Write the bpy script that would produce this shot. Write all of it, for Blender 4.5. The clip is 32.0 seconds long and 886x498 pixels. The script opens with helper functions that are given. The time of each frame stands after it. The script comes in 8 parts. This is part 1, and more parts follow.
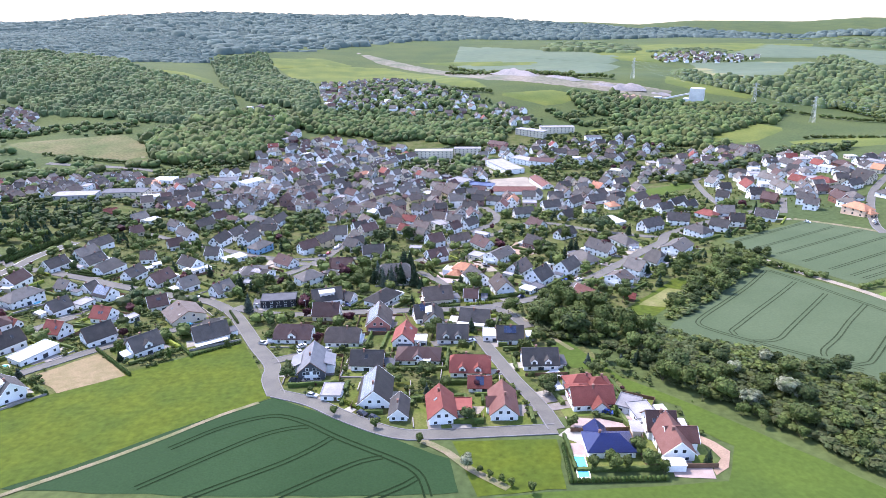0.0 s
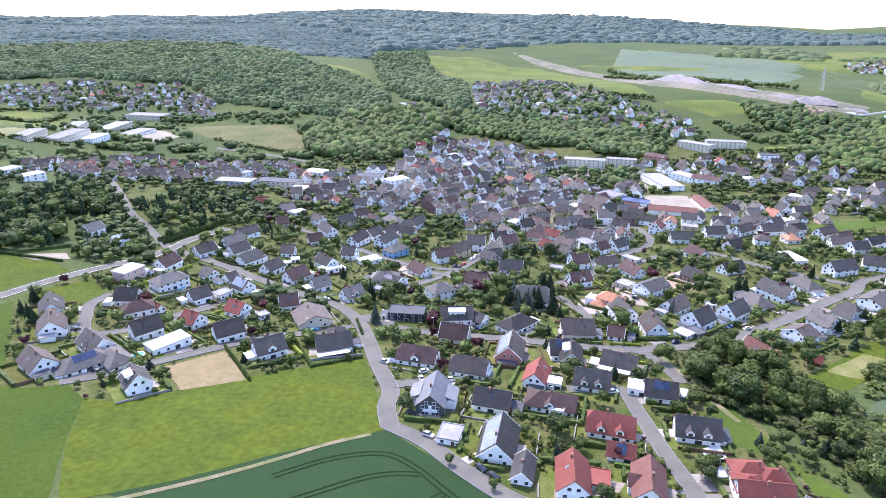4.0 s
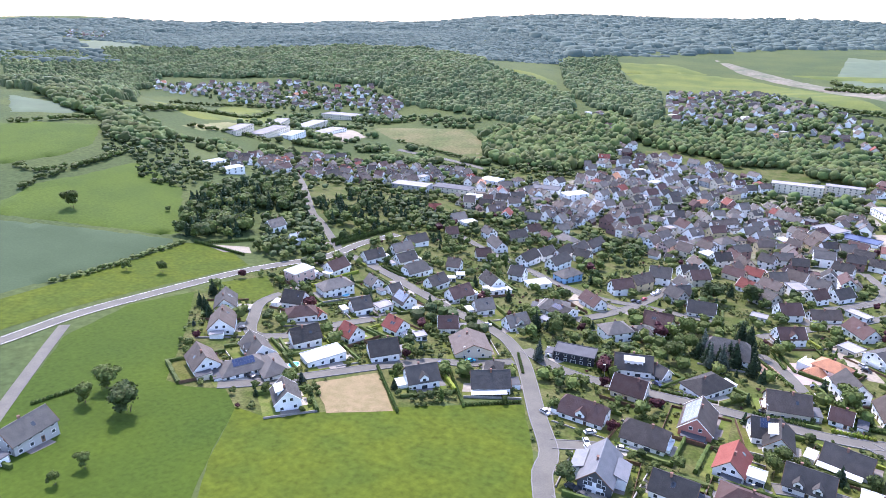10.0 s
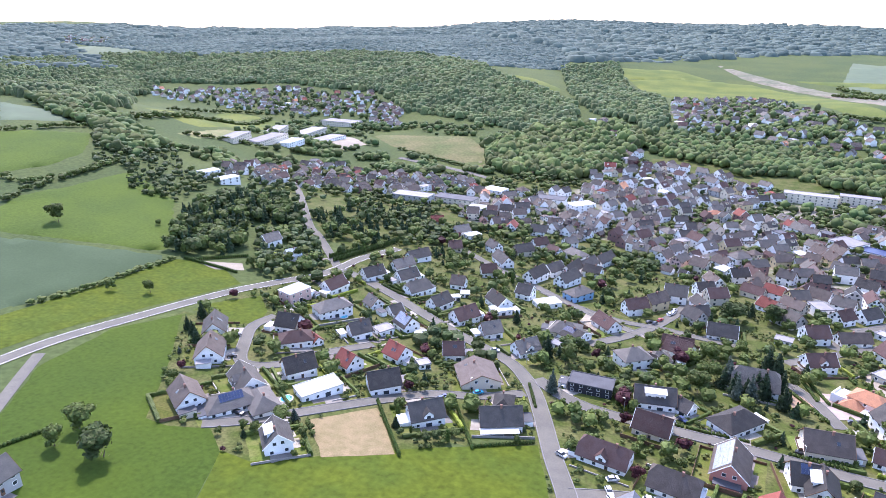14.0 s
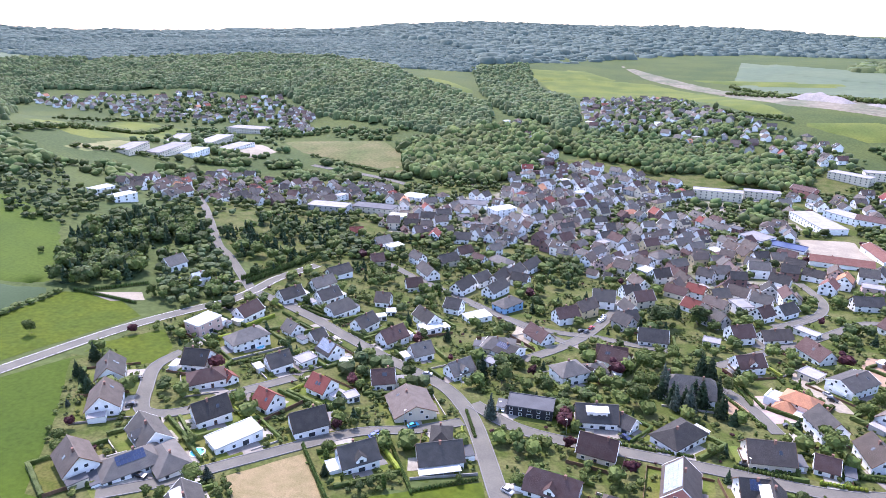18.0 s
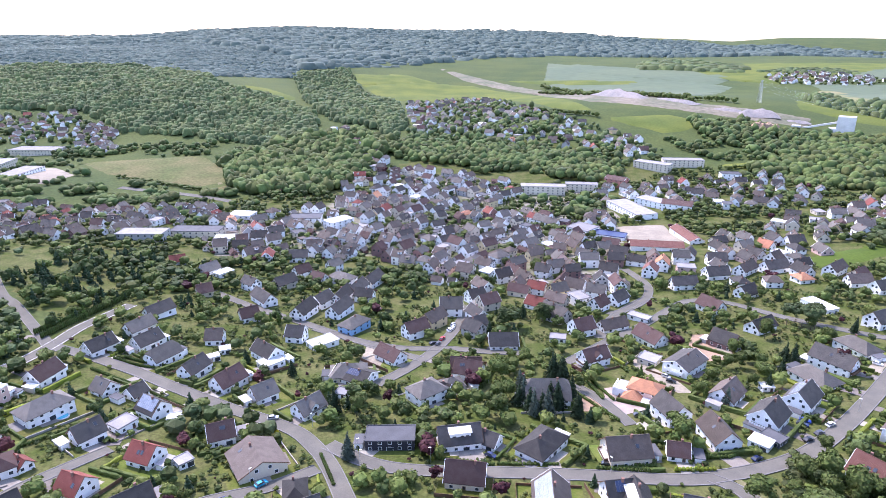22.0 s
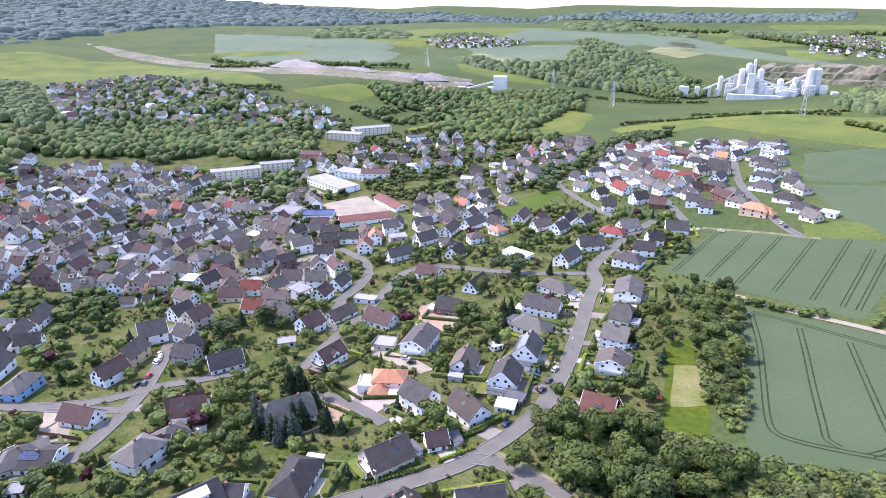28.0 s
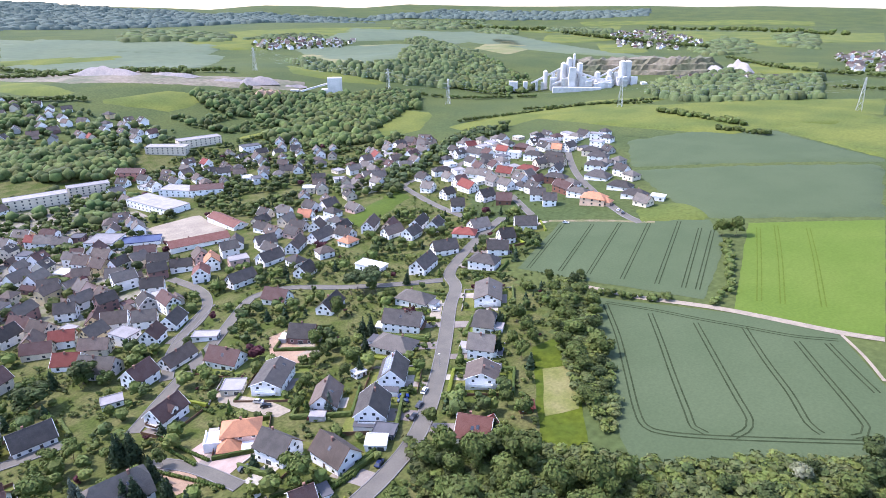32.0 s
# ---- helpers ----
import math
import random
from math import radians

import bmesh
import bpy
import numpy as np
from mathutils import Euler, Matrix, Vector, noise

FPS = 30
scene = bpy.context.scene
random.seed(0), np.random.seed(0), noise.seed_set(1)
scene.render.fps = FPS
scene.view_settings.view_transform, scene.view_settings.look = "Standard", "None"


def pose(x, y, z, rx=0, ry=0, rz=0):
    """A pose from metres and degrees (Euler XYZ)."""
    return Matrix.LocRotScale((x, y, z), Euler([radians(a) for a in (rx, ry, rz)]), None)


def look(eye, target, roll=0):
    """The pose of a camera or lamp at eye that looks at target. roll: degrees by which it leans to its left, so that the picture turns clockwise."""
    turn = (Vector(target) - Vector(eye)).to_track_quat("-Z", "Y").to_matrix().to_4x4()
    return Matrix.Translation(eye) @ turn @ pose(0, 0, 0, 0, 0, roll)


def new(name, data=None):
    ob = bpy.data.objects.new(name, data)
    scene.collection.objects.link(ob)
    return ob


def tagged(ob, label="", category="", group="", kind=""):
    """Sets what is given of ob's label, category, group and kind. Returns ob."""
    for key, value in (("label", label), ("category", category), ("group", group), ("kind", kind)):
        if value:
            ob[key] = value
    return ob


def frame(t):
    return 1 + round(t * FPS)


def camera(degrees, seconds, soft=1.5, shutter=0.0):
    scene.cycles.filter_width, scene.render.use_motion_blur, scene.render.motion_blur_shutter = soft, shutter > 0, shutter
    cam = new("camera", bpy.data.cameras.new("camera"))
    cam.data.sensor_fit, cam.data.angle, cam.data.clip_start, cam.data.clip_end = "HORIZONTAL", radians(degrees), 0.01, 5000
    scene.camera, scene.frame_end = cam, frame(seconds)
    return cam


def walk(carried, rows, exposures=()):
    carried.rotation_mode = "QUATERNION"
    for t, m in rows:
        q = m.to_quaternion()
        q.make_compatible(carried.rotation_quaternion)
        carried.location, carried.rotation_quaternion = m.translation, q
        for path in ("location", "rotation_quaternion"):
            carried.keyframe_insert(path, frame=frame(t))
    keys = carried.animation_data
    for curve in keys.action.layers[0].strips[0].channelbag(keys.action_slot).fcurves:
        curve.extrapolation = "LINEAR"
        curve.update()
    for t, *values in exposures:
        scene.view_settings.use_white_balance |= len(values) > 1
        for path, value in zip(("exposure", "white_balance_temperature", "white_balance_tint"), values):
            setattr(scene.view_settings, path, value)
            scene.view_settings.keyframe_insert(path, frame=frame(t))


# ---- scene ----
cam = camera(70.48, 32.0, soft=0.72)

# The flight: seconds, eye, a point two metres ahead.
PATH = [
    (0, look((0.00, 0.00, 150.00), (2.891, 18.463, 142.876), -0.55)),
    (0.5, look((-0.04, 4.47, 149.73), (2.815, 22.956, 142.643), -0.20)),
    (1, look((-0.05, 8.83, 149.57), (2.501, 27.362, 142.493), -0.10)),
    (1.5, look((0.05, 13.00, 149.37), (2.216, 31.593, 142.320), 0.13)),
    (2, look((-0.02, 16.88, 149.32), (1.698, 35.512, 142.266), 0.24)),
    (2.5, look((-0.01, 20.41, 149.41), (1.007, 39.096, 142.351), 0.32)),
    (3, look((0.10, 23.69, 149.53), (0.196, 42.391, 142.435), 0.26)),
    (3.5, look((0.37, 26.79, 149.55), (-0.353, 45.467, 142.441), 0.23)),
    (5.5, look((0.01, 37.95, 149.85), (-3.403, 56.326, 142.725), 0.16)),
    (6, look((-0.35, 40.40, 149.80), (-4.420, 58.643, 142.689), 0.07)),
    (6.5, look((-0.86, 43.07, 149.69), (-5.591, 61.147, 142.568), 0.09)),
    (7, look((-1.57, 45.71, 149.46), (-6.935, 63.619, 142.349), 0.01)),
    (7.5, look((-2.19, 48.05, 149.26), (-8.137, 65.776, 142.173), -0.00)),
    (8, look((-2.90, 50.45, 149.07), (-9.378, 68.003, 142.001), -0.05)),
    (8.5, look((-3.70, 52.83, 148.92), (-10.275, 70.360, 141.874), -0.09)),
    (9, look((-4.66, 55.13, 148.81), (-11.276, 72.644, 141.785), -0.08)),
    (9.5, look((-5.80, 57.38, 148.78), (-12.441, 74.891, 141.770), -0.10)),
    (10, look((-7.04, 59.92, 148.79), (-13.699, 77.431, 141.800), -0.09)),
    (10.5, look((-8.16, 62.32, 148.89), (-14.832, 79.832, 141.914), -0.11)),
    (11, look((-9.24, 64.64, 148.80), (-15.922, 82.161, 141.841), -0.12)),
    (11.5, look((-10.43, 66.94, 148.57), (-17.114, 84.474, 141.643), -0.14)),
    (12, look((-11.67, 69.54, 148.45), (-18.367, 87.072, 141.544), -0.14)),
    (12.5, look((-12.72, 72.08, 148.39), (-19.415, 89.624, 141.505), -0.13)),
    (13, look((-13.93, 74.56, 148.38), (-20.624, 92.113, 141.507), -0.12)),
    (13.5, look((-15.20, 76.86, 148.29), (-21.890, 94.426, 141.442), -0.10)),
    (15.5, look((-20.44, 86.58, 148.59), (-27.093, 104.152, 141.747), -0.02)),
    (16, look((-21.24, 88.89, 148.67), (-27.526, 106.604, 141.834), -0.01)),
    (16.5, look((-22.21, 91.14, 148.71), (-27.971, 109.038, 141.875), -0.07)),
    (17, look((-23.44, 93.44, 148.75), (-28.648, 111.502, 141.934), -0.12)),
    (17.5, look((-24.57, 95.25, 148.76), (-29.283, 113.461, 141.959), -0.05)),
    (18, look((-25.56, 97.14, 148.99), (-29.762, 115.468, 142.185), -0.03)),
    (18.5, look((-26.36, 99.25, 149.10), (-30.008, 117.704, 142.302), -0.10)),
    (19, look((-27.12, 101.49, 149.06), (-30.171, 120.054, 142.272), -0.04)),
    (19.5, look((-27.71, 103.77, 148.96), (-30.165, 122.422, 142.182), -0.06)),
    (20, look((-28.47, 105.99, 148.85), (-30.257, 124.729, 142.084), -0.00)),
    (20.5, look((-29.07, 108.37, 148.80), (-30.140, 127.167, 142.057), 0.01)),
    (21, look((-29.09, 110.99, 148.86), (-29.514, 129.818, 142.124), -0.09)),
    (21.5, look((-28.64, 113.73, 148.81), (-28.423, 132.566, 142.090), -0.16)),
    (22, look((-28.22, 116.42, 148.55), (-27.368, 135.248, 141.852), -0.32)),
    (22.5, look((-28.29, 118.96, 148.54), (-26.777, 137.741, 141.839), -0.33)),
    (23, look((-28.60, 121.37, 148.55), (-26.451, 140.085, 141.826), -0.24)),
    (23.5, look((-28.75, 123.58, 148.76), (-25.964, 142.194, 141.986), -0.22)),
    (24, look((-28.73, 126.17, 148.75), (-25.303, 144.610, 141.805), -0.18)),
    (24.5, look((-28.60, 128.81, 148.69), (-24.565, 147.026, 141.489), -0.16)),
    (25, look((-28.40, 131.25, 148.61), (-23.668, 149.197, 141.156), -0.09)),
    (25.5, look((-28.14, 133.75, 148.44), (-22.551, 151.402, 140.870), 0.09)),
    (27.5, look((-25.77, 143.72, 148.20), (-16.959, 160.002, 140.637), 0.03)),
    (28, look((-24.77, 146.30, 147.99), (-15.259, 162.188, 140.433), 0.07)),
    (28.5, look((-23.50, 148.59, 147.70), (-13.315, 164.063, 140.155), 0.10)),
    (29, look((-22.05, 150.92, 147.48), (-11.195, 165.926, 139.944), 0.02)),
    (29.5, look((-20.70, 153.28, 147.31), (-9.180, 167.782, 139.765), -0.01)),
    (30, look((-19.28, 155.73, 147.17), (-7.107, 169.694, 139.632), 0.02)),
    (30.5, look((-17.62, 157.98, 147.07), (-5.008, 171.549, 139.536), 0.01)),
    (31, look((-15.83, 160.07, 146.97), (-2.904, 173.333, 139.429), 0.05)),
    (31.5, look((-13.98, 162.07, 146.88), (-0.839, 175.116, 139.328), -0.02)),
    (32, look((-12.20, 163.78, 146.89), (1.011, 176.749, 139.324), -0.04)),
]
walk(cam, PATH, [(0, 1.88, 6080, 24), (13, 1.93, 6120, 26), (23, 1.88, 6200, 28), (25.5, 1.86, 6220, 28), (28, 1.84, 6220, 27), (32, 1.77, 6180, 25)])

# ---- light ----
SUN_TURN, SUN_HEIGHT = radians(123), radians(51)   # the sun stands ahead and to the left
sun_way = Vector((math.cos(SUN_TURN) * math.cos(SUN_HEIGHT), math.sin(SUN_TURN) * math.cos(SUN_HEIGHT), math.sin(SUN_HEIGHT)))
sun = new("sun", bpy.data.lights.new("sun", "SUN"))
sun.data.energy, sun.data.angle, sun.data.color = 1.8, radians(0.9), (1.0, 0.96, 0.90)
sun.matrix_world = look(sun_way * 900, (0, 0, 0))
world = bpy.data.worlds.new("sky")
scene.world = world
world.use_nodes = True
wn = world.node_tree
sky = wn.nodes.new("ShaderNodeTexSky")
sky.sky_type, sky.sun_disc = "NISHITA", False
sky.sun_elevation, sky.sun_rotation = SUN_HEIGHT, radians(90) - SUN_TURN
sky.air_density, sky.dust_density, sky.ozone_density = 1.0, 1.0, 1.0
back = wn.nodes["Background"]
back.inputs["Strength"].default_value = 0.15
wn.links.new(sky.outputs[0], back.inputs["Color"])

# ---- materials ----
def material(name, base, rough=0.8, spread=0.25, scale=0.5, fine=6.0, bump=0.0, metal=0.0, vary=0.0, island=0.0, tint=None, coat=0.0, tiles=0.0, shine=0.3, through_leaf=0.0):
    """A surface with a coarse and a fine grain. spread: how far the grain lightens and darkens it; tint: a second colour that comes in
    patches; vary, island: the change from object to object and from piece to piece; tiles: courses to the metre of height."""
    m = bpy.data.materials.new(name)
    m.use_nodes = True
    nt = m.node_tree
    nd, ln = nt.nodes, nt.links
    bsdf = nd["Principled BSDF"]
    bsdf.inputs["Roughness"].default_value, bsdf.inputs["Metallic"].default_value = rough, metal
    bsdf.inputs["Specular IOR Level"].default_value = shine
    if coat:
        bsdf.inputs["Coat Weight"].default_value = coat
    geo = nd.new("ShaderNodeNewGeometry")
    n1, n2 = nd.new("ShaderNodeTexNoise"), nd.new("ShaderNodeTexNoise")
    for n, s in ((n1, scale), (n2, fine)):
        n.inputs["Scale"].default_value, n.inputs["Detail"].default_value = s, 4
        ln.new(geo.outputs["Position"], n.inputs["Vector"])
    mix = nd.new("ShaderNodeMix")
    mix.data_type = "RGBA"
    mix.inputs["A"].default_value = (*base, 1)
    mix.inputs["B"].default_value = (*(tint or [min(1, c * 1.25) for c in base]), 1)
    ramp = nd.new("ShaderNodeMapRange")
    ramp.inputs["From Min"].default_value, ramp.inputs["From Max"].default_value = 0.38, 0.62
    ln.new(n1.outputs["Fac"], ramp.inputs["Value"])
    ln.new(ramp.outputs[0], mix.inputs["Factor"])
    hsv = nd.new("ShaderNodeHueSaturation")
    val = nd.new("ShaderNodeMapRange")
    val.inputs["From Min"].default_value, val.inputs["From Max"].default_value = 0.25, 0.75
    val.inputs["To Min"].default_value, val.inputs["To Max"].default_value = 1 - spread, 1 + spread
    ln.new(n2.outputs["Fac"], val.inputs["Value"])
    last = val.outputs[0]
    for amount, node, socket in ((vary, "ShaderNodeObjectInfo", "Random"), (island, "ShaderNodeNewGeometry", "Random Per Island")):
        if amount:
            rnd, rng, mul = nd.new(node), nd.new("ShaderNodeMapRange"), nd.new("ShaderNodeMath")
            rng.inputs["To Min"].default_value, rng.inputs["To Max"].default_value = 1 - amount, 1 + amount
            mul.operation = "MULTIPLY"
            ln.new(rnd.outputs[socket], rng.inputs["Value"])
            ln.new(rng.outputs[0], mul.inputs[0])
            ln.new(last, mul.inputs[1])
            last = mul.outputs[0]
            if node == "ShaderNodeNewGeometry" or amount > 0.2:
                hue = nd.new("ShaderNodeMapRange")
                hue.inputs["To Min"].default_value, hue.inputs["To Max"].default_value = 0.5 - amount * 0.07, 0.5 + amount * 0.05
                ln.new(rnd.outputs[socket], hue.inputs["Value"])
                ln.new(hue.outputs[0], hsv.inputs["Hue"])
    ln.new(last, hsv.inputs["Value"])
    ln.new(mix.outputs["Result"], hsv.inputs["Color"])
    ln.new(hsv.outputs[0], bsdf.inputs["Base Color"])
    if through_leaf:                                   # thin leaves let some light through
        thin, both = nd.new("ShaderNodeBsdfTranslucent"), nd.new("ShaderNodeMixShader")
        both.inputs[0].default_value = through_leaf
        ln.new(hsv.outputs[0], thin.inputs["Color"])
        ln.new(bsdf.outputs[0], both.inputs[1])
        ln.new(thin.outputs[0], both.inputs[2])
        ln.new(both.outputs[0], nd["Material Output"].inputs["Surface"])
    if bump or tiles:
        bp = nd.new("ShaderNodeBump")
        bp.inputs["Strength"].default_value, bp.inputs["Distance"].default_value = bump or 0.5, 0.1
        if tiles:
            wave = nd.new("ShaderNodeTexWave")
            wave.bands_direction, wave.wave_profile = "Z", "SAW"
            wave.inputs["Scale"].default_value = tiles
            wave.inputs["Distortion"].default_value = 0.4
            ln.new(geo.outputs["Position"], wave.inputs["Vector"])
            ln.new(wave.outputs["Fac"], bp.inputs["Height"])
        else:
            ln.new(n2.outputs["Fac"], bp.inputs["Height"])
        ln.new(bp.outputs[0], bsdf.inputs["Normal"])
    return m


LAND = material("land", (0.076, 0.096, 0.030), 0.9, 0.28, 0.010, 0.35, tint=(0.056, 0.080, 0.028), bump=0.25, shine=0.08)
GARDEN = material("garden_ground", (0.058, 0.078, 0.018), 0.95, 0.4, 0.11, 0.9, tint=(0.104, 0.106, 0.040), bump=0.4, shine=0.08)
TOWN = material("yards_and_courts", (0.25, 0.225, 0.19), 0.95, 0.3, 0.07, 1.0, tint=(0.085, 0.098, 0.035), bump=0.2)
FIELD = {
    "wheat": material("young_wheat", (0.018, 0.042, 0.014), 0.85, 0.14, 0.02, 1.5, tint=(0.022, 0.049, 0.017), bump=0.3, shine=0.08),
    "meadow": material("mown_meadow", (0.070, 0.092, 0.009), 0.9, 0.30, 0.06, 0.45, tint=(0.056, 0.082, 0.010), bump=0.4, shine=0.08),
    "plot": material("straw_plot", (0.235, 0.18, 0.10), 0.95, 0.25, 0.3, 2.5, tint=(0.19, 0.155, 0.08), bump=0.4, shine=0.08),
    "dark": material("dense_crop", (0.046, 0.075, 0.016), 0.85, 0.16, 0.03, 1.2, tint=(0.056, 0.082, 0.020), bump=0.3, shine=0.08),
    "grey": material("grey_green_barley", (0.066, 0.092, 0.045), 0.85, 0.10, 0.03, 1.0, tint=(0.074, 0.100, 0.050), bump=0.2, shine=0.08),
    "slope": material("green_barley", (0.046, 0.072, 0.034), 0.85, 0.12, 0.03, 1.0, tint=(0.054, 0.082, 0.040), bump=0.2, shine=0.08),
    "pasture": material("sheep_pasture", (0.068, 0.102, 0.016), 0.9, 0.18, 0.03, 0.6, tint=(0.056, 0.088, 0.016), bump=0.3, shine=0.08),
    "light": material("light_pasture", (0.130, 0.148, 0.034), 0.9, 0.2, 0.015, 0.4, tint=(0.084, 0.112, 0.028), bump=0.3, shine=0.08),
    "bright": material("bright_grass_ley", (0.088, 0.137, 0.022), 0.88, 0.12, 0.03, 0.8, tint=(0.10, 0.147, 0.026), bump=0.3, shine=0.08),
    "lawn": material("dry_lawn", (0.125, 0.140, 0.038), 0.92, 0.2, 0.08, 0.9, tint=(0.19, 0.18, 0.075), bump=0.3, shine=0.08),
    "rightmeadow": material("short_meadow", (0.052, 0.082, 0.009), 0.9, 0.22, 0.02, 0.6, tint=(0.040, 0.068, 0.009), bump=0.3, shine=0.08),
    "patio": material("pale_patio", (0.62, 0.60, 0.56), 0.85, 0.1, 0.3, 3.0),
    "pavers": material("reddish_pavers", (0.30, 0.23, 0.20), 0.9, 0.15, 0.3, 4.0),
    "earth": material("bare_earth_drive", (0.27, 0.185, 0.125), 0.95, 0.2, 0.2, 2.0),
    "sand": material("pale_yard_gravel", (0.30, 0.262, 0.20), 0.95, 0.2, 0.08, 0.8, tint=(0.24, 0.205, 0.16), bump=0.2),
    "soil": material("dry_soil", (0.21, 0.185, 0.085), 0.95, 0.2, 0.02, 0.5, tint=(0.13, 0.15, 0.05), bump=0.2),
    "lot": material("overgrown_lot", (0.140, 0.130, 0.060), 0.95, 0.3, 0.02, 0.3, tint=(0.085, 0.105, 0.038), bump=0.2, shine=0.08),
    "far": material("far_crop", (0.096, 0.124, 0.064), 0.9, 0.12, 0.006, 0.05, tint=(0.080, 0.112, 0.060)),
    "quarry": material("quarry_stone", (0.20, 0.17, 0.125), 0.95, 0.35, 0.02, 0.15, tint=(0.105, 0.112, 0.065)),
}
LAWN = material("garden_lawn", (0.080, 0.106, 0.020), 0.9, 0.25, 0.15, 1.2, tint=(0.116, 0.122, 0.036), vary=0.3, bump=0.2, shine=0.08)
TRAM = material("wheel_track", (0.011, 0.022, 0.008), 0.95, 0.25, 0.3, 3, shine=0.05)
TRAM_PALE = material("barley_wheel_track", (0.028, 0.040, 0.018), 0.95, 0.3, 0.3, 3, tint=(0.040, 0.054, 0.026), shine=0.05)
ASPHALT = material("asphalt", (0.134, 0.125, 0.104), 0.9, 0.14, 0.15, 2.0, tint=(0.110, 0.104, 0.089), bump=0.1)
PAVING = material("pavement_slabs", (0.155, 0.15, 0.145), 0.9, 0.12, 0.4, 3.0, bump=0.1)
TRAM_FAINT = material("faint_wheel_track", (0.044, 0.066, 0.028), 0.95, 0.3, 0.3, 3, tint=(0.052, 0.076, 0.034), shine=0.05)
TRAM_GRASS = material("grass_wheel_track", (0.076, 0.112, 0.016), 0.95, 0.3, 0.3, 3, tint=(0.088, 0.125, 0.02), shine=0.05)
GRAVEL = material("gravel_track", (0.235, 0.20, 0.148), 0.95, 0.2, 0.3, 3.0, bump=0.2)
SANDY = material("sandy_track", (0.20, 0.165, 0.10), 0.95, 0.25, 0.2, 2.0, tint=(0.12, 0.125, 0.05), bump=0.2)
DRIVE = material("driveway_pavers", (0.27, 0.248, 0.21), 0.9, 0.2, 0.3, 4.0, bump=0.15, vary=0.4, tint=(0.22, 0.195, 0.165))
LINE = material("road_paint", (0.75, 0.75, 0.72), 0.7, 0.1)
ROOF = {k: material(k + "_roof", c, r, 0.16, 0.4, 5.0, vary=v, island=0.12, tiles=2.6, bump=0.6, tint=t, shine=0.25) for k, c, r, v, t in (
    ("slate", (0.053, 0.049, 0.046), 0.75, 0.35, (0.070, 0.064, 0.059)),
    ("grey", (0.122, 0.111, 0.099), 0.8, 0.3, (0.150, 0.135, 0.119)),
    ("tile", (0.098, 0.078, 0.066), 0.8, 0.3, (0.122, 0.098, 0.084)),
    ("brown", (0.084, 0.048, 0.042), 0.8, 0.25, (0.094, 0.060, 0.054)),
    ("red", (0.195, 0.055, 0.042), 0.78, 0.25, (0.215, 0.066, 0.050)),
    ("russet", (0.150, 0.066, 0.052), 0.8, 0.2, (0.170, 0.080, 0.064)), ("silver", (0.17, 0.175, 0.185), 0.6, 0.1, (0.20, 0.20, 0.21)),
    ("orange", (0.480, 0.220, 0.120), 0.7, 0.15, (0.400, 0.185, 0.105)),
    ("blue", (0.018, 0.025, 0.085), 0.3, 0.1, (0.022, 0.030, 0.10)),
)}
ROOF["white"] = material("pale_flat_roof", (0.52, 0.52, 0.50), 0.8, 0.08, 0.2, 2.0, vary=0.12)
ROOF["black"] = material("bitumen_roof", (0.075, 0.076, 0.082), 0.85, 0.15, 0.2, 2.0, vary=0.2)
ROOF["flatgrey"] = material("gravel_roof", (0.23, 0.22, 0.22), 0.9, 0.15, 0.2, 2.0, vary=0.2)
WALL = {k: material(k + "_plaster", c, 0.85, 0.06, 0.25, 3.0, bump=0.15, vary=0.05, island=0.06, tint=[v * 0.9 for v in c]) for k, c in (
    ("white", (0.90, 0.89, 0.87)), ("cream", (0.66, 0.58, 0.46)), ("pink", (0.62, 0.43, 0.38)), ("yellow", (0.62, 0.50, 0.30)),
    ("lightblue", (0.25, 0.42, 0.60)), ("darkgrey", (0.085, 0.09, 0.10)), ("black", (0.035, 0.035, 0.042)), ("brown", (0.20, 0.095, 0.065)),
    ("peach", (0.66, 0.46, 0.33)), ("redbase", (0.50, 0.22, 0.18)), ("brick", (0.22, 0.13, 0.12)), ("grey", (0.42, 0.41, 0.40)), ("blue", (0.10, 0.28, 0.45)))}
WHITE = material("white_lacquer", (0.80, 0.80, 0.78), 0.45, 0.04)
WOOD = material("stained_wood", (0.13, 0.075, 0.045), 0.75, 0.25, 0.6, 9.0, bump=0.2)
METAL = material("galvanised_metal", (0.45, 0.46, 0.47), 0.4, 0.1, metal=0.7)
GLASS = material("window_glass", (0.035, 0.042, 0.050), 0.08, 0.2, 0.2, 0.5)
GLASS.node_tree.nodes["Principled BSDF"].inputs["Specular IOR Level"].default_value = 0.8
SOLAR = material("solar_cells", (0.035, 0.050, 0.095), 0.12, 0.15, 0.5, 4.0)
# the same cells with the bright sky's reflection painted in as a paler colour
SOLAR_SKYLIT = material("skylit_solar_cells", (0.21, 0.235, 0.28), 0.22, 0.15, 0.5, 4.0)
BRICK = material("chimney_brick", (0.20, 0.11, 0.085), 0.9, 0.2, 1.0, 8.0)
STONE = material("garden_wall_stone", (0.27, 0.25, 0.23), 0.9, 0.2, 0.3, 3.0, vary=0.3, bump=0.2)
CONCRETE = material("concrete", (0.52, 0.51, 0.49), 0.9, 0.12, 0.08, 1.0, bump=0.1)
WATER = material("pool_water", (0.10, 0.48, 0.58), 0.05, 0.1, 0.3, 2.0)
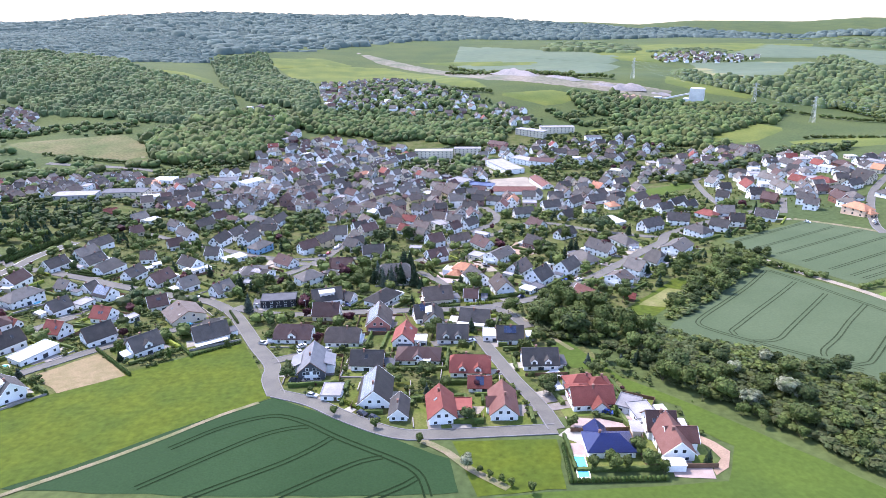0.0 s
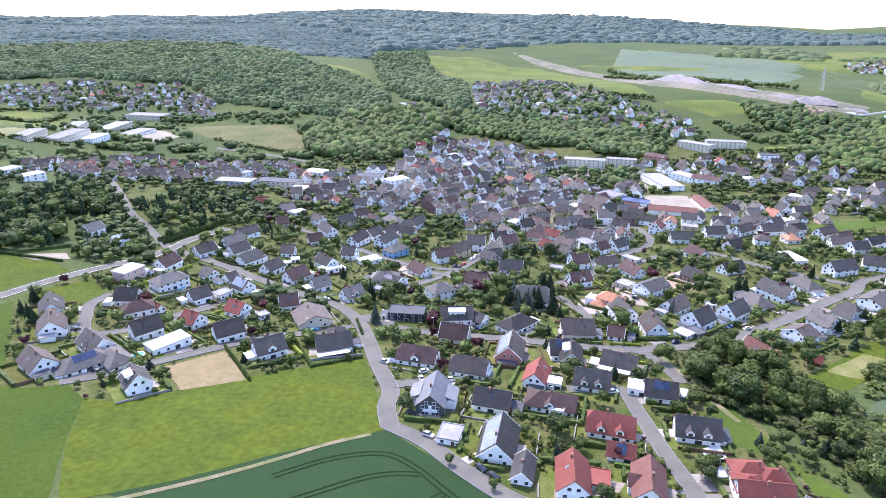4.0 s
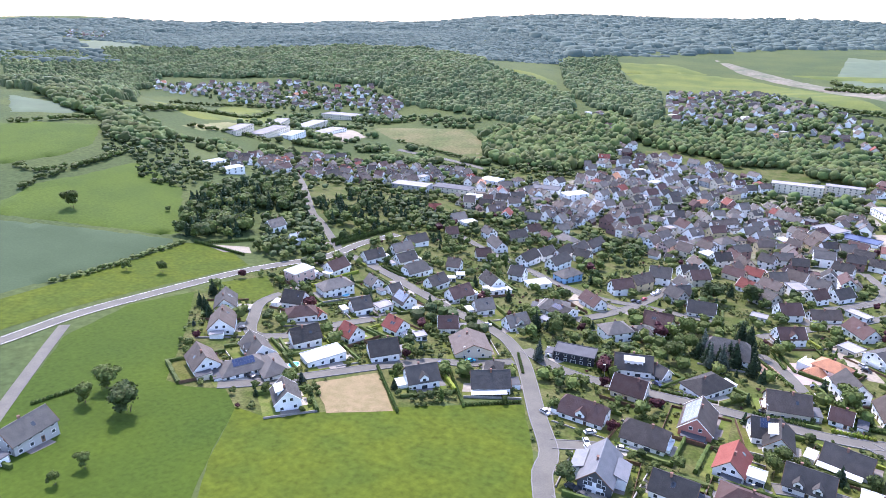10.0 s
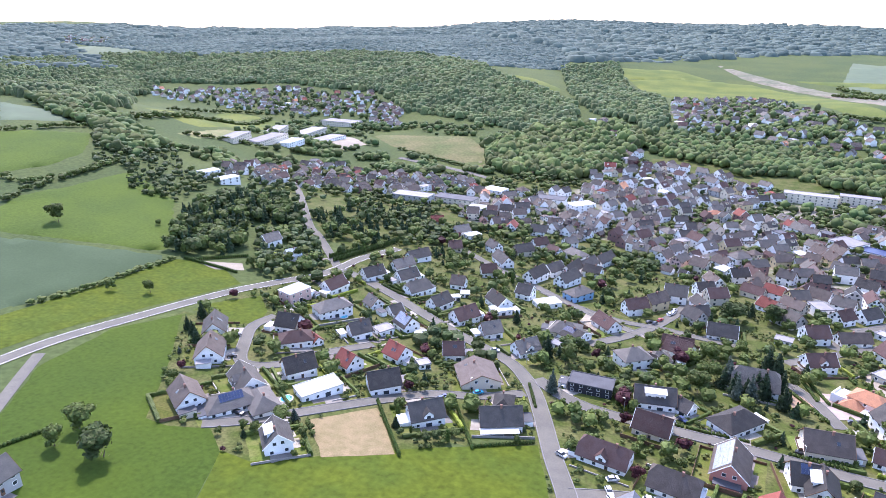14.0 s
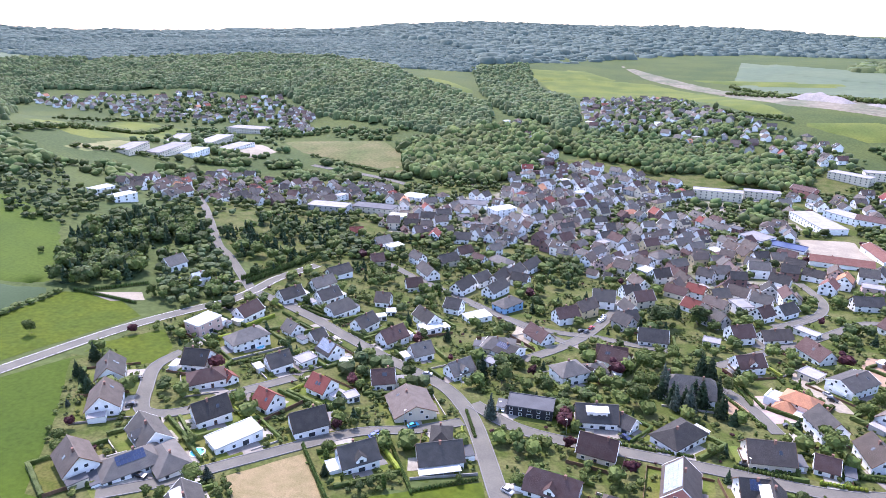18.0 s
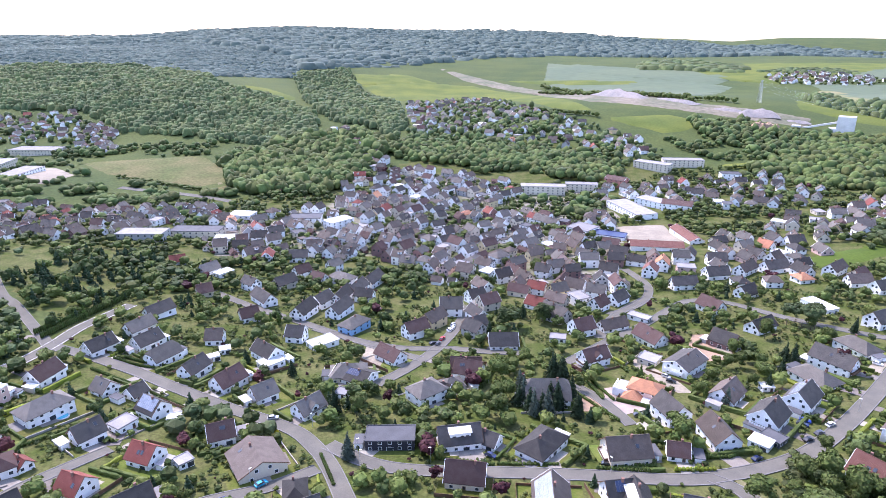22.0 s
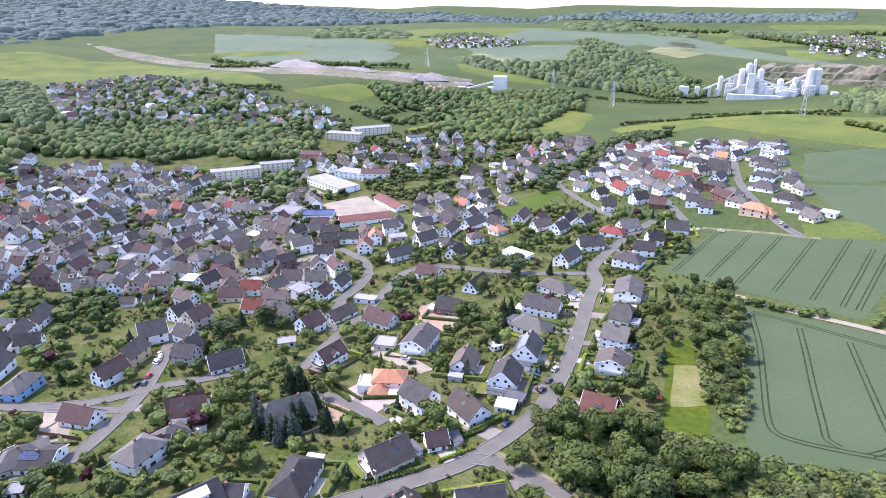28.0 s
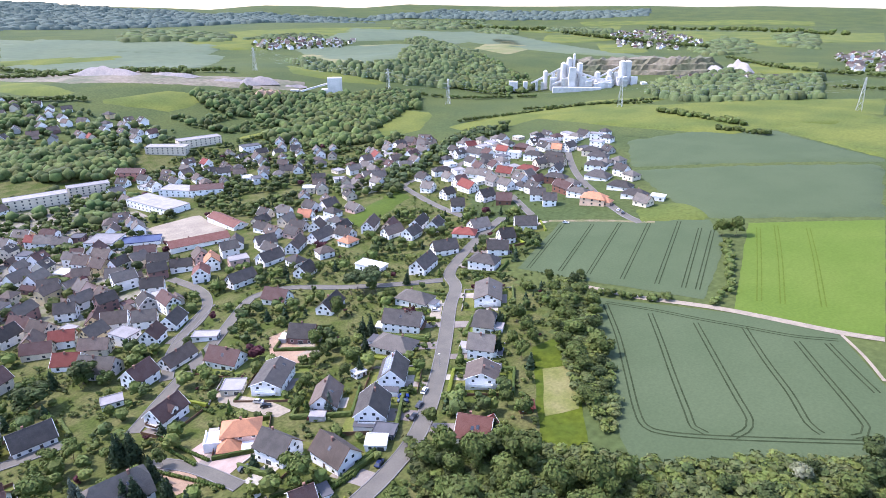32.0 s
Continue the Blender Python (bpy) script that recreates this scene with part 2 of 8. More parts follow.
LEAF = {k: material(k + "_leaves", c, 0.7, 0.26, 0.25, 2.5, vary=0.25, island=0.24, tint=t, through_leaf=0.14, shine=0.15) for k, c, t in (
    ("broad", (0.066, 0.092, 0.022), (0.092, 0.118, 0.032)), ("oak", (0.042, 0.062, 0.020), (0.058, 0.080, 0.024)), ("hazel", (0.092, 0.120, 0.028), (0.116, 0.140, 0.038)),
    ("spruce", (0.026, 0.046, 0.022), (0.036, 0.058, 0.026)), ("blue", (0.062, 0.085, 0.064), (0.080, 0.102, 0.076)), ("plum", (0.060, 0.018, 0.022), (0.045, 0.016, 0.018)),
    ("birch", (0.080, 0.106, 0.028), (0.10, 0.128, 0.036)), ("cypress", (0.056, 0.092, 0.018), (0.078, 0.115, 0.022)),
    ("pine", (0.060, 0.086, 0.034), (0.078, 0.104, 0.042)), ("willow", (0.115, 0.14, 0.065), (0.27, 0.28, 0.18)), ("hedge", (0.052, 0.082, 0.018), (0.074, 0.104, 0.024)),
    ("gold", (0.34, 0.27, 0.02), (0.40, 0.32, 0.03)), ("lime", (0.15, 0.19, 0.022), (0.18, 0.21, 0.03)), ("scrub", (0.070, 0.092, 0.030), (0.100, 0.118, 0.044)))}
BARK = material("bark", (0.10, 0.075, 0.055), 0.95, 0.3, 0.8, 6.0, bump=0.3)
WOODLAND = material("woodland_crowns", (0.066, 0.095, 0.036), 0.9, 0.30, 0.016, 0.5, island=0.22, tint=(0.098, 0.126, 0.044), bump=0.4)
BELT = [material("belt_crowns", c, 0.9, 0.3, 0.05, 1.2, island=0.34, tint=t, bump=0.5) for c, t in (((0.048, 0.076, 0.022), (0.084, 0.110, 0.030)), ((0.054, 0.082, 0.022), (0.094, 0.120, 0.032)))]
# distance haze is put into this base colour: bluer and greyer than the leaves
HAZED_WOOD = material("hazed_woodland_crowns", (0.072, 0.104, 0.088), 0.95, 0.14, 0.004, 0.03, island=0.12, tint=(0.098, 0.130, 0.106))
PAINT = {k: material(k + "_car_paint", c, 0.3, 0.05, metal=0.2, coat=0.6) for k, c in (
    ("black", (0.012, 0.012, 0.014)), ("graphite", (0.06, 0.062, 0.068)), ("silver", (0.45, 0.46, 0.47)), ("white", (0.78, 0.78, 0.77)),
    ("blue", (0.03, 0.07, 0.32)), ("navy", (0.015, 0.025, 0.08)), ("cyan", (0.02, 0.30, 0.48)), ("red", (0.40, 0.02, 0.02)))}
RUBBER = material("tyre_rubber", (0.02, 0.02, 0.02), 0.9)

# Rises and hollows of the land: centre x, centre y, height, grouped by radius in metres.
BROAD_WEST = [(-4500, -3220, 10.9), (-4500, -1940, 25.1), (-4500, -660, 26.4), (-4500, 620, 18.5), (-4500, 1900, 20.2), (-4500, 3180, 32.8), (-4500, 4460, 29.1), (-3220, -3220, 33.1), (-3220, -1940, 32.7), (-3220, -660, 13.0), (-3220, 620, 19.6), (-3220, 1900, 18.8), (-3220, 3180, 26.2), (-3220, 4460, 37.3), (-1940, -4500, -14.8), (-1940, -3220, 27.8), (-1940, -1940, -8.7), (-1940, 3180, 16.0), (-660, 4460, 43.3)]
BROAD_EAST = [(620, -3220, 43.4), (620, -660, 79.0), (620, 4460, 54.8), (1900, -3220, 49.9), (1900, 1900, 41.0), (1900, 3180, 77.0), (1900, 4460, 24.7), (3180, -4500, 30.6), (3180, -3220, 26.7), (3180, -1940, -49.2), (3180, -660, -114.9), (3180, 620, -113.5), (3180, 1900, -61.3), (3180, 3180, 8.7), (3180, 4460, 33.6), (4460, -4500, 25.5), (4460, -3220, 6.1), (4460, -660, 94.7), (4460, 620, 131.1), (4460, 1900, 36.5), (4460, 3180, 33.4), (4460, 4460, 57.1)]
WIDE = [(-2220, 4260, 12.5), (-1580, 4260, 21.2), (340, 420, 90.0), (340, 1060, -107.2), (340, 2980, -29.4), (340, 4260, 19.2), (980, -860, -89.9), (980, 2980, -15.7), (980, 3620, -40.6), (1620, -1500, 39.6), (1620, 2340, 17.1), (2260, -1500, 27.6), (2260, -860, 49.6), (2260, -220, 44.2), (2260, 420, 8.1), (2260, 1060, 20.7), (2260, 2980, -53.6), (2260, 3620, -19.0), (2900, -1500, -14.0), (2900, -860, -20.8), (2900, -220, 13.8), (2900, 2340, -36.3), (2900, 2980, -21.7), (2900, 3620, -27.6), (2900, 4260, -14.8)]
MIDDLE = [(-1600, 560, 47.9), (-1600, 2480, -16.8), (-1280, 1200, -47.3), (-960, 560, -60.4), (-960, 1840, 37.5), (-640, 560, -9.4), (0, 560, -58.5), (960, 2800, -33.1), (1600, 1520, -14.2)]
SMALL = [(-900, 700, 60.6), (-900, 860, 24.7), (-900, 1020, -21.4), (-740, 1020, -14.7), (-580, 540, 55.2), (-580, 1020, -22.5), (-420, 1340, 30.2), (-100, 1500, -12.8), (220, 1180, 25.6), (380, 860, -13.2), (540, 1180, 27.2), (860, 860, -22.1)]
LITTLE = [(-420, 690, -30.1), (985, 1190, 20), (870, 1130, 14)]

# How far the rim hills rise or sink against that, by bearing in degrees from north.
RIM_BEARING = [-58, -54, -50, -46, -42, -38, -34, -30, -26, -22, -18, -14, -10, -6, -2, 2, 6, 10, 14, 18, 22, 26, 30, 34, 38, 42, 50, 54, 62, 66, 70, 74]
RIM_RISE = [12, 13, 14, -8, -38, -38, -49, -42, -50, -47, -22, -6, 1, -8, -21, -29, -30, -36, -49, -68, -74, -90, -60, -64, -78, -51, -72, -72, -57, -57, -41, -41]

# ---- land ----
def height(x, y):
    """The land's height at x, y (numbers or arrays)."""
    x, y = np.asarray(x, float), np.asarray(y, float)
    z = np.full(np.broadcast(x, y).shape, -18.0)
    for hills, r in ((BROAD_WEST, 1600), (BROAD_EAST, 1600), (WIDE, 800), (MIDDLE, 400), (SMALL, 200), (LITTLE, 100)):
        for hx, hy, hz in hills:
            z = z + hz * np.exp(-((x - hx) ** 2 + (y - hy) ** 2) / (2 * r * r))
    far = np.clip((np.hypot(x + 15, y - 90) - 2700) / 1600, 0, 1)
    return z + far * far * (3 - 2 * far) * np.interp(np.degrees(np.arctan2(x + 15, y - 90)), RIM_BEARING, RIM_RISE)


def ground(x, y):
    return float(height(x, y))


def mesh_of(name, verts, faces, mats=(), index=None, smooth=False):
    me = bpy.data.meshes.new(name)
    me.from_pydata([tuple(v) for v in verts], [], [tuple(f) for f in faces])
    for m in mats:
        me.materials.append(m)
    if index is not None:
        me.polygons.foreach_set("material_index", np.asarray(index, np.int32))
    if smooth:
        me.polygons.foreach_set("use_smooth", np.ones(len(faces), bool))
    me.update()
    return me


def part(name, data, parent, label="", at=None):
    ob = new(name, data)
    ob.parent = parent
    if at is not None:
        ob.matrix_basis = at
    if label:
        ob["label"] = label
    return ob


def steps(low, high, fine, grow):
    """Grid lines: even between low and high, wider and wider outside."""
    mid = list(np.arange(low, high + 1, fine))
    out, d, x = [], fine, high
    while x < 4960:
        d *= grow
        x += d
        out.append(min(x, 4960))
    inn, d, x = [], fine, low
    while x > -4960:
        d *= grow
        x -= d
        inn.append(max(x, -4960))
    return np.array(inn[::-1] + mid + out)


def inside(x, y, poly):
    """Whether points (arrays) lie in a polygon."""
    x, y = np.asarray(x, float), np.asarray(y, float)
    hit = np.zeros(x.shape, bool)
    for (ax, ay), (bx, by) in zip(poly, poly[1:] + poly[:1]):
        cross = (ay > y) != (by > y)
        hit ^= cross & (x < (bx - ax) * (y - ay) / ((by - ay) or 1e-9) + ax)
    return hit


gx, gy = steps(-420, 560, 6.0, 1.036), steps(90, 700, 6.0, 1.036)
GX, GY = np.meshgrid(gx, gy)
GZ = height(GX, GY)
nx = len(gx)
quads = [(j * nx + i, j * nx + i + 1, (j + 1) * nx + i + 1, (j + 1) * nx + i) for j in range(len(gy) - 1) for i in range(nx - 1)]
SETTLED = [(-235, 262), (-182, 196), (-108, 205), (-60, 262), (-30, 215), (0, 172), (60, 168), (92, 158), (100, 190), (90, 240), (150, 262), (215, 320), (262, 400), (330, 470), (480, 640), (500, 690), (440, 760), (320, 850),
           (160, 1000), (40, 1010), (-60, 900), (-200, 770), (-440, 750), (-450, 600), (-300, 500), (-215, 420)]
OLD_TOWN = [(-169, 550), (-200, 607), (-200, 661), (-147, 714), (-60, 805), (-40, 890), (94, 815), (164, 800), (170, 700), (158, 662), (130, 560), (96, 480), (63, 465), (43, 520), (6, 505), (-13, 512), (-50, 575), (-100, 579)]
cx, cy = (GX[:-1, :-1] + GX[1:, 1:]) / 2, (GY[:-1, :-1] + GY[1:, 1:]) / 2
tagged(new("ground", mesh_of("ground", np.c_[GX.ravel(), GY.ravel(), GZ.ravel()], quads, [LAND, GARDEN, TOWN], np.where(inside(cx.ravel(), cy.ravel(), OLD_TOWN), 2, inside(cx.ravel(), cy.ravel(), SETTLED).astype(int)), smooth=True)),
       "rolling green valley land under grass and gardens", "ground", kind="structure")


def drape(poly, lift, cell, wobble=0.0):
    """A sheet of the polygon's outline that lies on the land."""
    bm = bmesh.new()
    rim = []
    for (ax, ay), (bx, by) in zip(poly, poly[1:] + poly[:1]):
        n = max(1, int(math.hypot(bx - ax, by - ay) / (cell * 0.7)))
        for k in range(n):
            x, y = ax + (bx - ax) * k / n, ay + (by - ay) * k / n
            if wobble and k:
                v = noise.noise_vector(Vector((x, y, 3)) / 9)
                x, y = x + v.x * wobble, y + v.y * wobble
            rim.append(bm.verts.new((x, y, 0)))
    bm.faces.new(rim)
    xs, ys = [p[0] for p in poly], [p[1] for p in poly]
    for axis, lo, hi in ((0, min(xs), max(xs)), (1, min(ys), max(ys))):
        c = math.floor(lo / cell) * cell + cell
        while c < hi:
            co, no = [0, 0, 0], [0, 0, 0]
            co[axis], no[axis] = c, 1
            bmesh.ops.bisect_plane(bm, geom=bm.verts[:] + bm.edges[:] + bm.faces[:], plane_co=co, plane_no=no)
            c += cell
    bmesh.ops.triangulate(bm, faces=bm.faces[:])
    co = np.array([v.co[:] for v in bm.verts])
    z = height(co[:, 0], co[:, 1]) + lift
    if lift > 0.3:                                     # the rim of a far sheet runs into the land
        z -= np.array([v.is_boundary for v in bm.verts]) * (lift + 0.15)
    for v, h in zip(bm.verts, z):
        v.co.z = h
    bm.normal_update()
    for f in bm.faces:
        f.smooth = True
        if f.normal.z < 0:
            f.normal_flip()
    return bm


def linked(name, bm, mats):
    me = bpy.data.meshes.new(name)
    bm.to_mesh(me)
    bm.free()
    for m in mats:
        me.materials.append(m)
    return me


def smooth_line(pts, gap):
    """Points about every gap metres along a soft curve through pts."""
    p = [Vector(q) for q in pts]
    p = [2 * p[0] - p[1]] + p + [2 * p[-1] - p[-2]]
    out = []
    for a, b, c, d in zip(p, p[1:], p[2:], p[3:]):
        n = max(1, int((c - b).length / gap))
        for k in range(n):
            t = k / n
            out.append(0.5 * (2 * b + (c - a) * t + (2 * a - 5 * b + 4 * c - d) * t * t + (3 * b - a - 3 * c + d) * t ** 3))
    out.append(p[-2])
    return out


def ribbon(line, left, right, lift_l, lift_r):
    """Two rows of points beside a line, on the land: verts and quads."""
    xy = np.array([q[:2] for q in line])
    way = np.gradient(xy, axis=0)
    way /= np.linalg.norm(way, axis=1)[:, None]
    side = np.c_[-way[:, 1], way[:, 0]]
    a, b = xy + side * left, xy + side * right
    v = np.r_[np.c_[a, height(a[:, 0], a[:, 1]) + lift_l], np.c_[b, height(b[:, 0], b[:, 1]) + lift_r]]
    n = len(xy)
    return v, [(i, n + i, n + i + 1, i + 1) for i in range(n - 1)]


def stacked(pieces):
    vs, fs, k = [], [], 0
    for v, f in pieces:
        vs.append(np.asarray(v))
        fs += [tuple(i + k for i in q) for q in f]
        k += len(v)
    return np.concatenate(vs), fs


ROAD_SPOTS, BUILT, FIELDS = [], [], []


def road(name, width, pts):
    line = smooth_line(pts, 4.0)
    for q in line:
        ROAD_SPOTS.append((q.x, q.y, width / 2))
    rural = name in ("farm_track", "farm_path", "country_road", "sand_track")
    n = 4
    strips = [ribbon(line, width * (0.5 - k / n), width * (0.5 - (k + 1) / n), 0.22, 0.22) for k in range(n)]
    v, f = stacked(strips)
    label = {"farm_track": "pale gravel farm track between the fields", "farm_path": "narrow grey field road through meadow",
             "sand_track": "bare sandy track beside the estate", "country_road": "grey asphalt country road with white edge lines"}.get(name, "light grey asphalt village street with kerbs")
    ob = tagged(new("road", mesh_of(name, v, f, [GRAVEL if name == "farm_track" else SANDY if name == "sand_track" else ASPHALT], smooth=True)), label, "road", kind="structure")
    if name == "country_road":
        for s in (-1, 1):
            part("edge_line", mesh_of("edge_line", *ribbon(line, s * (width / 2 - 0.45), s * (width / 2 - 0.63), 0.26, 0.26), [LINE]), ob, "white painted edge line")
    if not rural:
        for s in (-1, 1):
            h, o = width / 2 * s, 0.35 * s
            v, f = stacked([ribbon(line, h, h + 0.02 * s, 0.2, 0.36), ribbon(line, h + 0.02 * s, h + o, 0.36, 0.36), ribbon(line, h + o, h + o + 0.02 * s, 0.36, 0.0)])
            tagged(new("kerb", mesh_of("kerb", v, f, [PAVING])), "narrow pale kerb beside the village street", "kerb", kind="structure")


FIELD_LOOK = {"wheat": ("wheat", "dark green young wheat field with wheel tracks"), "meadow": ("meadow", "yellow-green mown meadow beside the houses"),
              "plot": ("plot", "bare straw-coloured building plot"), "darkcrop": ("dark", "deep green crop field"), "greywheat": ("slope", "grey-green barley field on the slope"),
              "leftlight": ("pasture", "light green pasture on the slope"), "leftupper": ("pasture", "light green hilltop pasture"), "bigfield": ("grey", "grey-green barley field with curved wheel tracks"),
              "tramfield": ("grey", "grey-green barley field with straight wheel tracks"), "bright": ("bright", "bright green grass field"), "grey1": ("grey", "pale grey-green crop field"),
              "grey2": ("grey", "grey-green crop field behind the new houses"), "lawn": ("lawn", "dry mown lawn behind the gardens"), "roughgrass": ("meadow", "rough grass plot by the street"),
              "estate_meadow": ("light", "dry yellow-green meadow round the estate"), "farmyard": ("sand", "pale gravel yard between houses"), "sand": ("sand", "pale pinkish gravel yard"), "sandlot": ("lot", "bare dry lot with a sandy path"), "gravel": ("sand", "pale gravel works yard"), "quarry": ("quarry", "long pale stone quarry cut"),
              "valleyfield1": ("light", "light green valley field"), "valleyfield2": ("soil", "brown tilled strip"), "town_meadow": ("light", "green valley meadow"), "hillmeadow": ("pasture", "green meadow between gardens"),
              "f_light": ("light", "yellow-green hill pasture"), "rightmeadow": ("pasture", "smooth green meadow below the wood"), "leftmeadow": ("rightmeadow", "smooth green meadow by the country road"), "patio": ("patio", "pale paved patio beside a house"),
              "yard": ("pavers", "reddish paved front yard"), "earth": ("earth", "bare earth drive round a garden"), "site": ("earth", "bare earth of a building site"), "f_a": ("light", "distant light green field"), "f_f": ("light", "distant light green field"), "f_h": ("light", "distant light green field"), "f_band": ("light", "yellow-green meadow in the valley"), "f_pale": ("light", "pale green crop field"), "f_soil": ("soil", "distant brown tilled field"), "f_strip": ("light", "light clearing in the wood"), "f_d": ("light", "light green crop field on the plateau"), "f_scrub": ("soil", "dry yellow-green scrub pasture on a hilltop")}


def field(name, pts):
    FIELDS.append(pts)
    look_, label = FIELD_LOOK.get(name, ("far", "distant green crop field"))
    far = max(math.hypot(*p) for p in pts)
    cell, lift = (7.0, 0.10) if far < 520 else (10.0, 0.5) if far < 1000 else (30.0, 1.3)
    if name in ("patio", "yard", "earth", "site", "farmyard"):
        lift = 0.15
    if name in ("plot", "lawn"):
        lift = 0.16
    elif name == "meadow":
        lift = 0.135
    elif far > 520:
        lift += 0.12 * (len(FIELDS) % 6)
    ob = tagged(new("field", linked("field", drape(pts, lift, cell, 0.8 if far < 520 else 2.5), [FIELD[look_]])), label, "field", kind="structure")
    return ob


def tramline(pts, crop):
    line = smooth_line(pts, 3.0)
    for s in (-0.95, 0.95):
        v, f = stacked([ribbon(line, s + (0.30 if crop == "wheat" else 0.30), s, 0.17, 0.17), ribbon(line, s, s - (0.30 if crop == "wheat" else 0.30), 0.17, 0.17)])
        tagged(new("wheel_track", mesh_of("wheel_track", v, f, [{"wheat": TRAM, "barley": TRAM_PALE, "faint": TRAM_FAINT, "grass": TRAM_GRASS}[crop]])), "faint wheel track through the field" if crop == "faint" else "dark wheel track pressed through the crop", "track", kind="structure")

# Roads: name, width, label, centre line.
road("street", 6, [(-30.6, 203.1), (-34.3, 217.1), (-34.7, 229.6), (-43.6, 252.1), (-53.2, 279.0), (-59.8, 295.6), (-66.6, 307.6), (-75.0, 318.2), (-87.9, 327.2), (-101.5, 335.0), (-116.0, 344.4), (-132.0, 354.8), (-153.0, 369.0), (-167.4, 377.3), (-184.0, 386.0), (-205.5, 395.0)])
road("street", 5.5, [(-31.1, 204.5), (-17.8, 195.3), (-4, 180.5), (10.3, 168.3), (22.7, 165.2), (42.6, 163), (61.8, 160.9)])
road("street", 5, [(61.8, 160.9), (61.2, 176.9), (57.9, 198.1), (55.7, 221), (52.7, 240.4), (41.2, 239.7), (32.2, 238.5)])
road("street", 5, [(-35, 234.4), (-26.8, 237.4), (-17.5, 240.4)])
road("street", 6, [(-61.6, 308.4), (-46.2, 296.1), (-30.1, 290.7), (-1.2, 287.8), (23, 285.1), (53, 280.2), (67.4, 279.8)])
road("street", 6, [(66.3, 280.4), (84.6, 283.9), (105.6, 291.7), (130.9, 308.7), (157.2, 329.5), (188.6, 356), (208.3, 370.7), (219.8, 386.5), (245.7, 400.6), (286.4, 416.7), (314, 425.1)])
road("street", 5, [(66.3, 280.4), (72.2, 273), (76.5, 258.4), (78.5, 248)])
road("street", 5, [(-157.6, 218.5), (-144.2, 228.4), (-128.8, 244.2), (-110.3, 262.8), (-96.4, 274.9), (-77.8, 282.5), (-63, 292.8)])
road("street", 5, [(-194, 312.7), (-195.8, 297.1), (-187.9, 280.5), (-176.3, 263.6), (-162.8, 268.2), (-154.1, 285), (-137.6, 306.8)])
road("country_road", 7.5, [(-260.6, 166.1), (-256.4, 204.5), (-254.8, 241.4), (-246.2, 278.6), (-233.7, 323.6), (-220, 355.2), (-209.8, 374.9), (-205.5, 397.6), (-203.6, 420.4), (-193.3, 455.9)])
road("farm_path", 4.5, [(-249.1, 230.6), (-236.4, 212.6), (-221.4, 192.1), (-207, 173), (-190.2, 151.3)])
road("street", 5, [(-207.4, 396.1), (-229.5, 421), (-252.7, 446.1), (-269, 461.7), (-327, 538), (-395, 623)])
road("street", 5, [(-157, 486.4), (-124.7, 459.6), (-93, 436.5), (-61.3, 410.9), (-39.5, 393.7), (-26.7, 385)])
road("street", 5.5, [(-47.2, 357.8), (-33.5, 374.3), (-17.9, 400.2), (-3.7, 437.4), (3.3, 464.6)])
road("street", 5, [(-84.1, 427.2), (-58.8, 409.5), (-35.9, 399.2), (-13.9, 398), (6.5, 392.6), (25.6, 389.4)])
road("street", 5, [(41.6, 376.4), (67.7, 399.5), (94.7, 421.4), (126.2, 450.9), (139.4, 458.2), (156.5, 451.5), (176.1, 421.8), (197.4, 396.6), (211.1, 383.2)])
road("street", 4.5, [(39.3, 352.8), (47.5, 336.5), (52.5, 316.2)])
road("street", 5, [(346.5, 338.2), (358.8, 359.2), (396.8, 405.3), (441, 450), (502, 498), (536, 518)])
road("street", 4.5, [(302.6, 452.1), (314.9, 494.4), (333, 541), (343, 560), (362, 565)])
road("street", 4.5, [(402, 553), (424, 567), (440, 566)])
road("sand_track", 4, [(351.1, 331.2), (339.4, 360), (322.2, 392)])
road("street", 4.5, [(327.5, 410.3), (350.1, 441.1), (360.1, 454.8)])
road("farm_track", 4, [(243.1, 313), (245.3, 286.4), (253.4, 250.2), (257.1, 205.8), (260.2, 190)])
road("farm_track", 1.3, [(255.3, 203.4), (241.7, 192.7), (226.8, 183.3)])
road("street", 5, [(117.2, 469.5), (100.1, 454.4), (79.8, 431.1), (66.4, 405.9)])
road("street", 5, [(121, 530), (123.7, 497.8), (118.1, 474.9), (103.4, 454.3), (82.5, 440.2)])
road("street", 7, [(-364.2, 829.6), (-326.7, 812.9), (-288.7, 795.3), (-244.2, 770.1), (-213.0, 749.6)])
road("sand_track", 1.8, [(-36.2, 198.2), (-48.8, 190.7), (-62.8, 179.8), (-78.7, 168.5), (-101.4, 154.9)])
road("sand_track", 2.6, [(17.8, 162.7), (24.7, 155), (29.8, 145.1), (38.6, 133.8)])
road("sand_track", 5, [(-358, 879), (-333, 925), (-281, 886), (-250, 828)])
road("sand_track", 2.4, [(74.1, 279.6), (77.8, 266.4), (82.3, 244.9), (85.2, 233.2), (88.8, 219.4)])

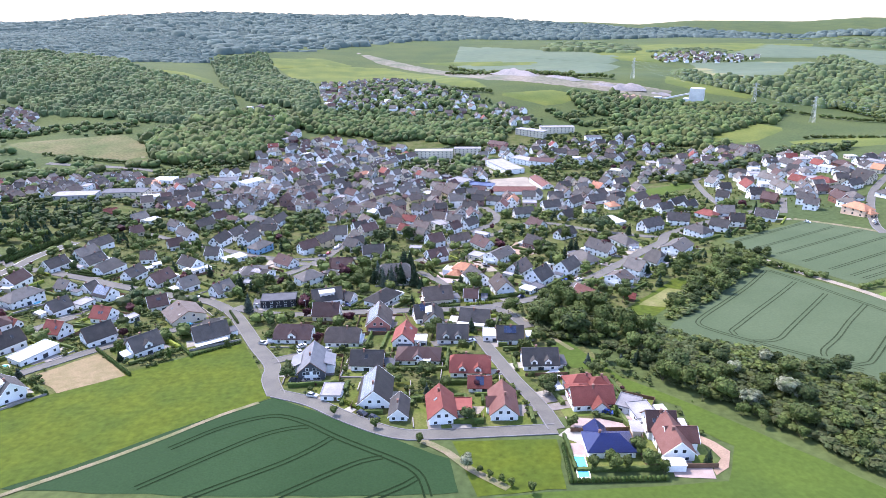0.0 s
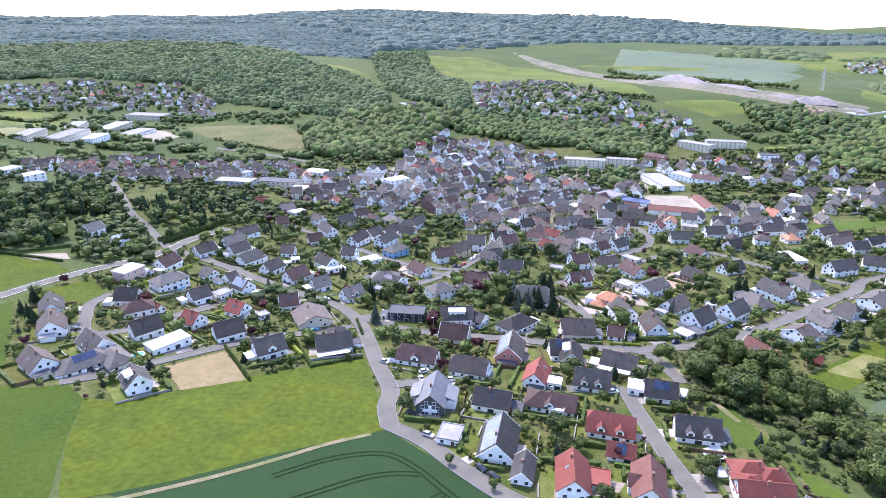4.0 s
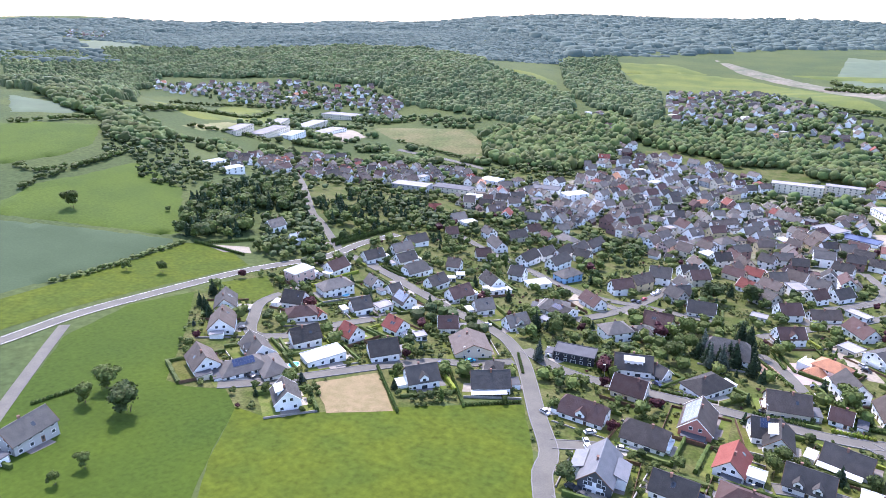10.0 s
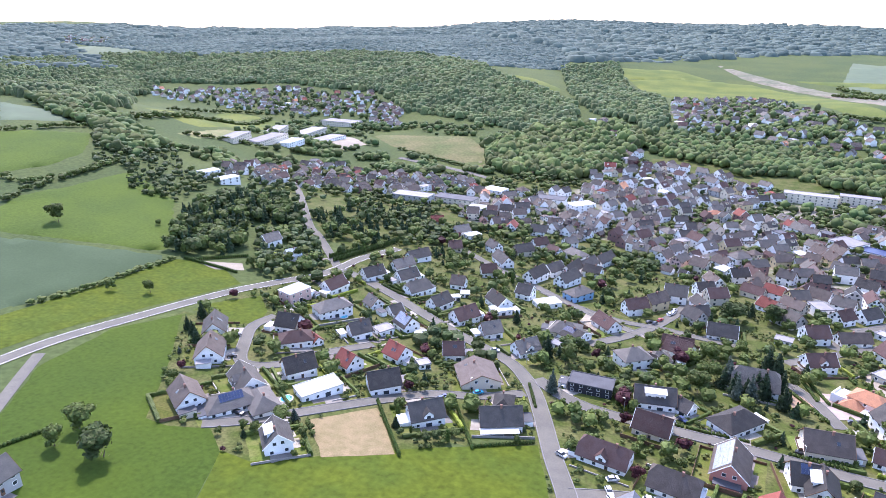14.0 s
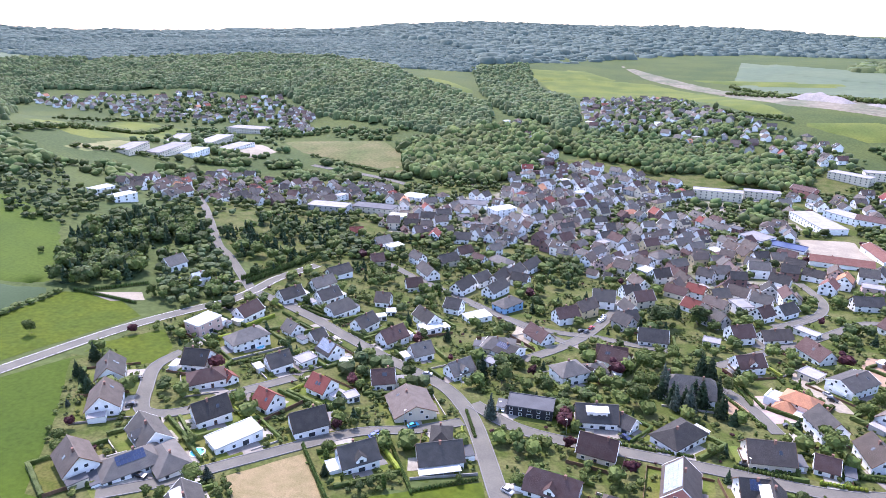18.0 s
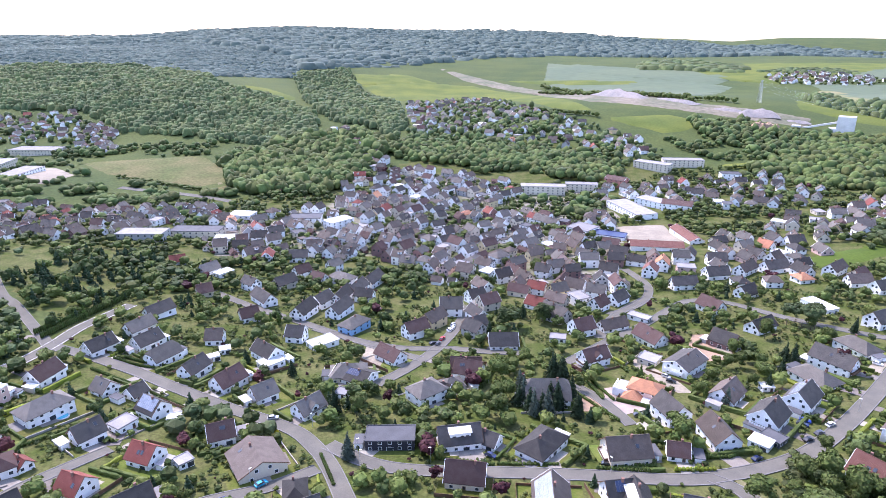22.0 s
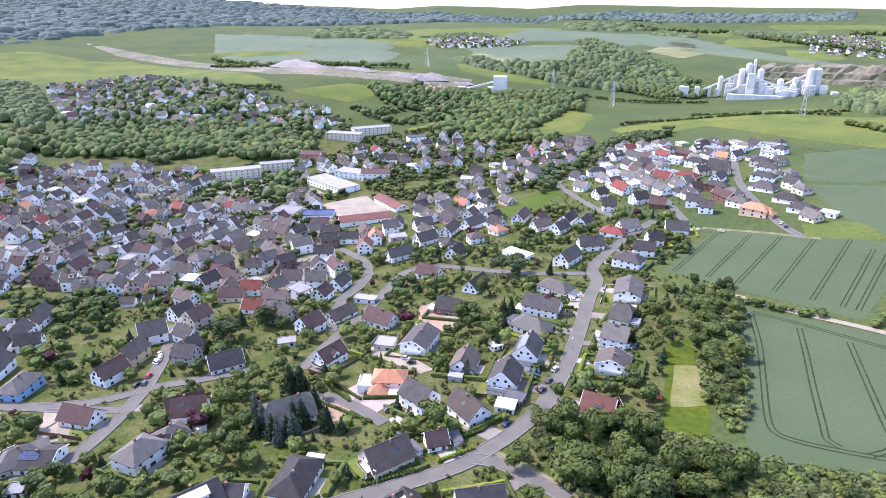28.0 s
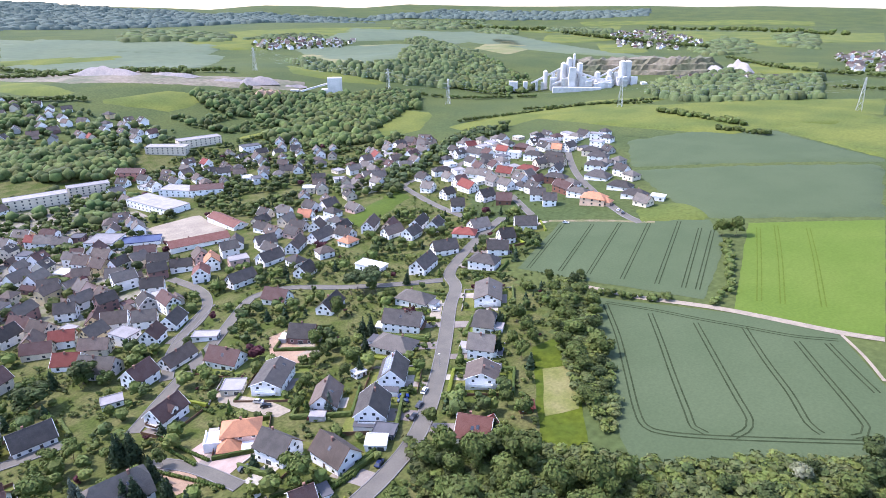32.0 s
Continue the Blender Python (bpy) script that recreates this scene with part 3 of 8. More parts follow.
# Fields and plots.
field("wheat", [(-31.2, 201.4), (-41.4, 196.5), (-77.6, 175.4), (-102, 159), (-53.8, 147.5), (7.6, 136.5), (24.8, 134.8), (25, 151.2), (13.3, 161.6), (-4.1, 177.5)])
field("meadow", [(-31.4, 202.3), (-59.4, 185.4), (-86.6, 167.2), (-107.2, 156.4), (-113, 155), (-128.2, 179.4), (-141.6, 208.6), (-129.7, 207.6), (-112.7, 219.1), (-91.7, 233.7), (-63.5, 250.4), (-49.7, 257)])
field("rightmeadow", [(88.2, 237.3), (97.9, 191.3), (114, 164.3), (129, 134.6), (138.2, 115.9), (145.9, 100.2), (132.9, 88.3), (24.9, 107.6), (30, 130.7), (54.3, 129.8), (83.3, 126.9), (99.6, 125.8), (111.3, 141.1), (104, 154.2), (107.9, 166.4), (95.2, 180.8), (95.3, 195.9), (81.3, 204.1), (80.7, 230.5)])
field("leftmeadow", [(-231.8, 290.5), (-199.5, 247.2), (-176.4, 212.9), (-166.6, 212.5), (-153.1, 217.4), (-141.2, 207.9), (-131.2, 184.8), (-115.1, 153.4), (-126.1, 123.7), (-172.7, 122.2), (-195.6, 160.4), (-215, 187.6), (-239.5, 222.4), (-245.1, 261.4)])
field("patio", [(70.2, 200.4), (77, 205.1), (76.8, 196), (69.5, 192.8)])
field("yard", [(67.1, 167.9), (75.8, 164.6), (91.8, 162.8), (89.7, 154.6), (66.6, 161)])
field("yard", [(61.9, 152.2), (68.9, 151.4), (67.8, 144.2), (60.2, 144.5)])
field("yard", [(87.5, 134.6), (98.6, 132.5), (96.8, 127.4), (86, 130.3)])
field("earth", [(102.8, 151.3), (106.8, 144.2), (108.3, 138.7), (103.3, 131.6), (97.7, 128.8), (98.3, 131.4), (103.6, 136), (103.5, 142.1), (100.7, 148.4)])
field("site", [(115.6, 405), (127, 404.7), (117.4, 369.9), (109, 371.3), (105.1, 386.8)])
field("yard", [(50.2, 347.7), (71.7, 351.7), (66.4, 328.6), (48, 322.8)])
field("farmyard", [(-278.6, 352.8), (-255.1, 365.6), (-247, 357.1), (-260.7, 348.6)])
field("plot", [(-127.2, 237.2), (-109.8, 255.6), (-91.1, 231), (-111.5, 219.1)])
field("greywheat", [(-433, 303), (-399.2, 313.2), (-362.7, 327.8), (-293.1, 351.3), (-296.2, 287.2), (-301.9, 240), (-305.4, 219.4)])
field("leftlight", [(-432, 313), (-433, 340), (-446, 371), (-438, 408), (-439, 463), (-365.7, 433.3), (-298.7, 353.6), (-366, 330.6), (-401, 320)])
field("leftupper", [(-635, 454), (-547, 526), (-497, 470), (-486, 430), (-499, 390), (-514, 370)])
field("roughgrass", [(-295.5, 220.1), (-297, 236.4), (-292.3, 283.7), (-288.6, 348.2), (-266.9, 358.3), (-235.5, 339.1), (-250.2, 292.8), (-263.8, 244.3), (-266.1, 214.3), (-268.3, 202.1)])
field("bigfield", [(234.1, 304.5), (250.6, 248.9), (258, 214.2), (254.5, 202.8), (223.8, 182.4), (166.8, 144.7), (155.9, 167.6), (147.5, 182.1), (136.1, 195.8), (127.5, 222.3), (148.5, 240.7), (187.6, 271)])
field("tramfield", [(245.3, 358.7), (324.5, 383.7), (371.3, 305.1), (334, 279.8), (258.9, 260.2), (250.1, 315)])
field("bright", [(376.7, 283.5), (421, 222), (263.5, 190.3), (258.9, 203.3), (256.1, 245.2)])
field("grey1", [(560, 467), (613, 440), (685, 391), (586, 255), (578, 253), (516, 346), (468, 414)])
field("grey2", [(461, 408), (509, 343), (569, 252), (426, 223), (372, 307.4), (404, 349)])
field("roughgrass", [(165.3, 287.6), (177.5, 297.4), (189.8, 294.3), (178.4, 277.1), (135.6, 244), (122.5, 252.4)])
field("lawn", [(165.3, 283.3), (174.0, 275.5), (150.5, 256.9), (139.7, 263.6)])
field("roughgrass", [(-230.9, 296.1), (-231.5, 307.3), (-216.2, 330.5), (-200.8, 314.8), (-196.9, 304.4), (-203.0, 294.2), (-229.1, 300.7)])
field("roughgrass", [(27.4, 160.2), (59.8, 155.2), (54.3, 130.8), (29.5, 132)])
field("sand", [(154, 652), (198, 653), (193, 595), (158, 576), (144, 609)])
field("sandlot", [(-469, 960), (-315, 976), (-254, 883), (-235, 801), (-349, 860), (-406, 889)])
field("gravel", [(-531, 886), (-505, 953), (-442, 889), (-452, 824)])
field("valleyfield1", [(-688, 724), (-874, 1114), (-705, 1060), (-628, 890), (-580, 693), (-636, 717)])
field("valleyfield2", [(-549, 632), (-589, 765), (-564, 779), (-535, 650)])
field("town_meadow", [(350, 870), (426, 877), (601, 848), (624, 800), (525, 731), (465, 736)])
field("hillmeadow", [(254, 533), (317, 552), (334, 557), (320, 527), (283, 513), (248, 503)])
field("f_light", [(-151, 1680), (-44, 1775), (123, 1720), (239, 1506), (266, 1152), (263, 1091), (335, 1001), (421, 1041), (371, 1096), (279, 1097), (207, 1186), (145, 1452), (-32, 1458), (-90, 1463)])
field("f_strip", [(-382, 1439), (-315, 1420), (-239, 1338), (-254, 1299), (-316, 1327)])
field("f_a", [(-248, 1847), (-45, 1903), (41, 1758), (-152, 1698)])
field("quarry", [(40, 2102), (140, 1894), (264, 1637), (392, 1468), (449, 1168), (524, 1118), (582, 1064), (544, 1009), (474, 1056), (384, 1131), (279, 1234), (236, 1556), (103, 1817)])
field("f_c", [(932, 1639), (1293, 1545), (1270, 1392), (829, 1014), (769, 1072), (815, 1317)])
field("f_d", [(797, 542), (968, 331), (777, 293), (622, 393), (623, 510), (653, 694), (754, 618)])
field("f_e", [(1434, 2044), (1797, 1619), (1421, 965), (1340, 711), (1350, 1080), (1469, 1579), (1071, 1731)])
field("f_f", [(646, 1893), (860, 1652), (1112, 1790), (1396, 1932), (825, 2131)])
field("f_g", [(423, 2276), (657, 1994), (730, 1611), (471, 1232), (297, 1722)])
field("f_h", [(2272, 1499), (3409, 814), (2248, 585), (1780, 912)])
field("f_j", [(-1965, 1454), (-1839, 1664), (-1774, 1915), (-1574, 1587), (-1754, 1397)])
field("f_k", [(-752, 583), (-618, 571), (-601, 537), (-649, 508)])
field("f_soil", [(1600, 1556), (1732, 1524), (1469, 1268), (1272, 1251)])
field("f_pale", [(688, 387), (766, 352), (869, 243), (562, 205), (585, 252)])
field("f_band", [(554, 714), (674, 711), (824, 670), (866, 620), (852, 569), (735, 573), (637, 636), (531, 637)])
field("f_a", [(1043, 2199), (1607, 2022), (1417, 1804), (1174, 1921), (947, 1948)])
field("f_soil", [(1319, 1351), (1725, 1577), (1703, 1432), (1405, 1227), (1241, 1170)])
field("f_pale", [(1654, 1179), (1692, 1063), (1482, 920), (1388, 998)])
field("f_h", [(3136, 2842), (3442, 2109), (2315, 1518), (1937, 1560), (1814, 1742)])
field("f_f", [(1848, 1495), (2087, 1383), (1862, 1212), (1657, 1237), (1611, 1343)])
field("f_a", [(1936, 848), (2483, 831), (2024, 703), (1774, 724)])
field("f_pale", [(1322, 663), (1453, 542), (1231, 479), (1173, 585)])
field("f_h", [(3585, 2498), (3905, 1689), (3940, 1242), (3694, 1169), (3598, 1860), (3400, 2336)])
field("f_k", [(1446, 1792), (1771, 1758), (1568, 1527), (1305, 1443), (1317, 1622)])
field("f_f", [(200, 1816), (404, 1819), (570, 1768), (529, 1693), (347, 1696)])
field("f_g", [(490, 2239), (786, 1986), (827, 1791), (714, 1666), (586, 1809), (445, 1967)])
field("f_a", [(658, 1239), (721, 1042), (717, 1000), (646, 1043), (599, 1129)])
field("f_scrub", [(945, 1586), (1109, 1603), (1248, 1570), (1210, 1414), (838, 1130), (763, 1198), (818, 1445)])
field("estate_meadow", [(347, 337.3), (368.1, 356.4), (401, 337), (392, 312.5), (374.6, 302.4)])
field("farmyard", [(74.6, 379.8), (78.4, 371.6), (85.2, 355), (87.1, 340.6), (81, 341.2), (76.8, 353.9), (72.3, 369.9)])
field("farmyard", [(124.3, 405.5), (124.3, 379.8), (120.8, 370), (112.3, 375.9), (110.1, 392.6)])
field("farmyard", [(189.1, 367.4), (191.5, 364.3), (176, 349.8), (172.6, 354.3)])
field("farmyard", [(-54.5, 401.8), (-42.5, 395), (-46.9, 373.5), (-57.6, 372.8)])
field("earth", [(38.7, 343.5), (46.6, 340), (45, 327.1), (37.5, 328.4)])
tramline([(230.4, 294.3), (206.1, 274.0), (182.4, 256.6), (161.6, 241.5), (154.4, 234.5), (154.5, 228.5), (158.6, 220.1), (165.7, 208.9), (174.8, 195.6), (182.0, 185.3), (187.9, 176.9)], "barley")
tramline([(232.4, 272.9), (212.1, 257.9), (189.6, 241.9), (170.7, 228.0), (163.0, 222.2), (162.0, 217.6)], "barley")
tramline([(234.5, 253.1), (210.3, 234.9), (189.3, 219.1), (177.3, 210.1), (170.4, 208.9), (165.2, 210.5)], "barley")
tramline([(241.0, 235.4), (218.5, 219.3), (200.7, 205.4), (186.4, 195.8), (182.7, 190.7)], "barley")
tramline([(240.3, 215.2), (220.8, 200.8), (204.7, 188.7), (194.6, 181.7), (189.7, 181.2), (186.6, 183.3)], "barley")
tramline([(232.2, 295.3), (236.4, 274.4), (238.6, 254.4), (241.7, 234.2), (244.3, 217.6), (250.2, 203.2)], "barley")
tramline([(245.0, 205.7), (227.3, 191.8), (217.3, 183.5)], "barley")
tramline([(248.9, 353.5), (320.2, 379.3)], "barley")
tramline([(253.8, 336.1), (330.2, 363.3)], "barley")
tramline([(257.5, 320.9), (339.4, 349)], "barley")
tramline([(260.8, 303), (348.2, 333.4)], "barley")
tramline([(264.2, 285.9), (360.3, 319.3)], "barley")
tramline([(266.6, 273.3), (353.9, 303.3)], "barley")
tramline([(267.9, 267), (353.1, 295.3)], "barley")
tramline([(370.9, 275.6), (313.1, 254.7), (270.1, 239.7)], "grass")
tramline([(379.8, 268.9), (327.8, 249.6), (272.7, 230.6)], "grass")
tramline([(384.2, 252.7), (336.1, 235.3), (278.8, 215.9)], "grass")
tramline([(581.1, 481.8), (572.8, 380.4), (557.4, 309.8)], "faint")
tramline([(549.2, 463.7), (556.2, 393.8), (547.7, 328.2)], "faint")
tramline([(520.6, 447.4), (530.1, 392.3), (533.8, 350.1)], "faint")
tramline([(457.6, 381.6), (490.1, 312.3), (501.8, 249.4)], "faint")
tramline([(444.4, 361.2), (466.9, 296.6), (471.6, 242.5)], "faint")
tramline([(427.0, 344.2), (441.4, 288.0), (447.3, 236.9)], "faint")
tramline([(409.1, 328.0), (421.6, 281.3), (429.6, 251.0)], "faint")
tramline([(-60, 172.3), (-48.2, 181.4), (-37.9, 186.2), (-28.1, 187.1), (-18.4, 180.3), (-9.4, 170.6), (-0.8, 162.3), (6.6, 155.6), (12.8, 149.1), (15.6, 143), (16.3, 134.4)], "wheat")
tramline([(-64.2, 152.7), (-45.4, 166.5), (-32.8, 175), (-23.6, 177.9), (-17.6, 177.9)], "wheat")
tramline([(-52.7, 143.2), (-42.1, 149), (-24.1, 158.3), (-14.2, 165.5), (-10.1, 169.4)], "wheat")
tramline([(-24.5, 141.8), (-10.4, 150), (-1, 154.6), (5.3, 155.6)], "wheat")
tramline([(-4.7, 134.6), (1.5, 136.6), (10.6, 140.8), (14.3, 143.3)], "wheat")

# ---- houses ----
PITCH = {"G": 0.9, "K": 0.9, "H": 0.62, "F": 0.0}
CACHE = {}
EYE = Vector((-15, 80))


def box(x0, x1, y0, y1, z0, z1):
    v = [(x, y, z) for z in (z0, z1) for y in (y0, y1) for x in (x0, x1)]
    return v, [(0, 2, 3, 1), (4, 5, 7, 6), (0, 1, 5, 4), (2, 6, 7, 3), (0, 4, 6, 2), (1, 3, 7, 5)]


def slab(verts, faces, thick):
    """A sheet made thick downwards."""
    n = len(verts)
    v = list(verts) + [(x, y, z - thick) for x, y, z in verts]
    f = list(faces) + [tuple(i + n for i in reversed(q)) for q in faces]
    edges = {}
    for q in faces:
        for a, b in zip(q, q[1:] + q[:1]):
            edges[(a, b)] = 1
    f += [(b, a, a + n, b + n) for a, b in edges if (b, a) not in edges]
    return v, f


def unit_meshes():
    def window(w, h, t=0.1):
        o, i = ((-w / 2, 0), (w / 2, 0), (w / 2, h), (-w / 2, h)), ((-w / 2 + t, t), (w / 2 - t, t), (w / 2 - t, h - t), (-w / 2 + t, h - t))
        v = [(x, d, z) for d in (-0.06, 0.03) for ring in (o, i) for x, z in ring]
        f = []
        for k in range(4):
            n = (k + 1) % 4
            f += [(k, n, 4 + n, 4 + k), (8 + n, 8 + k, 12 + k, 12 + n), (n, k, 8 + k, 8 + n), (4 + k, 4 + n, 12 + n, 12 + k)]
        return mesh_of("window", v, f, [WHITE]), mesh_of("pane", *box(-w / 2 + t * 0.9, w / 2 - t * 0.9, -0.01, 0.02, t * 0.9, h - t * 0.9), [GLASS])
    CACHE["win"], CACHE["win_pane"] = window(1.3, 1.35)
    CACHE["small"], CACHE["small_pane"] = window(0.85, 0.9)
    CACHE["patio"], CACHE["patio_pane"] = window(2.4, 2.15)
    CACHE["plain"] = mesh_of("window", *box(-0.65, 0.65, -0.03, 0.02, 0, 1.3), [GLASS])
    v, f = stacked([box(-0.55, 0.55, -0.06, 0.02, 0, 2.15), box(-0.3, 0.3, -0.075, 0.0, 1.0, 1.9)])
    CACHE["door"] = mesh_of("door", v, f, [WOOD, GLASS], [0] * 6 + [1] * 6)
    v, f = box(-1.25, 1.25, -0.06, 0.02, 0, 2.2)
    ribs = [box(-1.25, 1.25, -0.075, -0.06, 0.3 + 0.5 * k, 0.34 + 0.5 * k) for k in range(4)]
    CACHE["gate"] = mesh_of("garage_gate", *stacked([(v, f)] + ribs), [WHITE])
    v, f = stacked([box(-0.35, 0.35, -0.3, 0.3, -1.4, 0.8), box(-0.42, 0.42, -0.37, 0.37, 0.8, 0.9)])
    CACHE["chimney"] = mesh_of("chimney", v, f, [BRICK])
    v, f = stacked([box(-0.5, 0.5, -0.7, 0.7, 0.0, 0.10)])
    CACHE["skylight"] = mesh_of("skylight", v, f, [METAL, GLASS], [0, 1, 0, 0, 0, 0])
    v, f = stacked([box(-0.49, 0.49, -0.8, 0.8, 0.0, 0.07)])
    CACHE["panel"] = mesh_of("solar_panel", v, f, [METAL, SOLAR], [0, 1, 0, 0, 0, 0])
    CACHE["dormer_front"] = mesh_of("dormer_front", *box(-1.0, 1.0, -0.7, 1.4, -1.2, 1.25), [WALL["white"]])
    CACHE["dormer_lid"] = mesh_of("dormer_lid", *box(-1.2, 1.2, -0.95, 1.6, 1.25, 1.42), [ROOF["slate"]])
    CACHE["dormer_pane"] = mesh_of("dormer_pane", *box(-0.6, 0.6, -0.74, -0.68, 0.1, 1.05), [GLASS])
    CACHE["panel_skylit"] = mesh_of("solar_panel", v, f, [METAL, SOLAR_SKYLIT], [0, 1, 0, 0, 0, 0])


unit_meshes()


def roof_mesh(form, L, w, e, key):
    k = ("roof", form, round(L * 2), round(w * 2), round(e * 5), key)
    if k in CACHE:
        return CACHE[k]
    L, w, e = round(L * 2) / 2, round(w * 2) / 2, round(e * 5) / 5
    o = 0.55
    p = 0.45 if w >= 11.5 and form == "G" else PITCH[form]
    a, b, z0, zr = L / 2 + o, w / 2 + o, e - o * p, e + w / 2 * p
    if form == "G":
        v = [(-a, -b, z0), (a, -b, z0), (a, 0, zr), (-a, 0, zr), (-a, b, z0), (a, b, z0)]
        v, f = slab([(x, y, z + 0.2) for x, y, z in v], [(0, 1, 2, 3), (3, 2, 5, 4)], 0.22)
        v, f = stacked([(v, f), box(-a, a, -0.12, 0.12, zr + 0.14, zr + 0.27)])
        base = len(f)
        for q in (-a, a):                              # boards along the verges
            for sd in (-1, 1):
                board = [(q + t, sd * yy, zz + up) for t in (-0.06, 0.06) for yy, zz in ((b + 0.05, z0), (0, zr)) for up in (-0.12, 0.2)]
                v, f = stacked([(v, f), (board, [(0, 1, 3, 2), (4, 6, 7, 5), (0, 4, 5, 1), (2, 3, 7, 6), (1, 5, 7, 3), (0, 2, 6, 4)])])
        CACHE[k] = mesh_of("roof", v, f, [ROOF[key], WOOD if round(L * 3 + w * 5) % 4 else WHITE], [0] * base + [1] * (len(f) - base))
        return CACHE[k]
    elif form == "K":
        t = 0.58
        yf, zf, c = b * (1 - t), z0 + (zr - z0) * t, a - w * 0.2
        v = [(-a, -b, z0), (a, -b, z0), (a, -yf, zf), (c, 0, zr), (-c, 0, zr), (-a, -yf, zf), (-a, b, z0), (a, b, z0), (a, yf, zf), (-a, yf, zf)]
        v, f = slab([(x, y, z + 0.2) for x, y, z in v], [(0, 1, 2, 3, 4, 5), (4, 3, 8, 7, 6, 9), (2, 8, 3), (9, 5, 4)], 0.22)
    elif form == "H":
        c = max(a - b * 0.95, 0.3)
        v = [(-a, -b, z0), (a, -b, z0), (a, b, z0), (-a, b, z0), (c, 0, zr), (-c, 0, zr)]
        v, f = slab([(x, y, z + 0.2) for x, y, z in v], [(0, 1, 4, 5), (1, 2, 4), (2, 3, 5, 4), (3, 0, 5)], 0.22)
    else:
        o2 = 0.25
        a, b = L / 2 + o2, w / 2 + o2
        v, f = stacked([box(-a, a, -b, b, e, e + 0.25), box(-a, a, -b, -b + 0.25, e + 0.25, e + 0.5), box(-a, a, b - 0.25, b, e + 0.25, e + 0.5),
                        box(-a, -a + 0.25, -b + 0.25, b - 0.25, e + 0.25, e + 0.5), box(a - 0.25, a, -b + 0.25, b - 0.25, e + 0.25, e + 0.5)])
    CACHE[k] = mesh_of("roof", v, f, [ROOF[key]])
    return CACHE[k]


def wall_mesh(form, L, w, e, key):
    k = ("wall", form, round(L * 2), round(w * 2), round(e * 5), key)
    if k in CACHE:
        return CACHE[k]
    L, w, e = round(L * 2) / 2, round(w * 2) / 2, round(e * 5) / 5
    p = 0.45 if w >= 11.5 and form == "G" else PITCH[form]
    zr = e + w / 2 * p
    lo = -2.2
    if form in "HF":
        ring = [(-w / 2, lo), (w / 2, lo), (w / 2, e), (-w / 2, e)]
    elif form == "G":
        ring = [(-w / 2, lo), (w / 2, lo), (w / 2, e), (0, zr), (-w / 2, e)]
    else:
        t = 0.5
        ring = [(-w / 2, lo), (w / 2, lo), (w / 2, e), (w / 2 * (1 - t), e + (zr - e) * t), (-w / 2 * (1 - t), e + (zr - e) * t), (-w / 2, e)]
    n = len(ring)
    v = [(-L / 2, y, z) for y, z in ring] + [(L / 2, y, z) for y, z in ring]
    f = [tuple(range(n))[::-1], tuple(range(n, 2 * n))] + [(i, (i + 1) % n, n + (i + 1) % n, n + i) for i in range(n)]
    CACHE[k] = mesh_of("wall", v, f, [WALL[key]])
    return CACHE[k]


ROOF_WORD = {"slate": "dark slate-grey", "grey": "weathered grey", "tile": "grey-brown", "brown": "dark brown", "red": "bright red", "orange": "terracotta orange",
             "russet": "reddish-brown", "silver": "light grey", "blue": "glazed dark blue", "white": "pale flat", "black": "black flat", "flatgrey": "grey flat"}
FORM_WORD = {"G": "gabled", "K": "half-hipped", "H": "hipped", "F": "flat"}


def window_at(kind, parent, at, detail):
    if detail > 1:
        part("pane", CACHE[kind + "_pane"], part("window", CACHE[kind], parent, at=at), "dark window glass")
    else:
        part("window", CACHE["plain"], parent, at=at)


REST = {"v": [], "f": [], "i": [], "m": [], "n": 0}


def rest_add(me, m, mat):
    co = np.empty(len(me.vertices) * 3)
    me.vertices.foreach_get("co", co)
    mm = np.array(m)
    REST["v"].append(co.reshape(-1, 3) @ mm[:3, :3].T + mm[:3, 3])
    k = REST["n"]
    slots = []
    for one in list(me.materials) if len(me.materials) > 1 else [mat]:
        if one not in REST["m"]:
            REST["m"].append(one)
        slots.append(REST["m"].index(one))
    for p in me.polygons:
        REST["f"].append(tuple(i + k for i in p.vertices))
        REST["i"].append(slots[p.material_index if len(slots) > 1 else 0])
    REST["n"] += len(me.vertices)


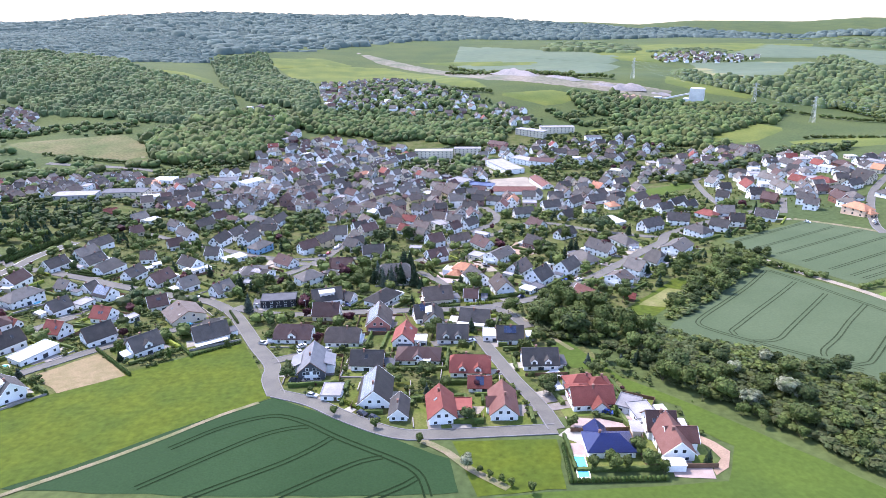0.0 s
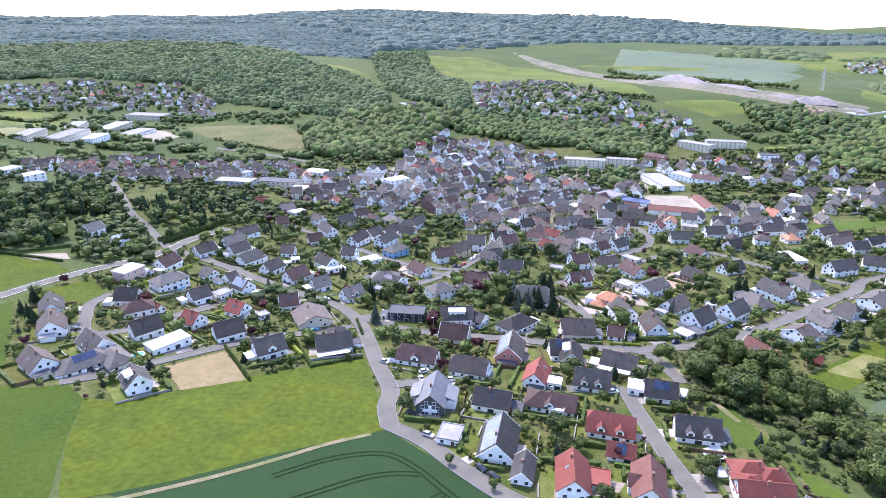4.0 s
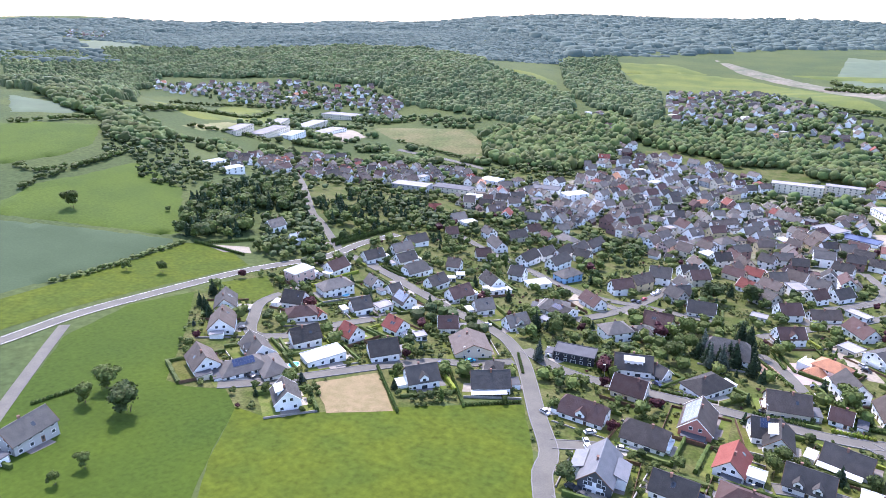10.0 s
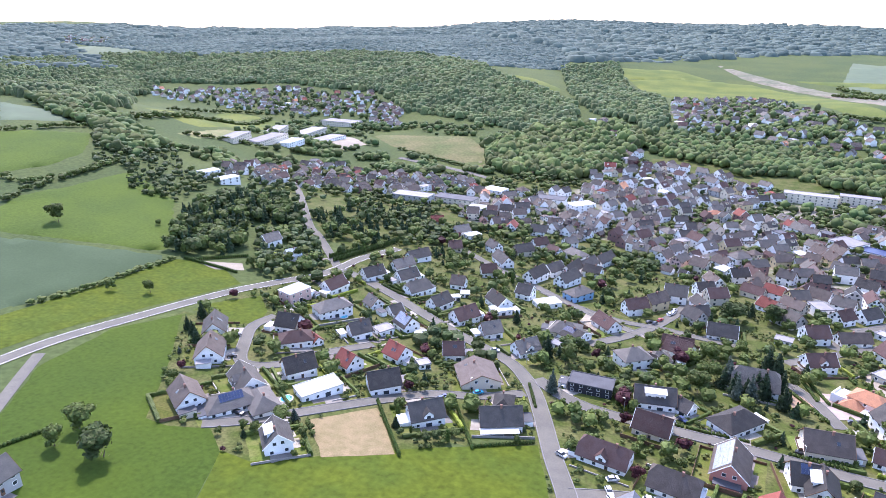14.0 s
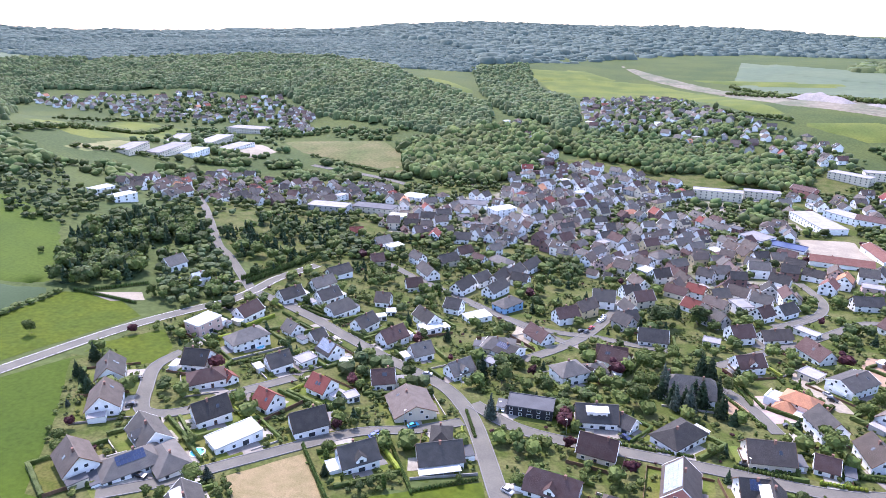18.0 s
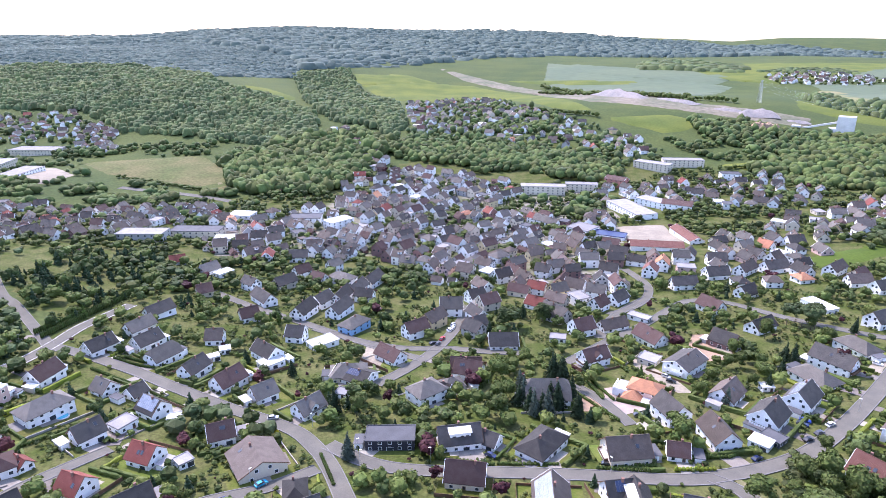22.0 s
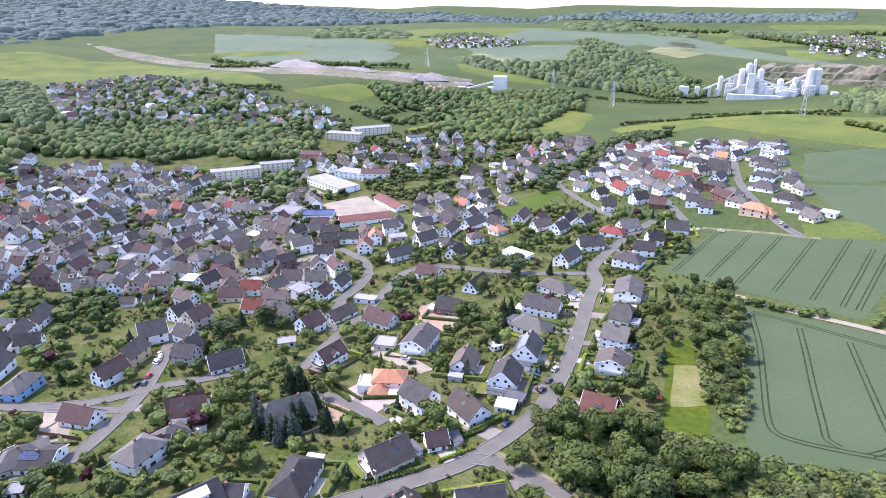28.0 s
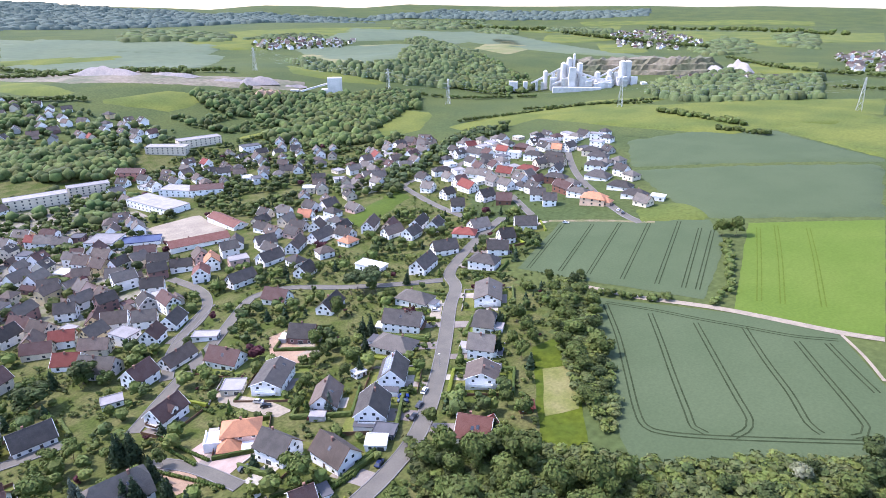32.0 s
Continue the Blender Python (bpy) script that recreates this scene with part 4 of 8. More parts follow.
def far_house(x, y, turn, L, w, e, form, roof, wall):
    """A house too far off to be told apart: it joins the rest of the village."""
    BUILT.append((x, y, max(L, w) / 2))
    m = pose(x, y, ground(x, y), 0, 0, turn)
    rest_add(wall_mesh(form, L, w, e, wall), m, WALL[wall])
    rest_add(roof_mesh(form, L, w, e, roof), m, ROOF[roof])
    p, g = PITCH[form], random.Random(int(x * 3 + y * 5))
    if form in "GK" and w >= 6.5 and y < 1000:
        rest_add(CACHE["chimney"], m @ pose(g.uniform(-0.3, 0.3) * L, w * 0.05, e + w / 2 * p), BRICK)
        for s in (0, 180):
            if g.random() < 0.3:                       # a dormer with a pale front
                at = m @ pose(0, 0, 0, 0, 0, s) @ pose(g.uniform(-0.22, 0.22) * L, -w * 0.26, e + w * 0.24 * p)
                wide = g.choice((1.0, 1.0, 1.5))
                for name in ("dormer_front", "dormer_lid"):
                    rest_add(CACHE[name], at @ Matrix.Diagonal((wide, 1, 1, 1)), WALL[wall] if name == "dormer_front" else ROOF[roof])
                rest_add(CACHE["dormer_pane"], at, GLASS)
    if y < 950:
        for s in (0, 180):
            for q in (-0.25, 0.25):
                for fl in range(2 if e > 4.4 else 1):
                    rest_add(CACHE["plain"], m @ pose(0, 0, 0, 0, 0, s) @ pose(q * L, -w / 2 - 0.01, 1 + 2.6 * fl), GLASS)
                rest_add(CACHE["plain"], m @ pose(0, 0, 0, 0, 0, s + 90) @ pose(q * w * 0.9, -L / 2 - 0.01, e * 0.6), GLASS)


def finish_village():
    tagged(new("village_houses", mesh_of("village_houses", np.concatenate(REST["v"]), REST["f"], REST["m"], REST["i"])),
           "many far white houses with grey and brown roofs", "houses", kind="stuff")


def house(x, y, turn, L, w, e, form, roof, wall, extra="-", detail=None, group=""):
    """A house that stands on the land; its ridge runs along its own x axis."""
    if detail is None:
        detail = 2 if y < 400 and x < 250 else 1
    BUILT.append((x, y, max(L, w) / 2))
    L, w, e = round(L * 2) / 2, round(w * 2) / 2, round(e * 5) / 5
    if form == "F" and roof in ("grey", "tile", "slate"):
        roof = "flatgrey"
    z = ground(x, y)
    spot = pose(x, y, z, 0, 0, turn)
    here = new("house" if extra != "big" else "building")
    here.matrix_basis = spot
    words = f"{wall.replace('lightblue', 'light blue').replace('darkgrey', 'dark grey').replace('redbase', 'brick-red')} plastered {'building' if extra == 'big' else 'house'} with {ROOF_WORD[roof]} {'' if form == 'F' else FORM_WORD[form] + ' '}roof"
    if "solar" in extra:
        words += " and solar panels"
    tagged(here, words, "building" if extra == "big" else "house", group=group)
    part("wall", wall_mesh(form, L, w, e, wall), here)
    top = part("roof", roof_mesh(form, L, w, e, roof), here, f"{ROOF_WORD[roof]} roof")
    p = 0.45 if w >= 11.5 and form == "G" else PITCH[form]
    zr = e + w / 2 * p
    back = spot.inverted() @ Vector((EYE.x, EYE.y, z))
    front = -1 if back.y < 0 else 1                  # the long side that the open land sees
    end = -1 if back.x < 0 else 1
    turn_f = pose(0, 0, 0, 0, 0, 0 if front < 0 else 180)
    rnd = random.Random(int(x * 7 + y * 13))
    if form != "F" and detail:
        part("chimney", CACHE["chimney"], top, at=pose(rnd.uniform(-0.25, 0.25) * L, rnd.choice((-1, 1)) * w * 0.06, zr + 0.1))
    floors = 3 if e > 7 else 2 if e >= 4.4 else 1
    lift = e / floors if floors > 1 else 0
    if detail:
        n = max(2, int(L / (3.4 if detail > 1 else 5))) if detail > 1 or floors > 1 else 2
        for fl in range(floors):
            for k in range(n):
                px = (k + 0.5) / n * L - L / 2
                kind = "win"
                if detail > 1 and fl == 0 and k == n // 2:
                    kind = "patio" if rnd.random() < 0.6 else "door"
                if extra == "garage":
                    kind = "gate" if k == 0 else "small"
                zz = fl * lift + (0.95 if kind in ("win", "small") else 0.05)
                at = turn_f @ pose(px, -w / 2 - 0.01, zz)
                if kind in ("win", "small", "patio"):
                    window_at(kind, here, at, detail)
                else:
                    part("garage_gate" if kind == "gate" else "door", CACHE[kind], here, at=at)
        rows = floors + (1 if form in "GK" and w > 7 else 0)
        for fl in range(rows):
            top_row = fl == rows - 1 and form in "GK" and w > 7
            zz = fl * (lift or 2.7) + (0.95 if not top_row else 0.6 if floors == 1 else 0.4)
            if top_row and floors == 1:
                zz = e * 0.9 + 0.3
            spread = (-w * 0.14, w * 0.14) if top_row else (-w * 0.26, w * 0.26)
            for q in spread:
                window_at("win", here, pose(0, 0, 0, 0, 0, 90 * end) @ pose(q, -L / 2 - 0.01, zz), detail)
    if detail < 2 or extra == "big":
        return here
    slope = math.degrees(math.atan(p))
    if extra == "-" and form in "GK" and w >= 8.5:
        extra = rnd.choices(("-", "sky", "d1", "shed", "balc", "solar_f"), (46, 18, 12, 5, 14, 5))[0]
    if w >= 8.5 and extra not in ("villa", "cg2", "back", "side", "cross", "strip", "hut", "terrace", "garage") and roof != "blue":
        s, la, wa = -end if rnd.random() < 0.7 else end, rnd.uniform(3.0, 4.6), w * rnd.uniform(0.45, 0.7)
        q, off = spot @ Vector((s * (L / 2 + la), 0, 0)), rnd.uniform(-0.15, 0.15) * w
        if rnd.random() < 0.5 and all(math.hypot(q.x - bx, q.y - by) > br + 2 for bx, by, br in ROAD_SPOTS) and all(math.hypot(q.x - bx, q.y - by) > br + 1.5 for bx, by, br in BUILT[:-1]):
            x0, x1 = sorted((s * (L / 2 + 0.01), s * (L / 2 + la)))
            annex = part("annex", mesh_of("annex", *box(x0, x1, off - wa / 2, off + wa / 2, -2, 2.5), [WALL[wall]]), here)
            part("annex_roof", mesh_of("annex_roof", *box(x0 - 0.2, x1 + 0.2, off - wa / 2 - 0.25, off + wa / 2 + 0.25, 2.5, 2.72), [ROOF[rnd.choice(("flatgrey", "black", "white", "black"))]]), annex)
            part("garage_gate", CACHE["gate"], annex, at=pose(s * (L / 2 + la / 2), off - wa / 2 - 0.01, 0.05))

    def wing(px, py, L2, w2, e2, form2, turn2=0):
        at = turn_f @ pose(px, py, 0, 0, 0, turn2)
        q = part("wing", wall_mesh(form2, L2, w2, e2, wall), here, at=at)
        part("wing_roof", roof_mesh(form2, L2, w2, e2, roof), q)
    if extra == "villa":                               # a lower wing and white roof terraces before the house
        wing(-L * 0.28, -w * 0.62, 7, 7, 2.6, "H")
        v, f = stacked([box(-L * 0.95, -L * 0.45, -w * 0.55, w * 0.3, -2, 2.6), box(-L * 0.95, -L * 0.92, -w * 0.55, w * 0.3, 2.6, 3.5), box(-L * 0.92, -L * 0.45, -w * 0.55, -w * 0.52, 2.6, 3.5)])
        part("roof_terrace", mesh_of("roof_terrace", v, f, [WALL["white"]]), here, "white walled roof terrace", turn_f)
        v, f = box(L * 0.02, L * 0.4, -w * 0.5 - 5.0, -w * 0.5 - 0.1, -2, 2.4)
        part("porch", mesh_of("porch", v, f, [WALL["white"]]), here, "white flat-roofed porch", turn_f)
    if extra == "cg2":
        wing(-L * 0.2, w * 0.42, 8, 8, e, "H")
        wing(L * 0.12, -w * 0.3, 8, 5, e - 0.4, "G", 90)
    if extra == "back":
        wing(-L * 0.2, w * 0.45, 7, 6, e - 0.4, "G", 90)
    if extra == "side":
        wing(-L * 0.08, w * 0.3, 9, 6.5, e + 0.2, "G", 90)
    if e >= 4.2 and form in "GK" and extra in ("-", "sky", "d1") and rnd.random() < 0.6:
        wide, zb = w * 0.3, e * 0.5
        at = pose(0, 0, 0, 0, 0, 90 * end)
        b = part("balcony", mesh_of("balcony", *box(-wide, wide, -L / 2 - 1.5, -L / 2 - 0.02, zb - 0.2, zb), [CONCRETE]), here, "pale balcony on the gable", at)
        v, f = stacked([box(-wide, wide, -L / 2 - 1.5, -L / 2 - 1.44, zb + 0.1, zb + 0.95), box(-wide, -wide + 0.06, -L / 2 - 1.44, -L / 2 - 0.1, zb + 0.1, zb + 0.95), box(wide - 0.06, wide, -L / 2 - 1.44, -L / 2 - 0.1, zb + 0.1, zb + 0.95)])
        part("railing", mesh_of("railing", v, f, [rnd.choice((WOOD, WHITE, WOOD))]), b)

    def on_roof(px, dist, side, h=0.22):
        """A pose on the roof's slope: dist metres down from the ridge, on the side -1 or 1."""
        s = dist * math.cos(math.radians(slope))
        return pose(px, side * s, zr - s * p + h, -side * slope if side > 0 else slope)

    run = math.hypot(w / 2, zr - e)
    if extra in ("-", "win", "bi", "sky", "balc", "garage") and form in "GK" and extra != "garage" and rnd.random() < 0.75:
        for k in range(rnd.choice((1, 1, 2))):
            part("skylight", CACHE["skylight"], top, "skylight with dark glass", on_roof(rnd.uniform(-0.3, 0.3) * L, run * rnd.uniform(0.4, 0.6), front))
    if "solar" in extra:
        side = front if extra == "solar_f" else None
        if side is None:                               # the slope to the viewer's left or right
            ax = spot.to_3x3() @ Vector((0, 1, 0))
            side = (1 if ax.x < 0 else -1) * (1 if extra == "solar_l" else -1)
        cols, rws = (max(3, int(L * 0.95 / 1.04)), max(2, int(run * 0.98 / 1.65))) if extra == "solar_l" else (max(3, int(L * 0.5 / 1.04)), 2)
        # these panels carry the painted sky reflection
        pale = extra == "solar_l"
        for i in range(cols):
            for j in range(rws):
                part("solar_panel", CACHE["panel_skylit" if pale else "panel"], top, at=on_roof((i - cols / 2 + 0.5) * 1.04, (0.95 if pale else 1.2) + j * 1.66, side, 0.27))
    if extra in ("d1", "d2", "cg"):
        for q in ((0,) if extra != "d2" else (-L * 0.2, L * 0.2)):
            dw = 2.6 if extra == "d2" else 3.4 if extra == "d1" else 5.0
            face_y = w / 2 + (0.05 if extra != "cg" else 1.2)
            base, apex = (e - 0.3, min(zr - 0.5, e + 1.3 + dw * 0.5)) if extra != "cg" else (-1.5, min(zr - 0.3, e + dw * 0.45))
            eave = apex - dw * 0.46
            ring = [(-dw / 2, base), (dw / 2, base), (dw / 2, eave), (0, apex), (-dw / 2, eave)]
            v = [(a, -face_y, b) for a, b in ring] + [(a, -0.3, b) for a, b in ring]
            f = [(0, 1, 2, 3, 4), (9, 8, 7, 6, 5)] + [(i + 5, (i + 1) % 5 + 5, (i + 1) % 5, i) for i in range(5)]
            d = part("dormer" if extra != "cg" else "cross_wing", mesh_of("dormer", v, f, [WALL[wall]]), here, at=turn_f @ pose(q if front < 0 else -q, 0, 0))
            oo = 0.35
            v = [(-dw / 2 - oo, -face_y - oo, eave - oo * 0.92), (0, -face_y - oo, apex), (0, -0.2, apex), (-dw / 2 - oo, -0.2, eave - oo * 0.92),
                 (dw / 2 + oo, -face_y - oo, eave - oo * 0.92), (dw / 2 + oo, -0.2, eave - oo * 0.92)]
            v, f = slab([(a, b, c + 0.18) for a, b, c in v], [(0, 1, 2, 3)[::-1], (1, 4, 5, 2)[::-1]], 0.18)
            part("dormer_roof", mesh_of("dormer_roof", v, f, [ROOF[roof]]), d)
            part("window", CACHE["plain"], d, at=pose(0, -face_y - 0.01, max(e * 0.35 if extra == "cg" else e + 0.1, 1.0) - (0.2 if extra != "cg" else 0)))
    if extra == "shed":
        v, f = box(-L * 0.25, L * 0.25, -w * 0.34, -0.6, e + 0.6, zr - 0.9)
        d = part("dormer", mesh_of("dormer", v, f, [WALL[wall]]), here, "wide white shed dormer", turn_f)
        v, f = slab([(-L * 0.28, -w * 0.42, zr - 0.95), (L * 0.28, -w * 0.42, zr - 0.95), (L * 0.28, -0.3, zr - 0.3), (-L * 0.28, -0.3, zr - 0.3)], [(0, 1, 2, 3)], 0.2)
        part("dormer_roof", mesh_of("dormer_roof", v, f, [ROOF["white"]]), d)
        for q in (-0.15, 0.05, 0.17):
            part("window", CACHE["plain"], d, at=pose(q * L, -w * 0.34 - 0.01, e + 0.75))
    if extra == "cross":
        v, f = stacked([box(-0.6, 0.6, -0.08, 0.02, 0.6, 4.9), box(-2.6, 2.6, -0.09, 0.02, 2.1, 3.4)])
        part("white_cross_cladding", mesh_of("cross", v, f, [WHITE]), here, "white cross of cladding panels on dark gable", pose(0, 0, 0, 0, 0, 90 * end) @ pose(0, -L / 2, 0))
        for s in (-1, 1):
            v, f = slab([(-4.5, 0, e + 1.0), (4.5, 0, e + 1.0), (4.5, s * 4.2, e - 0.6), (-4.5, s * 4.2, e - 0.6)][::s], [(0, 1, 2, 3)], 0.2)
            part("wing_roof", mesh_of("wing_roof", v, f, [ROOF["silver"]]), here, at=pose(1.5, s * w * 0.45, 0))
            part("wing", mesh_of("wing", *box(-4.2, 4.2, min(0, s * 3.7), max(0, s * 3.7), -2, e - 0.7), [WALL["white"]]), here, at=pose(1.5, s * w * 0.45, 0))
    if extra == "terrace":
        v, f = stacked([box(-L * 0.55, L * 0.4, -w / 2 - 3.6, -w / 2 - 0.02, 2.5, 2.68)] + [box(px - 0.08, px + 0.08, -w / 2 - 3.4, -w / 2 - 3.24, -1.5, 2.5) for px in (-L * 0.5, 0, L * 0.36)])
        part("terrace_canopy", mesh_of("terrace_canopy", v, f, [ROOF["white"]]), here, "pale flat terrace canopy", turn_f)
    if extra == "balc":
        zb = e * 0.52
        v, f = stacked([box(-w * 0.36, w * 0.36, -L / 2 - 1.5, -L / 2, zb - 0.18, zb), box(-w * 0.36, w * 0.36, -L / 2 - 1.5, -L / 2 - 1.42, zb, zb + 0.95),
                        box(-w * 0.36, -w * 0.36 + 0.08, -L / 2 - 1.4, -L / 2, zb, zb + 0.95), box(w * 0.36 - 0.08, w * 0.36, -L / 2 - 1.4, -L / 2, zb, zb + 0.95)])
        part("balcony", mesh_of("balcony", v, f, [WOOD if rnd.random() < 0.6 else WHITE]), here, at=pose(0, 0, 0, 0, 0, 90 * end))
    return here


PARK = [(52, 722), (84, 768), (140, 772), (172, 770), (150, 690), (112, 672)]    # wooded gardens with no houses


def lanes(poly, rnd):
    """Houses in short rows, wall to wall, beside lanes that bend with the land, with low barns and garages behind."""
    xs, ys = [p[0] for p in poly], [p[1] for p in poly]
    out, taken = [], {}

    def free(x, y, near):
        if not inside(np.array([x]), np.array([y]), poly)[0] or any(inside(np.array([x]), np.array([y]), f)[0] for f in FIELDS):
            return False
        cell = (int(x // 12), int(y // 12))
        if any(math.hypot(x - a, y - b) < near for i in (-1, 0, 1) for j in (-1, 0, 1) for a, b in taken.get((cell[0] + i, cell[1] + j), ())):
            return False
        return not any(math.hypot(x - bx, y - by) < br + 6.0 for bx, by, br in BUILT) and not any(math.hypot(x - bx, y - by) < br + 4.5 for bx, by, br in ROAD_SPOTS)

    def put(x, y, turn, L, w, low):
        taken.setdefault((int(x // 12), int(y // 12)), []).append((x, y))
        out.append((x, y, turn, L, w, low))
    for gap, near, low in ((34, 9.6, False), (19, 10.4, False), (12, 8.4, True)):
        for row in range(int((max(ys) - min(ys)) / (gap * 0.8)) + 1):
            for col in range(int((max(xs) - min(xs)) / gap) + 2):
                x = min(xs) + (col + 0.5 * (row % 2)) * gap + rnd.uniform(-0.4, 0.4) * gap
                y = min(ys) + row * gap * 0.8 + rnd.uniform(-0.4, 0.4) * gap
                for k in range(rnd.choice((3, 4, 5, 6)) if gap == 31 else 1):
                    way = 35 + 95 * noise.noise(Vector((x / 150, y / 150, 2.3))) + (90 if noise.noise(Vector((x / 60, y / 60, 9))) > 0.12 else 0)
                    L, w = (rnd.uniform(8, 13.5), rnd.uniform(7.5, 10)) if not low else (rnd.uniform(5, 9), rnd.uniform(4, 6))
                    if free(x, y, near) and not (low and rnd.random() < 0.5) and noise.noise(Vector((x / 34, y / 34, 12))) < 0.30:
                        put(x, y, way + (90 if rnd.random() < 0.25 else 0), L, w, low)
                    step = L * 0.5 + rnd.uniform(4.2, 6.2)
                    x, y = x + math.cos(math.radians(way)) * step, y + math.sin(math.radians(way)) * step
    return out


def quarter(name, poly):
    """Fills a built-up quarter with houses set along common directions."""
    gap = {"core": 16.5, "infill": 16.5, "estate": 18.5, "midleft": 19, "right": 19, "upper": 26, "strip": 17, "far_left": 25, "mid": 18, "east": 22}[name]
    rnd = random.Random(hash(len(name) * 31 + ord(name[0])) % 1000)
    xs, ys = [p[0] for p in poly], [p[1] for p in poly]
    spots = []
    for row in range(int((max(ys) - min(ys)) / (gap * 0.87)) + 1):
        for col in range(int((max(xs) - min(xs)) / gap) + 2):
            x = min(xs) + (col + 0.5 * (row % 2)) * gap + rnd.uniform(-0.26, 0.26) * gap
            y = min(ys) + row * gap * 0.87 + rnd.uniform(-0.26, 0.26) * gap
            if not inside(np.array([x]), np.array([y]), poly)[0]:
                continue
            if name == "core" and rnd.random() < 0.06:
                continue
            if any(math.hypot(x - bx, y - by) < br + 6.5 for bx, by, br in BUILT) or any(math.hypot(x - bx, y - by) < br + 5 for bx, by, br in ROAD_SPOTS):
                continue
            if any(inside(np.array([x]), np.array([y]), f)[0] for f in FIELDS):
                continue
            if name != "core" and rnd.random() < 0.1:
                continue
            spots.append((x, y))
    if name in ("core", "mid", "infill"):              # terraces and yards along bending lanes
        spots = lanes(poly, rnd)
    for x, y, *set_ in spots:
        if inside(np.array([x]), np.array([y]), PARK)[0]:
            continue
        v = noise.noise(Vector((x / 90, y / 90, 1.7))) * (0.2 if name == "estate" else 1)
        turn = 80 + 70 * v + rnd.choice((0, 0, 90)) + rnd.uniform(-8, 8)
        core = name in ("core", "mid", "strip", "infill")
        L = rnd.uniform(8.5, 13) if core else rnd.uniform(9.5, 13)
        w = rnd.uniform(7, 8.6) if core else rnd.uniform(8.5, 10)
        if set_:
            turn, L, w = set_[0] + rnd.uniform(-4, 4), set_[1], set_[2]
        e = rnd.choice((5.4, 5.8, 6.4, 7.2)) if core else rnd.choice((3.4, 3.8, 4.6, 5.0))
        roof = rnd.choices(("slate", "grey", "tile", "brown", "red", "orange", "white"), (26, 32, 26, 11, 3, 2, 0) if core else (42, 22, 20, 11, 3, 2, 0))[0]
        wall = rnd.choices(("white", "cream", "yellow", "pink", "grey", "brick"), (66, 17, 5, 4, 5, 3))[0]
        form = rnd.choices("GKHF", (74, 6, 12, 8) if name != "estate" else (48, 6, 28, 18))[0]
        if name == "estate":                           # newer houses with dark or bright roofs
            roof, wall, e = rnd.choices(("slate", "grey", "red", "orange", "brown"), (60, 28, 4, 2, 6))[0], rnd.choices(("white", "cream", "grey"), (76, 12, 12))[0], rnd.choice((3.4, 4.6, 5.4))
        if form == "F":
            roof, e = rnd.choice(("white", "flatgrey", "flatgrey", "black")), rnd.choice((3.0, 5.5))
        if set_ and set_[3]:
            form, e, roof, wall = rnd.choice("GGF"), rnd.choice((2.6, 3.0, 3.6)), rnd.choice(("slate", "tile", "brown", "grey")), rnd.choice(("white", "cream", "grey", "brick"))
        if y < 540 and name in ("core", "right", "infill"):
            house(x, y, turn, round(L), round(w), e, form, roof, wall, detail=0 if set_ and set_[3] else 1, group="houses of the village")
        else:
            far_house(x, y, turn, round(L), round(w), e, form, roof, wall)

# ---- trees, hedges, woods, cars ----
ICO = {}
for lvl in (1, 2):
    bm = bmesh.new()
    bmesh.ops.create_icosphere(bm, subdivisions=lvl, radius=1)
    ICO[lvl] = (np.array([v.co[:] for v in bm.verts]), [tuple(v.index for v in f.verts) for f in bm.faces])
    bm.free()


DOME = (np.array([(math.cos(a * 1.2566), math.sin(a * 1.2566), -0.95) for a in range(5)] + [(0.7 * math.cos(a * 1.2566 + 0.6), 0.7 * math.sin(a * 1.2566 + 0.6), 0.58) for a in range(5)] + [(0, 0, 0.86)]),
        [q for a in range(5) for q in ((a, (a + 1) % 5, 5 + a), ((a + 1) % 5, 5 + (a + 1) % 5, 5 + a), (5 + a, 5 + (a + 1) % 5, 10))])


def leafy(name, lobes, count, size, mat, seed, core=0.72):
    """A crown: leaf clumps as small quads on the shells of lobes (x, y, z, rx, rz), round dense cores."""
    rng = np.random.default_rng(seed)
    vs, fs, k = [], [], 0
    iv, jf = ICO[1]
    for x, y, z, rx, rz in lobes:
        vs.append(iv * (rx * core, rx * core, rz * core) * rng.uniform(0.85, 1.12, (len(iv), 1)) + (x, y, z))
        fs += [tuple(i + k for i in q) for q in jf]
        k += len(iv)
    wt = np.array([l[3] ** 2 for l in lobes])
    pick = rng.choice(len(lobes), count, p=wt / wt.sum())
    d = rng.normal(size=(count, 3))
    d[:, 2] += 0.25
    d /= np.linalg.norm(d, axis=1)[:, None]
    lob = np.array(lobes)[pick]
    c = lob[:, :3] + d * lob[:, [3, 3, 4]] * rng.uniform(0.72, 1.05, (count, 1))
    nrm = d + rng.normal(size=(count, 3)) * 0.35
    nrm /= np.linalg.norm(nrm, axis=1)[:, None]
    u = np.cross(nrm, rng.normal(size=(count, 3)))
    u /= np.linalg.norm(u, axis=1)[:, None]
    w = np.cross(nrm, u)
    s = rng.uniform(0.6, 1.3, (count, 1)) * size
    q = np.stack([c - u * s - w * s * 0.6, c + u * s - w * s * 0.6, c + u * s * 0.7 + w * s * 0.7, c - u * s * 0.7 + w * s * 0.7], 1).reshape(-1, 3)
    vs.append(q)
    fs += [(k + 4 * i, k + 4 * i + 1, k + 4 * i + 2, k + 4 * i + 3) for i in range(count)]
    return mesh_of(name, np.concatenate(vs), fs, [mat])


